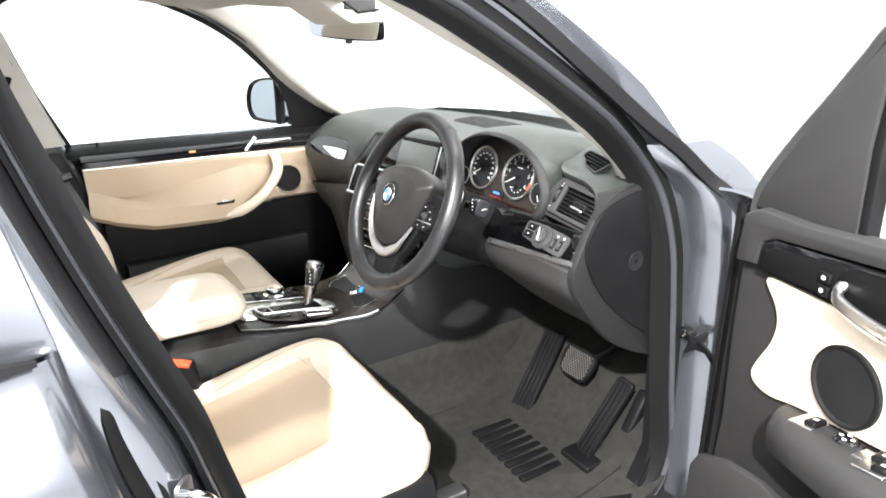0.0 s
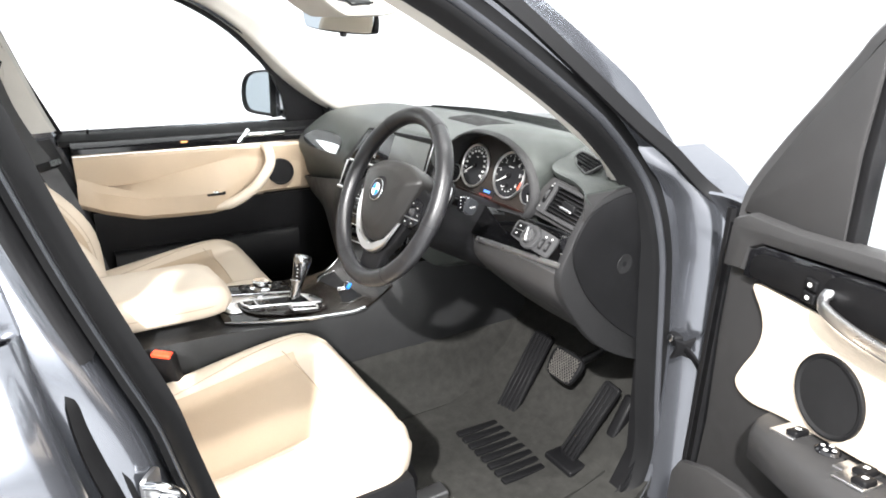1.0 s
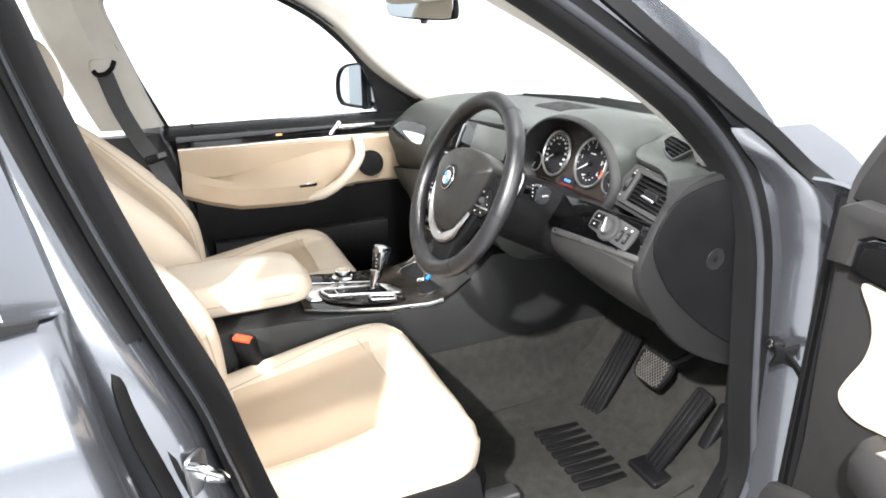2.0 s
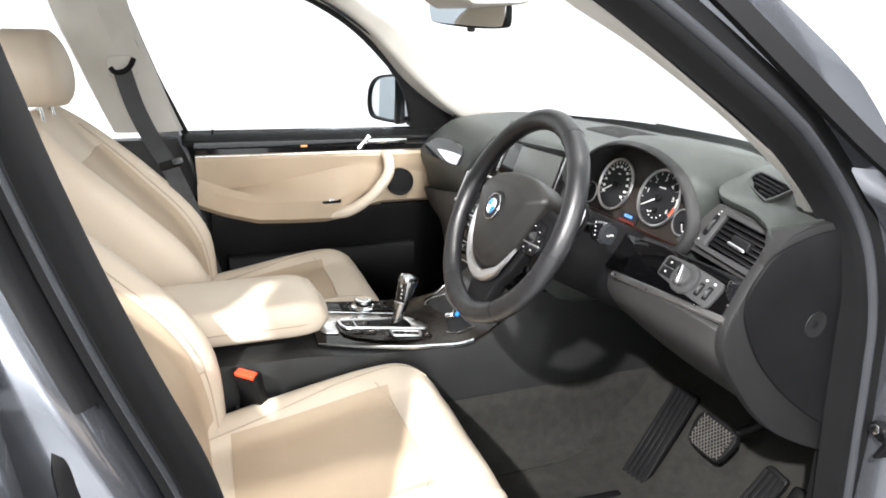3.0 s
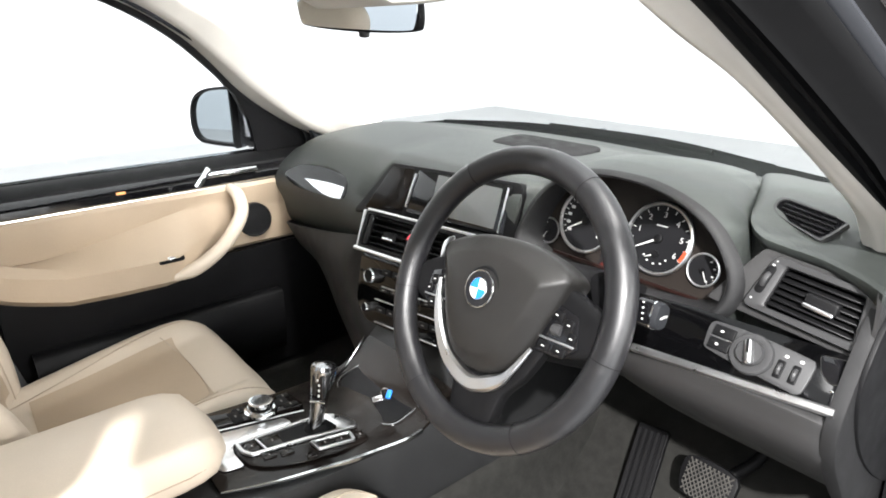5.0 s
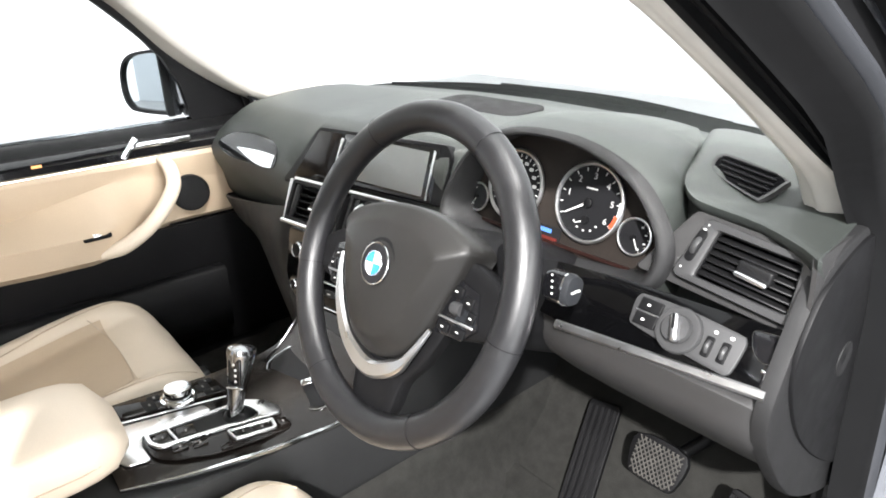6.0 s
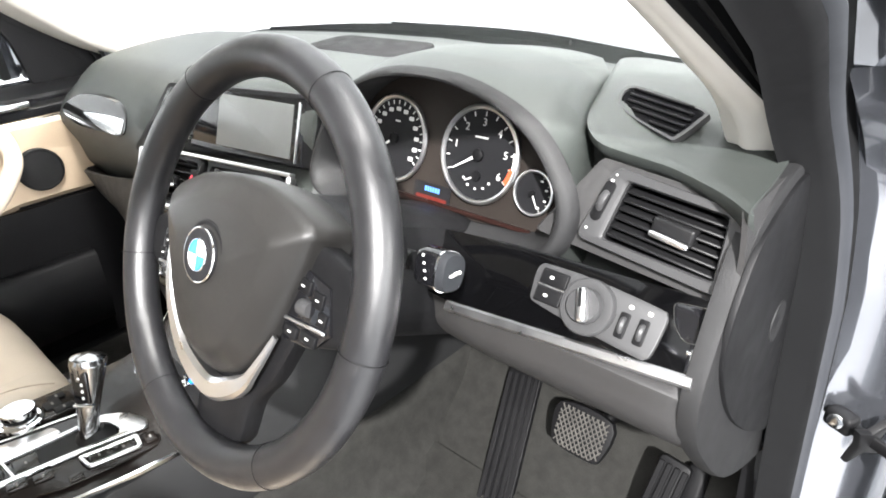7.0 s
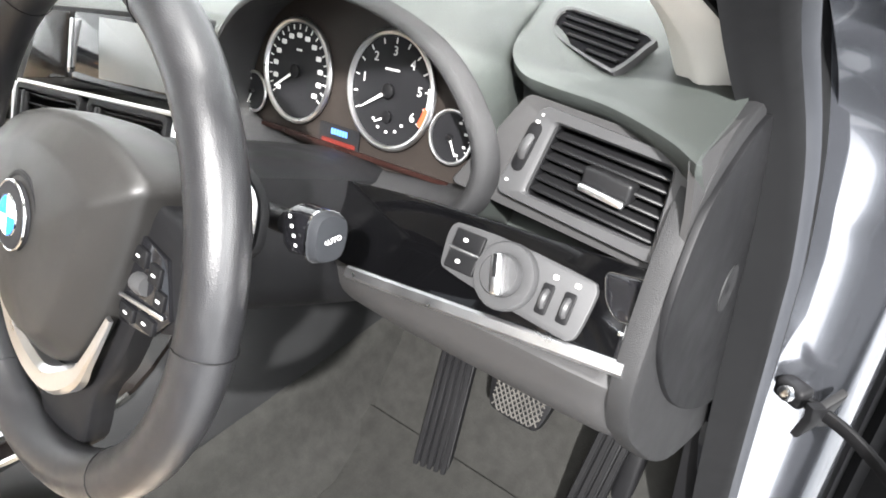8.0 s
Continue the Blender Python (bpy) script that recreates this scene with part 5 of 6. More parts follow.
def seat():
    s = thing("leather_seat", "cream leather front seat with stitched side bolsters on a black base", "car seat", (SX, -0.25, 0.40), "front seats")
    vs = [0.78 * i / 14 for i in range(14)] + [0.78 + 0.22 * math.sin(math.pi / 2 * i / 12) for i in range(13)]
    cu = part("cushion", loft([cr(cushion_ring(v), 3) for v in vs]), M_LEATHER, s, "cream leather cushion", sharp=70)
    ba = part("backrest", loft([cr(back_ring(v), 3) for v in vs]), M_LEATHER, s, "cream leather backrest", sharp=70)
    # perforated insert fields, lying in the hollow between the bolsters
    part("insert", sheet([[ring_at(cushion_ring, lerp(0.12, 0.74, v / 14), lerp(-0.50, 0.50, a / 16), 0.0015 + 0.004 * math.sin(math.pi * a / 16) * math.sin(math.pi * v / 14)) for a in range(17)] for v in range(15)], 0.002), M_LEATHER_IN, cu, "darker cream insert", sharp=70)
    part("insert", sheet([[ring_at(back_ring, lerp(0.12, 0.80, v / 14), lerp(-0.50, 0.50, a / 16), 0.003 + 0.004 * math.sin(math.pi * a / 16) * math.sin(math.pi * v / 14)) for a in range(17)] for v in range(15)], 0.002), M_LEATHER_IN, ba, "darker cream insert", sharp=70)
    for fn, par, v0, v1 in ((cushion_ring, cu, 0.03, 0.93), (back_ring, ba, 0.03, 0.9)):
        for sgn in (-1, 1):
            part("seam", tube([ring_at(fn, lerp(v0, v1, i / 24), sgn * ((0.50 + 0.30 * i / 24) if fn is cushion_ring else 0.56), 0.0022) for i in range(25)], 0.0013, 6), M_THREAD, par)
        for v, bow in ((0.742, 0.05),) if fn is cushion_ring else ((0.80, 0.0), (0.30, 0.03)):
            part("seam", tube([ring_at(fn, v + bow * (1 - (a / 10 - 1) ** 2) - bow, (a / 10 - 1) * 0.56, 0.0022) for a in range(21)], 0.0012, 6), M_THREAD, par)
    hr = []
    for v in range(13):
        t = v / 12
        k = math.sin(math.pi * min(1, max(0.0, 0.04 + 0.92 * t))) ** 0.26
        z = lerp(1.155, 1.318, t)
        hr.append([Vector((SX + 0.132 * k * (0.9 + 0.1 * math.sin(math.pi * t)) * math.copysign(abs(math.cos(a)) ** 0.55, math.cos(a)), -0.768 - 0.02 * t + 0.055 * k * math.copysign(abs(math.sin(a)) ** 0.7, math.sin(a)) - 0.012 * math.cos(2 * a), z)) for a in (2 * math.pi * j / 24 for j in range(24))])
    h = part("headrest", loft(hr), M_LEATHER, s, "cream leather headrest", sharp=70)
    for dx in (-0.055, 0.055):
        part("post", tube([(SX + dx, -0.773, 1.17), (SX + dx, -0.768, 1.08)], 0.006), M_CHROME, h, "chrome headrest post")
    part("base", loft([[Vector((SX + a * w, y, z)) for a, z in ((-1, 0.43), (-1.06, 0.505), (-0.9, 0.53), (0.9, 0.53), (1.06, 0.505), (1, 0.43))] for y, w in ((-0.46, 0.20), (-0.2, 0.228), (-0.03, 0.225), (0.0, 0.18))]), M_PLASTIC, s, "black seat base")
    part("side_cover", loft([[Vector((SX + 0.238 + b, y, z)) for b, z in ((0.0, 0.43), (0.018, 0.44), (0.02, 0.52), (0.004, 0.56), (-0.02, 0.56), (-0.02, 0.43))] for y in (-0.46, -0.40, -0.10, -0.04)]), M_PLASTIC, s, "black side cover")
    for sx in (-0.17, 0.17):
        part("rail", rbox(0.04, 0.56, 0.035, 0.006, pose(SX + sx, -0.20, 0.42)), M_STEEL, s, "steel seat rail")
    part("adjuster", rbox(0.02, 0.10, 0.022, 0.008, pose(SX + 0.258, -0.20, 0.50, 0, 0, 0)), M_PLASTIC, s, "black adjuster handle")
    return s


driver = seat()
tagged(driver, "cream leather driver's seat behind the steering wheel, with stitched bolsters")
passenger = copy_thing(driver, pose(-0.395, -0.25, 0.40))
tagged(passenger, "cream leather passenger seat beside the centre console, with a headrest")

# ---- seat belt buckle ----
buckle = thing("belt_buckle", "black seat belt buckle with a red button", "belt buckle", (0.178, -0.39, 0.6))
m = pose(0.178, -0.385, 0.662, 12, 0, 48)
part("housing", rbox(0.05, 0.024, 0.105, 0.006, m), M_PLASTIC, buckle, "black buckle housing")
part("button", rbox(0.044, 0.017, 0.010, 0.003, m @ pose(0, -0.004, 0.050)), M_RED, buckle, "red release button")
part("strap", rbox(0.042, 0.008, 0.16, 0.003, pose(0.176, -0.40, 0.55, 10, 0, 8)), M_WEB, buckle)

# ---- seat belt on the far pillar ----
belt = thing("seat_belt", "dark grey seat belt hanging from the far middle pillar", "seat belt", (-0.62, -0.55, 0.6))
m = frm((-0.688, -0.635, 1.225), (0.95, 0.3, 0.05))
an = part("anchor", slab(rrect(0.075, 0.06, 0.018), 0.014, m, 0.004), M_BEIGE, belt, "beige anchor cover")
part("guide", tube([m @ Vector(q) for q in cr([(-0.032, -0.002, 0.018), (-0.022, -0.014, 0.022), (0.0, -0.012, 0.022), (0.018, 0.002, 0.022), (0.030, 0.022, 0.018)], 5)], 0.007), M_PLASTIC, an, "black belt guide")
path = cr([(-0.668, -0.632, 1.215), (-0.655, -0.610, 1.12), (-0.635, -0.575, 1.03), (-0.615, -0.535, 0.95), (-0.595, -0.49, 0.82), (-0.60, -0.45, 0.64), (-0.63, -0.42, 0.50)], 6)
part("webbing", sweep(path, [(-0.001, -0.024), (0.001, -0.024), (0.001, 0.024), (-0.001, 0.024)], up=(-0.35, 0.93, 0.2)), M_WEB, belt, "dark grey webbing")
m = frm((-0.612, -0.535, 0.965), (0.93, 0.37, 0.1), spin=10)
tg = part("tongue", slab(rrect(0.058, 0.024, 0.006), 0.006, m, 0.002), M_PLASTIC, belt, "black tongue")
part("tongue_plate", slab(rrect(0.030, 0.016, 0.004), 0.003, m @ pose(0.020, 0.004, 0.004)), M_CHROME, tg, "steel tongue plate")


# ---- centre console ----
con = thing("centre_console", "black centre console with gloss trim between the seats", "console", (0.01, -0.1, 0.45))


def con_z(y):
    return pw([(-0.60, 0.715), (-0.30, 0.716), (-0.20, 0.706), (-0.05, 0.693), (0.05, 0.692), (0.10, 0.702), (0.16, 0.745), (0.22, 0.80), (0.30, 0.80), (0.6, 0.80)], y)


rings = []
for y in (-0.62, -0.4, -0.26, -0.2, -0.1, 0.0, 0.06, 0.10, 0.14, 0.18, 0.22, 0.30, 0.60):
    t = con_z(y) - 0.010
    w = pw([(-0.62, 0.132), (0.0, 0.140), (0.10, 0.142), (0.22, 0.15)], y)
    rings.append([Vector((0.012 + a * w, y, z)) for a, z in ((-1.05, 0.40), (-1.02, 0.60), (-1.0, t - 0.02), (-0.96, t), (0.96, t), (1.0, t - 0.02), (1.03, 0.62), (1.10, 0.52), (1.16, 0.40))])
part("body", loft(rings), M_CONSOLE, con, "black grained console body", sharp=50)
part("tunnel_carpet", sheet([[Vector((x, y, z)) for x, z in ((0.172, 0.560), (0.181, 0.555), (0.188, 0.52), (0.196, 0.46), (0.212, 0.425), (0.26, 0.409))] for y in (-0.45, -0.2, 0.0, 0.2, 0.35, 0.50, 0.62)], 0.006), M_CARPET, con, "dark grey carpet on the tunnel's side", sharp=70)
def edge_x(y):
    """Where the gloss top of the console ends on the driver's side."""
    return pw([(-0.26, 0.094), (-0.17, 0.119), (-0.07, 0.134), (0.04, 0.150), (0.10, 0.156), (0.16, 0.158)], y)


rows = []
for y in (-0.245, -0.2, -0.15, -0.1, -0.05, 0.0, 0.05, 0.09, 0.12, 0.16):
    x0, x1 = -0.122, edge_x(y)
    rows.append([Vector((lerp(x0, x1, (a + 1) / 2), y, con_z(y) - 0.002 + 0.004 * (1 - a * a))) for a in (-1, -0.9, -0.5, 0, 0.5, 0.9, 1)])
part("top_panel", sheet(rows, 0.006), M_CONTOP, con, "brown-black gloss top panel")
prof = [(-0.003, -0.005), (-0.003, 0.001), (0.0, 0.0025), (0.003, 0.0005), (0.003, -0.005)]
path = cr([Vector((edge_x(y) + 0.003, y, con_z(y) - 0.001)) for y in (-0.245, -0.2, -0.15, -0.1, -0.05, 0.0, 0.05, 0.085)], 3)
part("bright_edge", sweep(path, prof, scale=[min(1.0, 0.35 + i * 0.06) for i in range(len(path))]), M_CHROME, con, "chrome edge strip")
path = cr([Vector((x, y, con_z(y) + 0.002)) for x, y in ((-0.092, 0.055), (-0.110, 0.095), (-0.128, 0.15))], 4)
part("bright_edge", sweep(path, prof, scale=[0.5] * len(path)), M_DARKMETAL, con, "chrome edge strip on the passenger side")


def on_console(x, y, dz=0.003, spin=0):
    g = (con_z(y + 0.02) - con_z(y - 0.02)) / 0.04
    return frm((x, y, con_z(y) + dz), (0, -g, 1), up=(0, 1, 0), spin=spin)


gs = thing("gear_selector", "electronic gear lever on a satin plate with buttons", "gear lever", (0.045, -0.06, 0.69))
m = on_console(0.062, -0.095)


def local(points, r=0.006):
    """The same, with straight sides and rounded corners."""
    return rpoly([(x - 0.062, y + 0.095) for x, y in points], r)


plate = part("plate", slab(local([(0.028, -0.193), (0.068, -0.190), (0.089, -0.168), (0.109, -0.118), (0.117, -0.054), (0.117, 0.005), (0.078, 0.014), (0.02, 0.002), (0.003, -0.022), (0.002, -0.188)], 0.014), 0.0016, m, 0.0006), M_CONTOP, gs, "brown-black gloss selector plate")
outer = local([(0.0070, -0.188), (0.0345, -0.189), (0.0535, -0.179), (0.0630, -0.082), (0.0770, 0.004), (0.060, 0.0095), (0.026, -0.004), (0.0070, -0.028)], 0.007)
inner = local([(0.0130, -0.1815), (0.0330, -0.182), (0.0475, -0.174), (0.0570, -0.082), (0.0640, -0.030), (0.053, -0.024), (0.031, -0.029), (0.0135, -0.046)], 0.005)
part("surround", framed(outer, inner, 0.0045, m @ pose(0, 0, 0.003), lip=0.0012), M_SATIN, gs, "satin surround")
part("divider", rbox(0.037, 0.0042, 0.004, 0.0010, m @ pose(0.0315 - 0.062, -0.153 + 0.095, 0.0055, 0, 0, 4)), M_SATIN, gs, "satin divider")
part("well", slab(local([(0.014, -0.148), (0.049, -0.146), (0.0625, -0.031), (0.031, -0.030), (0.0145, -0.047)], 0.005), 0.0012, m @ pose(0, 0, 0.0032)), M_RUBBER, gs, "black floor of the lever's well")
part("side_frame", framed(local([(0.0705, -0.085), (0.0990, -0.083), (0.1100, -0.018), (0.0815, -0.013)], 0.005), local([(0.0755, -0.080), (0.0950, -0.0785), (0.1045, -0.023), (0.0855, -0.019)], 0.003), 0.004, m @ pose(0, 0, 0.003), lip=0.0010), M_SATIN, gs, "satin frame")
for x, y, w, h, mark in ((0.0295, -0.167, 0.026, 0.018, 1), (0.0320, -0.133, 0.030, 0.028, 1), (0.0860, -0.064, 0.017, 0.024, 1), (0.0925, -0.036, 0.017, 0.024, 1), (0.0985, -0.0035, 0.019, 0.015, 1), (0.0660, -0.153, 0.015, 0.022, 1), (0.0730, -0.126, 0.015, 0.022, 1), (0.1040, -0.098, 0.012, 0.016, 0)):
    b = part("button", rbox(w, h, 0.0045, 0.0014, m @ pose(x - 0.062, y + 0.095, 0.0032, 0, 0, -7)), M_CONTOP, gs, "dark push button")
    if mark:
        part("mark", slab(rrect(0.006, 0.0028, 0.0006, 1), 0.0004, m @ pose(x - 0.062, y + 0.095, 0.0054, 0, 0, -7)), M_DIMPRINT, b)
part("boot", turned([(0.026, 0.0), (0.024, 0.005), (0.019, 0.009), (0.013, 0.014), (0.001, 0.014)], on_console(0.040, -0.052, 0.004), 28), M_RUBBER, gs, "black boot")
path = cr([(0.041, -0.058, 0.700), (0.041, -0.053, 0.725), (0.038, -0.043, 0.757), (0.034, -0.032, 0.788), (0.032, -0.026, 0.806), (0.0315, -0.023, 0.816)], 5)
n = len(path)
lever = part("lever", sweep(path, smooth2([(-0.013, 0.0), (-0.010, 0.012), (0.0, 0.016), (0.010, 0.012), (0.013, 0.0), (0.010, -0.012), (0.0, -0.016), (-0.010, -0.012)], 3), up=(0, 1, 0), scale=[pw([(0, 0.85), (0.22, 0.80), (0.40, 0.98), (0.55, 1.22), (0.75, 1.45), (0.88, 1.35), (0.95, 1.05), (0.985, 0.6), (1, 0.25)], i / (n - 1)) for i in range(n)]), M_DARKMETAL, gs, "satin grey lever")
face = Matrix.Translation((0.0455, -0.0475, 0.781)) @ pose(0, 0, 0, -16, 0, 38)
part("lever_face", rbox(0.022, 0.006, 0.044, 0.0025, face), M_GLOSS, lever, "black lever face")
part("lever_collar", rbox(0.027, 0.008, 0.003, 0.001, face @ pose(0, 0.001, -0.025)), M_CHROME, lever, "bright line under the face")
for k in range(4):
    part("mark", rbox(0.0035, 0.001, 0.004, 0.0004, face @ pose(0.003 if k else 0.0, -0.003, 0.014 - k * 0.009), n=1), M_WHITE, lever)

part("silver_panel", slab(rpoly([(-0.052, -0.240), (-0.041, -0.204), (-0.033, -0.138), (-0.024, -0.085), (-0.004, -0.080), (0.001, -0.110), (0.001, -0.188), (0.026, -0.196), (0.066, -0.194), (0.062, -0.225), (0.030, -0.240)], 0.006), 0.002, on_console(0.0, -0.13, 0.0025) @ pose(0, 0.13, 0), 0.0006), M_SATIN, con, "satin silver trim panel")
part("silver_line", sweep([on_console(x, y, 0.003).translation for x, y in ((-0.054, -0.21), (-0.045, -0.15), (-0.037, -0.09), (-0.029, -0.045))], rrect(0.004, 0.002, 0.0008, 2)), M_SATIN, con, "thin satin line")

ctl = thing("menu_controller", "round silver and black menu knob on the console", "control knob", (-0.062, -0.12, 0.70))
m = on_console(-0.065, -0.111, 0.002)
part("base", slab(rpoly([(-0.040, -0.092), (-0.031, 0.070), (0.025, 0.073), (0.005, -0.092)], 0.008), 0.006, m, 0.002), M_CONTOP, ctl, "brown-black gloss base")
part("skirt", turned([(0.0295, 0.005), (0.0290, 0.0085), (0.0250, 0.0105), (0.0215, 0.0095), (0.001, 0.0095)], m, 36), M_CHROME, ctl, "chrome skirt")
kn = part("knob", turned([(0.0195, 0.009), (0.0205, 0.012), (0.0218, 0.020), (0.0222, 0.0245), (0.0208, 0.0265), (0.017, 0.0268), (0.001, 0.0262)], m, 40), M_CHROME, ctl, "chrome knob")
part("knob_band", turned([(0.0208, 0.0125), (0.0214, 0.015), (0.0218, 0.0185), (0.019, 0.0185), (0.019, 0.0125)], m, 40), M_RUBBER, kn, "black ribbed band")
for dx, dy, w, h in ((-0.002, -0.046, 0.034, 0.018), (-0.020, -0.034, 0.016, 0.020), (-0.006, 0.042, 0.022, 0.022), (0.012, 0.052, 0.014, 0.026), (-0.022, 0.052, 0.014, 0.022)):
    b = part("button", rbox(w, h, 0.004, 0.0015, m @ pose(dx, dy, 0.0065)), M_PLASTIC, ctl, "black button")
    part("mark", slab(rrect(0.007, 0.003, 0.0006, 1), 0.0004, m @ pose(dx, dy, 0.0086)), M_DIMPRINT, b)

# cup holder ahead of the lever with a key in it
cup = thing("cup_holder", "dark tray with a chrome rim ahead of the gear lever", "cup holder", (0.02, 0.10, 0.70))
m = on_console(0.015, 0.085, 0.002)
part("tray_rim", framed(rrect(0.20, 0.085, 0.03), rrect(0.196, 0.081, 0.028), 0.002, m, lip=0.0005), M_DARKMETAL, cup, "chrome rim")
part("tray", slab(rrect(0.187, 0.072, 0.026), 0.002, m @ pose(0, 0, -0.001)), M_RUBBER, cup, "black tray floor")
key = thing("car_key", "silver and blue car key lying in the tray", "key", (0.03, 0.085, 0.705))
part("ring", torus(0.011, 0.0016, m @ pose(0.030, 0.004, 0.010, 60, 0, 20), n=28, k=8), M_CHROME, key, "steel key ring")
part("fob", rbox(0.010, 0.018, 0.007, 0.0025, m @ pose(0.040, 0.006, 0.014, 14, 10, 35)), M_BLUE, key, "blue fob")
part("tag", rbox(0.013, 0.020, 0.006, 0.002, m @ pose(0.026, -0.012, 0.008, 0, 12, -30)), M_CHROME, key, "silver tag")

# armrest
arm = thing("armrest", "padded cream leather armrest on the console", "armrest", (0.0, -0.40, 0.72))
rings = []
for v in range(19):
    t = v / 18
    y = lerp(-0.66, -0.212, t)
    k = min(1.0, math.sqrt(max(0.0, 1 - max(0.0, (t - 0.80) / 0.20) ** 2.4)))
    w, top = 0.098 * (0.55 + 0.45 * k), 0.742 + (0.800 - 0.742) * (0.25 + 0.75 * k)
    low = 0.722 + 0.012 * (1 - k)
    rings.append(cr([Vector((-0.005 + a * w, y, b)) for a, b in ((-0.9, low), (-1.0, low + 0.012), (-1.03, lerp(low, top, 0.55)), (-0.93, top - 0.008), (-0.75, top), (0, top + 0.006), (0.75, top), (0.93, top - 0.008), (1.03, lerp(low, top, 0.55)), (1.0, low + 0.012), (0.9, low))], 3))
part("pad", loft(rings), M_LEATHER, arm, "cream leather pad", sharp=70)
part("seam", tube([Vector((-0.005 + 0.1015 * min(1, 0.62 + 0.40 * math.sqrt(max(0, 1 - max(0, (t - 0.82) / 0.18) ** 2.4))), lerp(-0.6, -0.235, t), 0.752)) for t in (i / 16 for i in range(17))], 0.0013, 6), M_THREAD, arm)

# ---- pedals and mats ----
def ribs(name, m, w, h, n, mt_base, label, category, gap=0.25, depth=0.012, tilt=0):
    p = thing(name, label, category, m.translation)
    part("plate", slab(rrect(w, h, 0.008), depth, m, 0.003), mt_base, p)
    for i in range(n):
        x = lerp(-w / 2, w / 2, (i + 0.5) / n)
        part("rib", rbox(w / n * (1 - gap), h * 0.92, 0.005, 0.0015, m @ pose(x, 0, depth + 0.001), n=1), M_RUBBER, p)
    return p


fm = frm((0.350, 0.463, 0.487), (0.10, -0.72, 0.68), up=(-0.18, 0.66, 0.74))
ribs("foot_rest", fm, 0.062, 0.255, 5, M_PLASTIC, "black ribbed rubber foot rest in the driver's footwell", "foot rest")
am = frm((0.612, 0.447, 0.505), (0.05, -0.82, 0.53), up=(0.09, 0.52, 0.85))
acc = ribs("accelerator_pedal", am, 0.046, 0.205, 4, M_PLASTIC, "black ribbed accelerator pedal standing on the floor", "pedal")
part("bracket", rbox(0.03, 0.03, 0.13, 0.008, Matrix.Translation((0.640, 0.515, 0.50)) @ pose(0, 0, 0, -30)), M_PLASTIC, acc, "black pedal bracket")
part("foot", rbox(0.09, 0.07, 0.02, 0.006, pose(0.61, 0.385, 0.418)), M_PLASTIC, acc, "black pedal foot")
brake = thing("brake_pedal", "worn black rubber brake pedal with a diamond pattern", "pedal", (0.462, 0.49, 0.55))
bmx = Matrix.Translation((0.478, 0.482, 0.573)) @ pose(0, 0, 0, 58, 0, 0)
part("pad", slab(smooth2([(-0.046, 0.032), (0.044, 0.034), (0.042, -0.028), (0.018, -0.037), (-0.022, -0.036), (-0.044, -0.026)], 4), 0.012, bmx, 0.003), M_RUBBER, brake, "rubber pedal pad")
M_WORN = mat("worn_rubber", (0.045, 0.042, 0.037), 0.7, vary=0.3, vary_size=60)
for k in range(-9, 10):
    for sg in (-1, 1):
        run = []
        for j in range(41):
            y = lerp(-0.033, 0.031, j / 40)
            x = k * 0.0085 + sg * y * 0.75
            wide = pw([(-0.037, 0.018), (-0.028, 0.040), (0.033, 0.043)], y)
            if abs(x) < wide:
                run.append(Vector((x, y, 0.0122)))
        if len(run) > 6:
            part("tread", tube([bmx @ run[0], bmx @ run[-1]], 0.0013, 5), M_WORN, brake)
part("arm", tube(cr([(0.500, 0.498, 0.590), (0.535, 0.55, 0.64), (0.54, 0.62, 0.75)], 5), 0.011), M_PLASTIC, brake, "black pedal arm")

mat_t = thing("floor_mat", "dark grey carpet floor mat with a ribbed rubber heel pad", "floor mat", (0.45, 0.2, 0.405))
rows = [[Vector((x, y, z + 0.004)) for x in (0.20, 0.3, 0.4, 0.5, 0.6, 0.69)] for y, z in ((-0.05, 0.402), (0.1, 0.402), (0.25, 0.402), (0.36, 0.412), (0.42, 0.43))]
part("carpet", sheet(rows, 0.008), M_CARPET, mat_t, "dark grey carpet")
for i in range(8):
    x = 0.392 + i * 0.0275
    y0, y1 = lerp(0.222, 0.216, i / 7), (0.340, 0.352, 0.358, 0.361, 0.363, 0.345, 0.336, 0.330)[i]
    part("rib", slab(rrect(0.019, y1 - y0, 0.004), 0.007, frm((x, (y0 + y1) / 2, 0.407), (0, 0, 1), up=(0.06, 1, 0)), 0.002), M_RUBBER, mat_t, "black rubber rib of the heel pad")
pm = thing("passenger_mat", "dark grey carpet floor mat on the passenger side", "floor mat", (-0.42, 0.2, 0.405))
rows = [[Vector((x, y, z + 0.004)) for x in (-0.66, -0.5, -0.35, -0.2)] for y, z in ((-0.05, 0.402), (0.1, 0.402), (0.25, 0.402), (0.36, 0.412), (0.42, 0.43))]
part("carpet", sheet(rows, 0.008), M_CARPET, pm, "dark grey carpet")

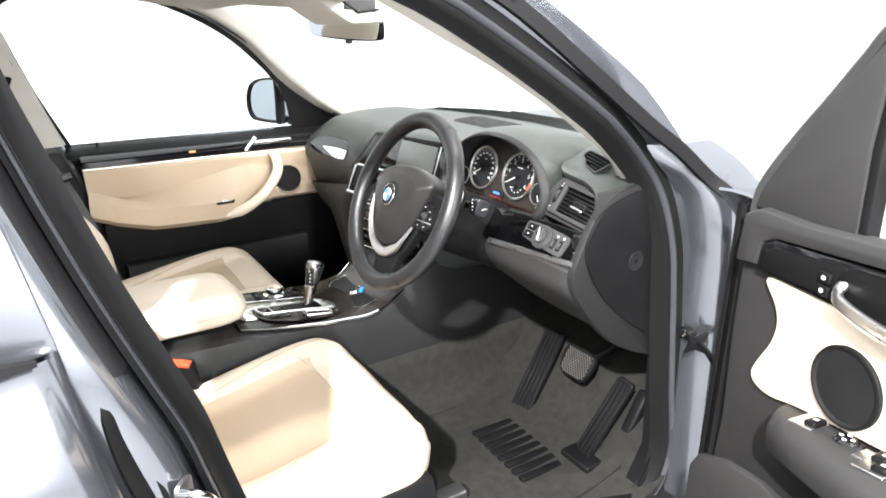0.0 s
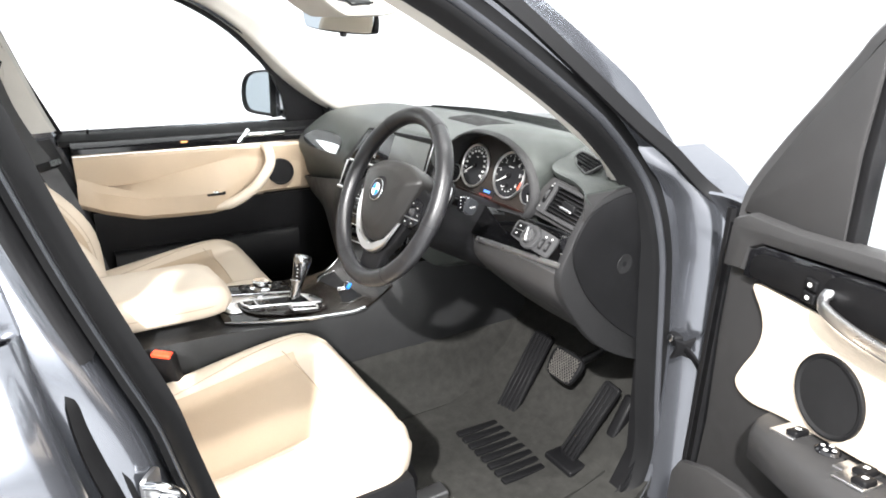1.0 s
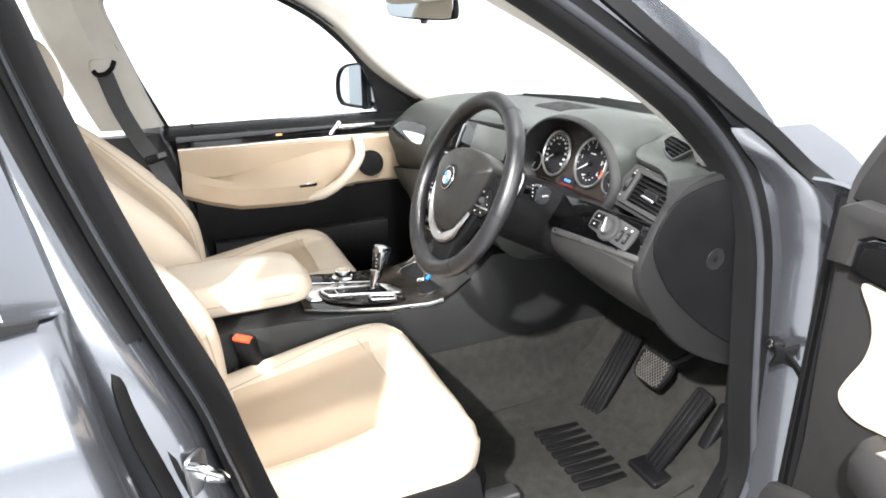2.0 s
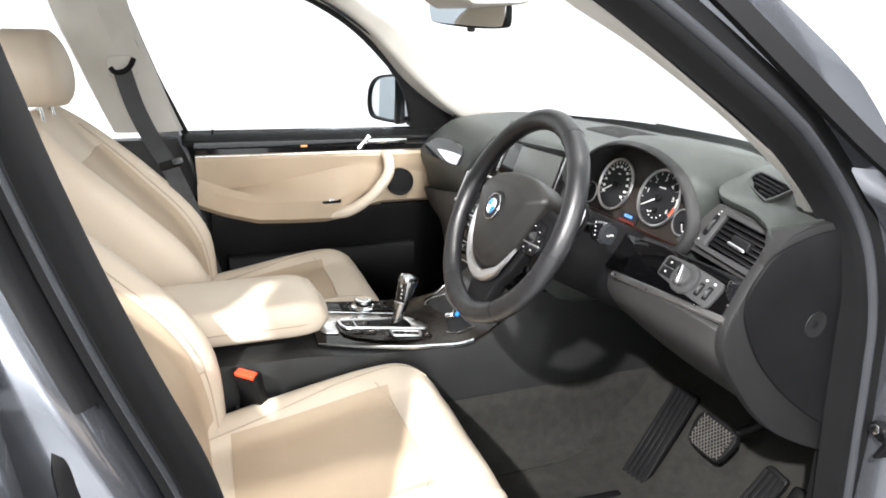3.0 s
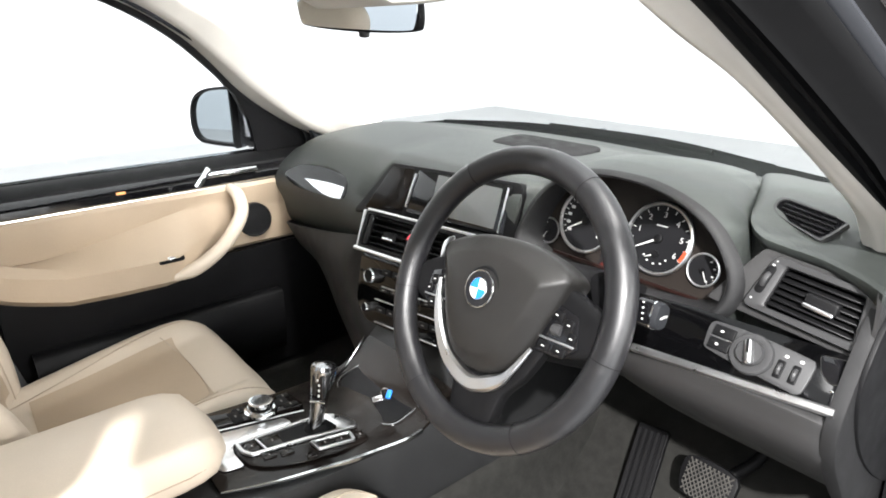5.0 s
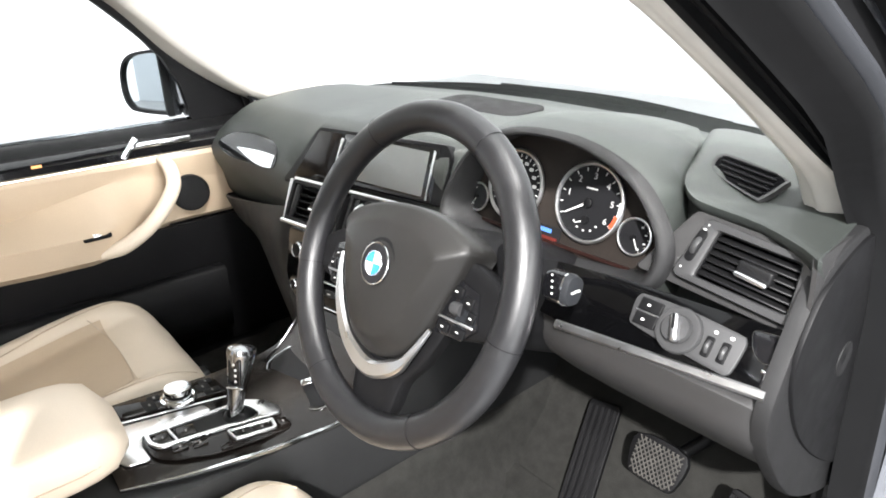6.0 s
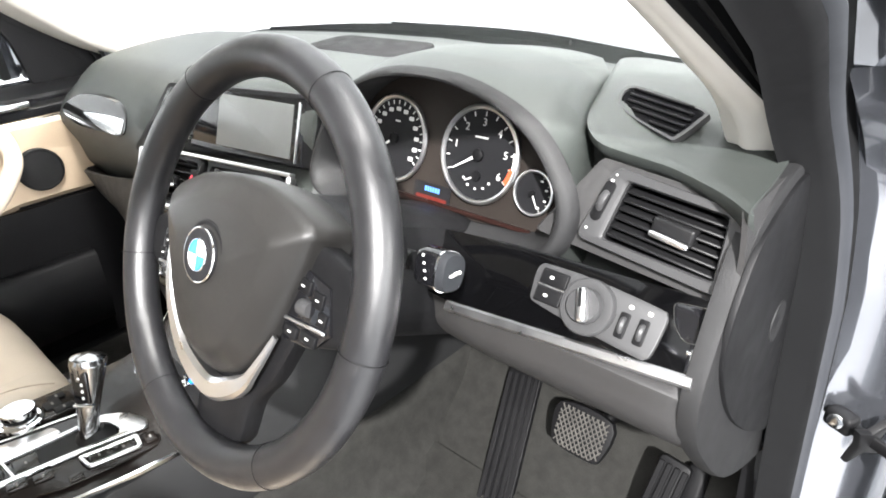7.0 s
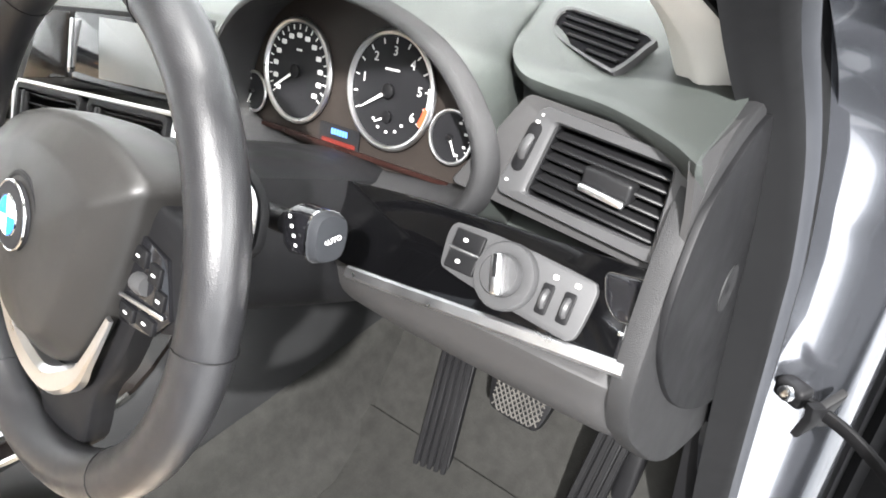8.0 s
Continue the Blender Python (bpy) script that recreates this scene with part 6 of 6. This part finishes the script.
# ---- inner mirror and sun visor ----
mir = thing("inner_mirror", "black framed rear-view mirror under the windscreen's head", "mirror", (0.0, 0.1, 1.37))
mm = frm((-0.018, 0.108, 1.383), (0.35, -0.93, -0.08), spin=-3)
shape = smooth2([(-0.122, 0.022), (-0.10, 0.034), (0.0, 0.038), (0.10, 0.034), (0.122, 0.022), (0.118, -0.024), (0.098, -0.034), (0.0, -0.036), (-0.098, -0.034), (-0.118, -0.024)], 4)
part("housing", domed(shape, 0.004, mm @ pose(0, 0, -0.012) @ pose(0, 0, 0, 180), 0.020, 0.010), M_PLASTIC, mir, "black housing")
part("glass", slab([(x * 0.965, y * 0.90) for x, y in shape], 0.002, mm), M_MIRROR, mir, "mirror glass")
part("dimmer", rbox(0.016, 0.012, 0.014, 0.004, mm @ pose(0.01, -0.040, -0.008)), M_PLASTIC_GREY, mir, "small grey knob")
part("foot", tube(cr([(-0.010, 0.118, 1.385), (-0.005, 0.125, 1.41), (0.0, 0.12, 1.45), (0.0, 0.09, 1.475)], 5), 0.013), M_BEIGE, mir, "beige mirror foot")
ohc = thing("overhead_console", "beige overhead console with a reading lamp lens", "overhead console", (0.05, -0.05, 1.45))
side_view = smooth2([(-0.06, 1.455), (-0.012, 1.415), (0.040, 1.384), (0.060, 1.381), (0.117, 1.384), (0.160, 1.389), (0.174, 1.402), (0.168, 1.430), (0.10, 1.475), (0.0, 1.485)], 3)
part("cover", loft([[Vector((x, 0.06 + (y - 0.06) * k, 1.43 + (z - 1.43) * k)) for y, z in side_view] for x, k in ((-0.04, 0.9), (-0.03, 0.98), (0.0, 1.0), (0.155, 1.0), (0.166, 0.98), (0.172, 0.92))]), M_BEIGE, ohc, "beige cover", sharp=50)
part("lens", slab([(-0.036, -0.012), (0.036, -0.018), (0.040, 0.016), (-0.030, 0.026)], 0.004, frm((0.1715, 0.065, 1.424), (1, 0, 0)), 0.001), M_PLASTIC_GREY, ohc, "grey lens")
part("lens_edge", tube([(0.174, 0.020, 1.432), (0.1745, 0.060, 1.405), (0.174, 0.110, 1.412)], 0.0025, 8), M_PLASTIC, ohc, "dark lens edge")
for side in (1, -1):
    vs = thing("sun_visor", "folded light grey sun visor under the roof", "sun visor", (side * 0.36, -0.08, 1.45), "sun visors")
    part("panel", rbox(0.36, 0.16, 0.02, 0.009, pose(side * 0.37, -0.11, 1.455, -12, side * 2, side * -14)), M_LINER, vs, "light grey panel")


# ---- far front door, shut ----
ld = thing("far_door", "shut front door with cream leather panel and black gloss trim", "car door", (-0.78, -0.1, 0.4))


def card(rowspec, thick=0.012, y0=-0.47, y1=0.40, n=14):
    """A door-card band: rows of (x, z) or functions of y, swept along the door."""
    rows = []
    for i in range(n + 1):
        y = lerp(y0, y1, i / n)
        rows.append([Vector((x(y) if callable(x) else x, y, z(y) if callable(z) else z)) for x, z in rowspec])
    return sheet(rows, thick)


part("window_sill", card([(-0.80, 1.015), (-0.775, 1.030), (-0.745, 1.026), (-0.722, 1.012), (-0.718, 0.998)], y0=-0.50, y1=0.36), M_PLASTIC, ld, "black window sill")
part("gloss_trim", card([(-0.716, 1.006), (-0.700, 1.000), (-0.690, 0.990), (-0.690, 0.975), (-0.70, 0.968)], y0=-0.47, y1=0.30), M_GLOSS, ld, "black gloss trim band")
path = [Vector((-0.692, y, 0.969)) for y in (-0.47, -0.2, 0.1, 0.29)]
part("trim_line", tube(path, 0.0022, 8), M_CHROME, ld, "thin chrome line")


def arm_x(y):
    return pw([(-0.47, -0.675), (-0.36, -0.650), (-0.2, -0.634), (-0.06, -0.634), (-0.02, -0.652), (0.02, -0.69), (0.06, -0.70), (0.4, -0.70)], y)


def arm_z(y):
    return pw([(-0.47, 0.870), (-0.40, 0.845), (-0.30, 0.820), (-0.1, 0.815), (0.02, 0.83), (0.10, 0.845), (0.4, 0.845)], y)


def crease_z(y):
    """Where the door's upright panel meets the sloping top of its armrest."""
    return pw([(-0.47, 0.880), (-0.40, 0.858), (-0.36, 0.858), (-0.25, 0.875), (-0.1, 0.907), (0.04, 0.935), (0.10, 0.92), (0.34, 0.88)], y)


# the darker leather puts the shade on this panel into its colour
part("upper_panel", card([(-0.705, 0.968), (-0.698, 0.955), (-0.701, lambda y: crease_z(y) + 0.016), (-0.705, crease_z), (lambda y: lerp(-0.705, arm_x(y), 0.12), lambda y: lerp(crease_z(y), arm_z(y) + 0.02, 0.15)), (lambda y: lerp(-0.705, arm_x(y), 0.85), lambda y: arm_z(y) + 0.022), (arm_x, lambda y: arm_z(y) + 0.01), (arm_x, lambda y: arm_z(y) - 0.035), (lambda y: arm_x(y) - 0.02, lambda y: arm_z(y) - 0.05)], y0=-0.47, y1=0.34, n=24), M_LEATHER_IN, ld, "cream leather upper panel and armrest", sharp=28)
path = cr([(-0.690, 0.106, 0.962), (-0.645, 0.110, 0.948), (-0.622, 0.103, 0.905), (-0.615, 0.055, 0.846), (-0.618, 0.0, 0.806), (-0.625, -0.05, 0.785), (-0.640, -0.11, 0.775)], 5)
n = len(path)
part("pull_handle", sweep(path, smooth2([(-0.017, 0), (-0.012, 0.012), (0, 0.016), (0.012, 0.012), (0.017, 0), (0.012, -0.012), (0, -0.016), (-0.012, -0.012)], 2), up=(1, 0, 0), scale=[pw([(0, 0.7), (0.15, 1), (0.8, 1.05), (1, 0.4)], i / (n - 1)) for i in range(n)]), M_LEATHER, ld, "cream leather pull handle", sharp=70)
m = frm((-0.628, -0.080, 0.8235), (0.50, 0, 0.86), up=(0, 0, 1))
sp = part("window_switch", slab(rrect(0.060, 0.018, 0.006), 0.005, m @ pose(0, 0, 0.003), 0.001), M_PLASTIC, ld, "black window switch")
part("rocker", rbox(0.018, 0.010, 0.005, 0.0018, m @ pose(0, 0, 0.009)), M_CHROME, sp, "chrome rocker")
m = frm((-0.682, 0.160, 0.866), (1, 0, 0.05))
part("speaker", turned([(0.046, -0.008), (0.046, 0.004), (0.042, 0.006), (0.040, 0.004), (0.001, 0.006)], m, 36), M_SPEAKER, ld, "round black speaker")
part("lower_panel", card([(-0.69, 0.79), (-0.688, 0.74), (-0.695, 0.66), (-0.70, 0.52), (-0.71, 0.42)], y0=-0.44, y1=0.46), M_PLASTIC, ld, "black lower panel")
part("front_panel", card([(-0.716, 0.83), (-0.716, 0.79), (-0.72, 0.7)], y0=0.1, y1=0.46), M_PLASTIC, ld)
part("map_pocket", card([(-0.685, 0.66), (-0.655, 0.665), (-0.640, 0.655), (-0.645, 0.55), (-0.66, 0.48), (-0.70, 0.46)], y0=-0.40, y1=0.20), M_PLASTIC, ld, "black map pocket", sharp=60)
m = frm((-0.690, 0.03, 1.000), (1, 0, 0.15))
dh = part("door_handle", rbox(0.14, 0.014, 0.010, 0.004, m @ pose(0.085, 0.002, 0.002)), M_CHROME, ld, "chrome door handle")
part("handle_fork", sweep([m @ Vector(q) for q in ((0.030, 0.018, 0.004), (0.012, 0.0, 0.010), (-0.006, -0.022, 0.004))], rrect(0.016, 0.006, 0.002, 2), up=m.to_3x3() @ Vector((0, 0, 1))), M_CHROME, dh, "slanting chrome end")
part("lock_light", rbox(0.020, 0.006, 0.003, 0.001, frm((-0.689, -0.150, 0.993), (1, 0, 0.15))), lit("amber_lamp", (1.0, 0.45, 0.15), 1.2), ld, "small lit amber lock light")
part("lock_pin", turned([(0.004, 0), (0.004, 0.012), (0.0025, 0.014), (0.0005, 0.0145)], pose(-0.752, -0.415, 1.028), 12), M_PLASTIC, ld, "black lock pin")
# window frame, sail and outer mirror
frame_y = [(-0.49, 1.03), (-0.555, 1.20), (-0.60, 1.34), (-0.615, 1.40), (-0.56, 1.455), (-0.40, 1.475), (-0.22, 1.455), (-0.08, 1.402), (0.03, 1.335), (0.13, 1.245), (0.175, 1.195), (0.30, 1.10), (0.36, 1.045)]
path = cr([(-side_x(z) + 0.012, y, z) for y, z in frame_y], 5)
part("window_frame", sweep(path, [(-0.012, -0.010), (-0.012, 0.006), (0.002, 0.008), (0.007, 0.006), (0.007, -0.010)], up=(1, 0, 0)), M_RUBBER, ld, "black window frame")
sail = [(0.135, 1.250), (0.165, 1.225), (0.20, 1.195), (0.31, 1.108), (0.42, 1.040), (0.42, 1.015), (0.225, 1.025), (0.205, 1.12), (0.17, 1.19)]
part("sail", loft([[Vector((-side_x(z) - 0.004 + d, y, z)) for y, z in sail] for d in (0.0, 0.022)]), M_PLASTIC, ld, "black mirror triangle", sharp=30)
rows = [[Vector((-side_x(z) - 0.012, lerp(y0, y1, i / 8), z)) for i in range(9)] for z, y0, y1 in ((1.02, -0.50, 0.22), (1.12, -0.53, 0.20), (1.22, -0.565, 0.165), (1.30, -0.59, 0.07), (1.36, -0.60, 0.0), (1.42, -0.60, -0.12), (1.46, -0.55, -0.26))]
pane = part("window", sheet(rows, 0.004), M_GLASS, ld, "clear window pane")
pane.visible_shadow = False
rows = [[Vector((-x, lerp(-0.57, 0.60, i / 6), z)) for i in range(7)] for z, x in ((0.25, 0.885), (0.5, 0.91), (0.75, 0.915), (0.9, 0.905), (1.0, 0.875), (1.03, 0.82))]
part("outer_skin", sheet(rows, 0.006), M_PAINT, ld, "grey painted outer skin", sharp=60)
MR = frm((-0.905, 0.165, 1.108), (0.30, -0.95, 0.02), spin=0)
mshape = smooth2([(-0.083, -0.01), (-0.078, 0.030), (-0.055, 0.064), (-0.015, 0.084), (0.04, 0.093), (0.095, 0.096), (0.104, 0.085), (0.104, -0.055), (0.095, -0.066), (-0.03, -0.066), (-0.065, -0.054), (-0.079, -0.034)], 4)
om = part("outer_mirror", framed(mshape, [(x * 0.90 + 0.002, y * 0.88 + 0.003) for x, y in mshape], 0.02, MR, lip=0.004), M_RUBBER, ld, "outer mirror with a black rim")
part("cap", domed([(x * 0.99, y * 0.99) for x, y in mshape], 0.03, MR @ pose(0, 0, -0.001) @ pose(0, 0, 0, 0, 180, 0) @ Matrix.Diagonal((-1, 1, 1, 1)), 0.05, 0.0), M_PAINT, om, "grey painted mirror cap")
part("mirror_glass", slab([(x * 0.905 + 0.002, y * 0.885 + 0.003) for x, y in mshape], 0.003, MR @ pose(0, 0, 0.009)), M_MIRROR, om, "mirror glass")
part("mirror_arm", rbox(0.08, 0.05, 0.03, 0.010, Matrix.Translation((-0.815, 0.255, 1.05)) @ pose(0, 0, 0, 0, -12, 8)), M_RUBBER, om, "black mirror arm")

# ---- near front door, open ----
rd = thing("near_door", "open driver's door with cream panel, round speaker and window switches", "car door", (0.86, 0.40, 0.4))
DM = Matrix(((0.93, 0.0, -0.365, 0.832), (-0.365, 0.0, -0.93, 0.328), (0.0, 1.0, 0.0, 0.0), (0, 0, 0, 1)))  # x along the door from its hinge, y up, z towards the cabin


def D(outline, depth, base=0.0, bevel=0.002, smooth=0):
    return slab(smooth2(outline, smooth) if smooth else outline, depth, DM @ pose(0, 0, base), bevel)


part("card", D([(0.15, 0.40), (0.168, 0.80), (0.158, 0.95), (0.157, 1.06), (0.165, 1.135), (1.02, 1.16), (1.05, 0.9), (0.98, 0.40)], 0.03, -0.035, 0.006), M_DASH, rd, "black grained door card")
part("cream_panel", D([(0.223, 1.055), (0.246, 1.024), (0.255, 1.000), (0.250, 0.970), (0.232, 0.934), (0.224, 0.910), (0.236, 0.897), (0.268, 0.896), (0.316, 0.910), (0.40, 0.928), (0.60, 0.965), (0.98, 1.01), (1.0, 1.08), (0.60, 1.080), (0.42, 1.068), (0.30, 1.063)], 0.012, -0.008, 0.003, 4), M_LEATHER, rd, "cream leather panel")
part("gloss_trim", D([(0.203, 1.060), (0.206, 1.098), (0.232, 1.112), (0.40, 1.130), (1.0, 1.15), (1.0, 1.082), (0.42, 1.070), (0.30, 1.065)], 0.012, -0.004, 0.003), M_GLOSS, rd, "black gloss trim")
part("top_roll", D([(0.160, 1.058), (0.166, 1.132), (0.196, 1.146), (0.28, 1.148), (0.40, 1.160), (1.03, 1.195), (1.03, 1.16), (0.409, 1.133), (0.292, 1.119), (0.233, 1.112), (0.211, 1.100), (0.203, 1.066)], 0.030, -0.016, 0.012), M_DASH, rd, "black upper roll")
m = DM @ pose(0.381, 0.981, 0.002)
s = part("speaker", turned([(0.049, -0.004), (0.049, 0.006), (0.046, 0.008), (0.043, 0.005), (0.001, 0.007)], m, 40), M_SPEAKER, rd, "round dark speaker")
part("speaker_ring", torus(0.0475, 0.0022, m @ pose(0, 0, 0.006), n=40, k=8), M_RUBBER, s, "dark ring")
part("lock_plate", D(rpoly([(0.217, 1.066), (0.217, 1.091), (0.234, 1.102), (0.352, 1.120), (0.352, 1.078), (0.275, 1.069)], 0.008), 0.005, 0.006, 0.002), M_PLASTIC, rd, "dark recess plate")
for dy in (1.082, 1.098):
    b = part("lock_button", rbox(0.018, 0.013, 0.006, 0.002, DM @ pose(0.328, dy, 0.013)), M_PLASTIC, rd, "black lock button")
    part("mark", slab(rrect(0.006, 0.005, 0.0015, 1), 0.0006, DM @ pose(0.328, dy, 0.016)), M_WHITE, b)
path = [DM @ Vector(q) for q in cr([(0.352, 1.100, 0.010), (0.356, 1.090, 0.020), (0.372, 1.084, 0.027), (0.43, 1.078, 0.030), (0.52, 1.074, 0.022)], 5)]
part("door_handle", sweep(path, rrect(0.016, 0.007, 0.003, 2), up=DM.to_3x3() @ Vector((0, 0, 1))), M_SATIN, rd, "satin door handle")
part("handle_cup", D(rpoly([(0.345, 1.078), (0.345, 1.112), (0.362, 1.122), (0.50, 1.132), (0.50, 1.078)], 0.008), 0.004, 0.0085, 0.001), M_PLASTIC, rd, "dark handle recess")
# armrest with the window switches
ARM_TOP = [(0.29, 0.900), (0.32, 0.907), (0.377, 0.919), (0.466, 0.933), (1.0, 0.99)]
rings = []
for u, w in ((0.303, 0.25), (0.312, 0.5), (0.33, 0.72), (0.40, 0.9), (0.60, 1.1), (0.9, 1.0), (0.96, 0.5)):
    zt = pw(ARM_TOP, u)
    rings.append([DM @ Vector((u, zt + b, c)) for b, c in ((0.0, -0.01), (0.004, 0.03 * w), (0.001, 0.062 * w), (-0.012, 0.075 * w), (-0.045, 0.070 * w), (-0.07, 0.03 * w), (-0.075, -0.01))])
ar = part("switch_armrest", loft(rings), M_DASH, rd, "black switch armrest", sharp=55)
# two wedge-shaped rockers, the mirror joystick and the child lock
for u, c, w, d in ((0.362, 0.018, 0.022, 0.030), (0.452, 0.012, 0.024, 0.030), (0.468, 0.030, 0.024, 0.026)):
    zt = pw(ARM_TOP, u)
    cup = part("switch_well", rbox(w + 0.010, 0.003, d + 0.008, 0.001, DM @ pose(u - 0.006, zt + 0.0015, c, 0, 12, 8)), M_SATIN, ar, "satin well of a window switch")
    b = part("switch", rbox(w * 0.7, 0.009, d * 0.8, 0.003, DM @ pose(u + 0.002, zt + 0.006, c, 0, 12, 14)), M_PLASTIC, ar, "black window switch")
    part("mark", rbox(0.006, 0.0015, 0.005, 0.0006, DM @ pose(u + 0.002, zt + 0.0108, c, 0, 12, 14), n=1), M_WHITE, b)
joy = DM @ pose(0.408, pw(ARM_TOP, 0.408) + 0.001, 0.016, -90)
js = part("mirror_joystick", turned([(0.0135, 0.0), (0.0135, 0.004), (0.0105, 0.007), (0.001, 0.0078)], joy, 24), M_GLOSS, ar, "round black mirror joystick")
for k in range(4):
    part("mark", slab(circle(0.0026, 10), 0.0005, joy @ pose(0.0062 * math.cos(radians(90 * k + 20)), 0.0062 * math.sin(radians(90 * k + 20)), 0.0070)), M_WHITE, js)
part("child_lock", rbox(0.016, 0.005, 0.013, 0.002, DM @ pose(0.431, pw(ARM_TOP, 0.431) + 0.002, 0.003, 0, 12, 8)), M_PLASTIC, ar, "small black child lock switch")
part("pocket", D([(0.20, 0.42), (0.20, 0.74), (0.215, 0.77), (0.27, 0.80), (0.34, 0.82), (0.95, 0.84), (0.95, 0.42)], 0.012, 0.05, 0.004), M_DASH, rd, "black pocket wall")
# window triangle, frame, glass and outer skin
part("triangle", D([(0.163, 1.138), (0.172, 1.165), (0.190, 1.195), (0.228, 1.248), (0.268, 1.298), (0.302, 1.340), (0.333, 1.378), (0.331, 1.25), (0.337, 1.152)], 0.02, -0.025, 0.004), M_DASH, rd, "black mirror triangle")
path = [DM @ Vector(q) for q in cr([(0.158, 1.130, -0.02), (0.163, 1.160, -0.02), (0.180, 1.192, -0.02), (0.218, 1.246, -0.02), (0.259, 1.297, -0.02), (0.295, 1.344, -0.02), (0.333, 1.388, -0.02), (0.45, 1.475, -0.03), (0.62, 1.52, -0.04), (0.85, 1.50, -0.04), (1.03, 1.44, -0.035), (1.03, 1.15, -0.02)], 5)]
part("window_frame", sweep(path, [(-0.008, -0.02), (-0.008, 0.010), (-0.002, 0.015), (0.008, 0.012), (0.010, -0.02)], up=DM.to_3x3() @ Vector((0, 0, 1))), M_PLASTIC_GREY, rd, "grey window frame")
part("glass_channel", sweep([DM @ Vector(q) for q in ((0.343, 1.13, -0.018), (0.337, 1.25, -0.018), (0.338, 1.355, -0.02))], rrect(0.014, 0.02, 0.003, 2), up=DM.to_3x3() @ Vector((0, 0, 1))), M_RUBBER, rd, "black glass channel")
pane = part("window", D([(0.345, 1.12), (0.340, 1.355), (0.45, 1.445), (0.62, 1.515), (0.85, 1.495), (1.02, 1.435), (1.02, 1.12)], 0.004, -0.030, 0), M_GLASS, rd, "clear window pane")
pane.visible_shadow = False
om = part("outer_mirror", rbox(0.20, 0.135, 0.085, 0.032, DM @ pose(0.575, 1.262, -0.155, 0, -12, 0)), M_PLASTIC, rd, "dark outer mirror housing")
part("mirror_arm", rbox(0.26, 0.035, 0.05, 0.012, DM @ pose(0.44, 1.205, -0.10, 0, -12, 0)), M_PAINT, om, "grey painted mirror arm")
rows = []
for u in (0.06, 0.075, 0.10, 0.4, 0.8, 1.06, 1.09):
    e = 0.02 if u in (0.06, 1.09) else (0.006 if u in (0.075,) else 0.0)
    rows.append([DM @ Vector((u, z, c + e)) for z, c in ((0.26, -0.145), (0.50, -0.172), (0.75, -0.178), (0.90, -0.168), (1.0, -0.14), (1.08, -0.09), (1.14, -0.04))])
part("outer_skin", sheet(rows, 0.006), M_PAINT, rd, "grey painted outer skin", sharp=60)
part("hinge_edge", loft([[DM @ Vector((u, z, c)) for u, c in ((0.07, -0.165), (0.075, -0.05), (0.12, -0.03), (0.13, -0.04), (0.10, -0.165))] for z in (0.30, 0.6, 1.0, 1.10)]), M_PLASTIC, rd, "black front edge of the door", sharp=40)
part("edge_seal", tube([DM @ Vector((0.085, z, -0.05)) for z in (0.32, 0.6, 0.9, 1.12)], 0.010, 8, up=(1, 0.2, 0)), M_RUBBER, rd, "black edge seal")
# check strap between post and door
ck = thing("door_check", "black door check strap between hinge post and door", "door check", (0.80, 0.45, 0.80))
part("bracket", rbox(0.030, 0.020, 0.022, 0.005, Matrix.Translation((0.794, 0.448, 0.806)) @ pose(0, 0, 0, 0, 0, -25)), M_RUBBER, ck, "black bracket")
part("bolt", turned([(0.008, 0.0), (0.008, 0.004), (0.006, 0.005), (0.001, 0.005)], frm((0.790, 0.440, 0.808), (-0.1, -0.95, 0.3)), 12), M_DARKMETAL, ck, "steel bolt head")
part("strap", sweep(cr([(0.797, 0.448, 0.803), (0.85, 0.432, 0.795), (0.905, 0.395, 0.780), (0.955, 0.350, 0.765)], 5), rrect(0.007, 0.014, 0.003, 2)), M_PLASTIC, ck, "black strap")
star = [(0.0, 0.014), (0.022, 0.024), (0.015, 0.0), (0.022, -0.024), (0.0, -0.014), (-0.020, -0.022), (-0.013, 0.0), (-0.020, 0.022)]
part("gaiter", slab(star, 0.008, frm((0.816, 0.440, 0.799), (0.85, -0.5, -0.1)), 0.003), M_RUBBER, ck, "pointed black rubber gaiter")
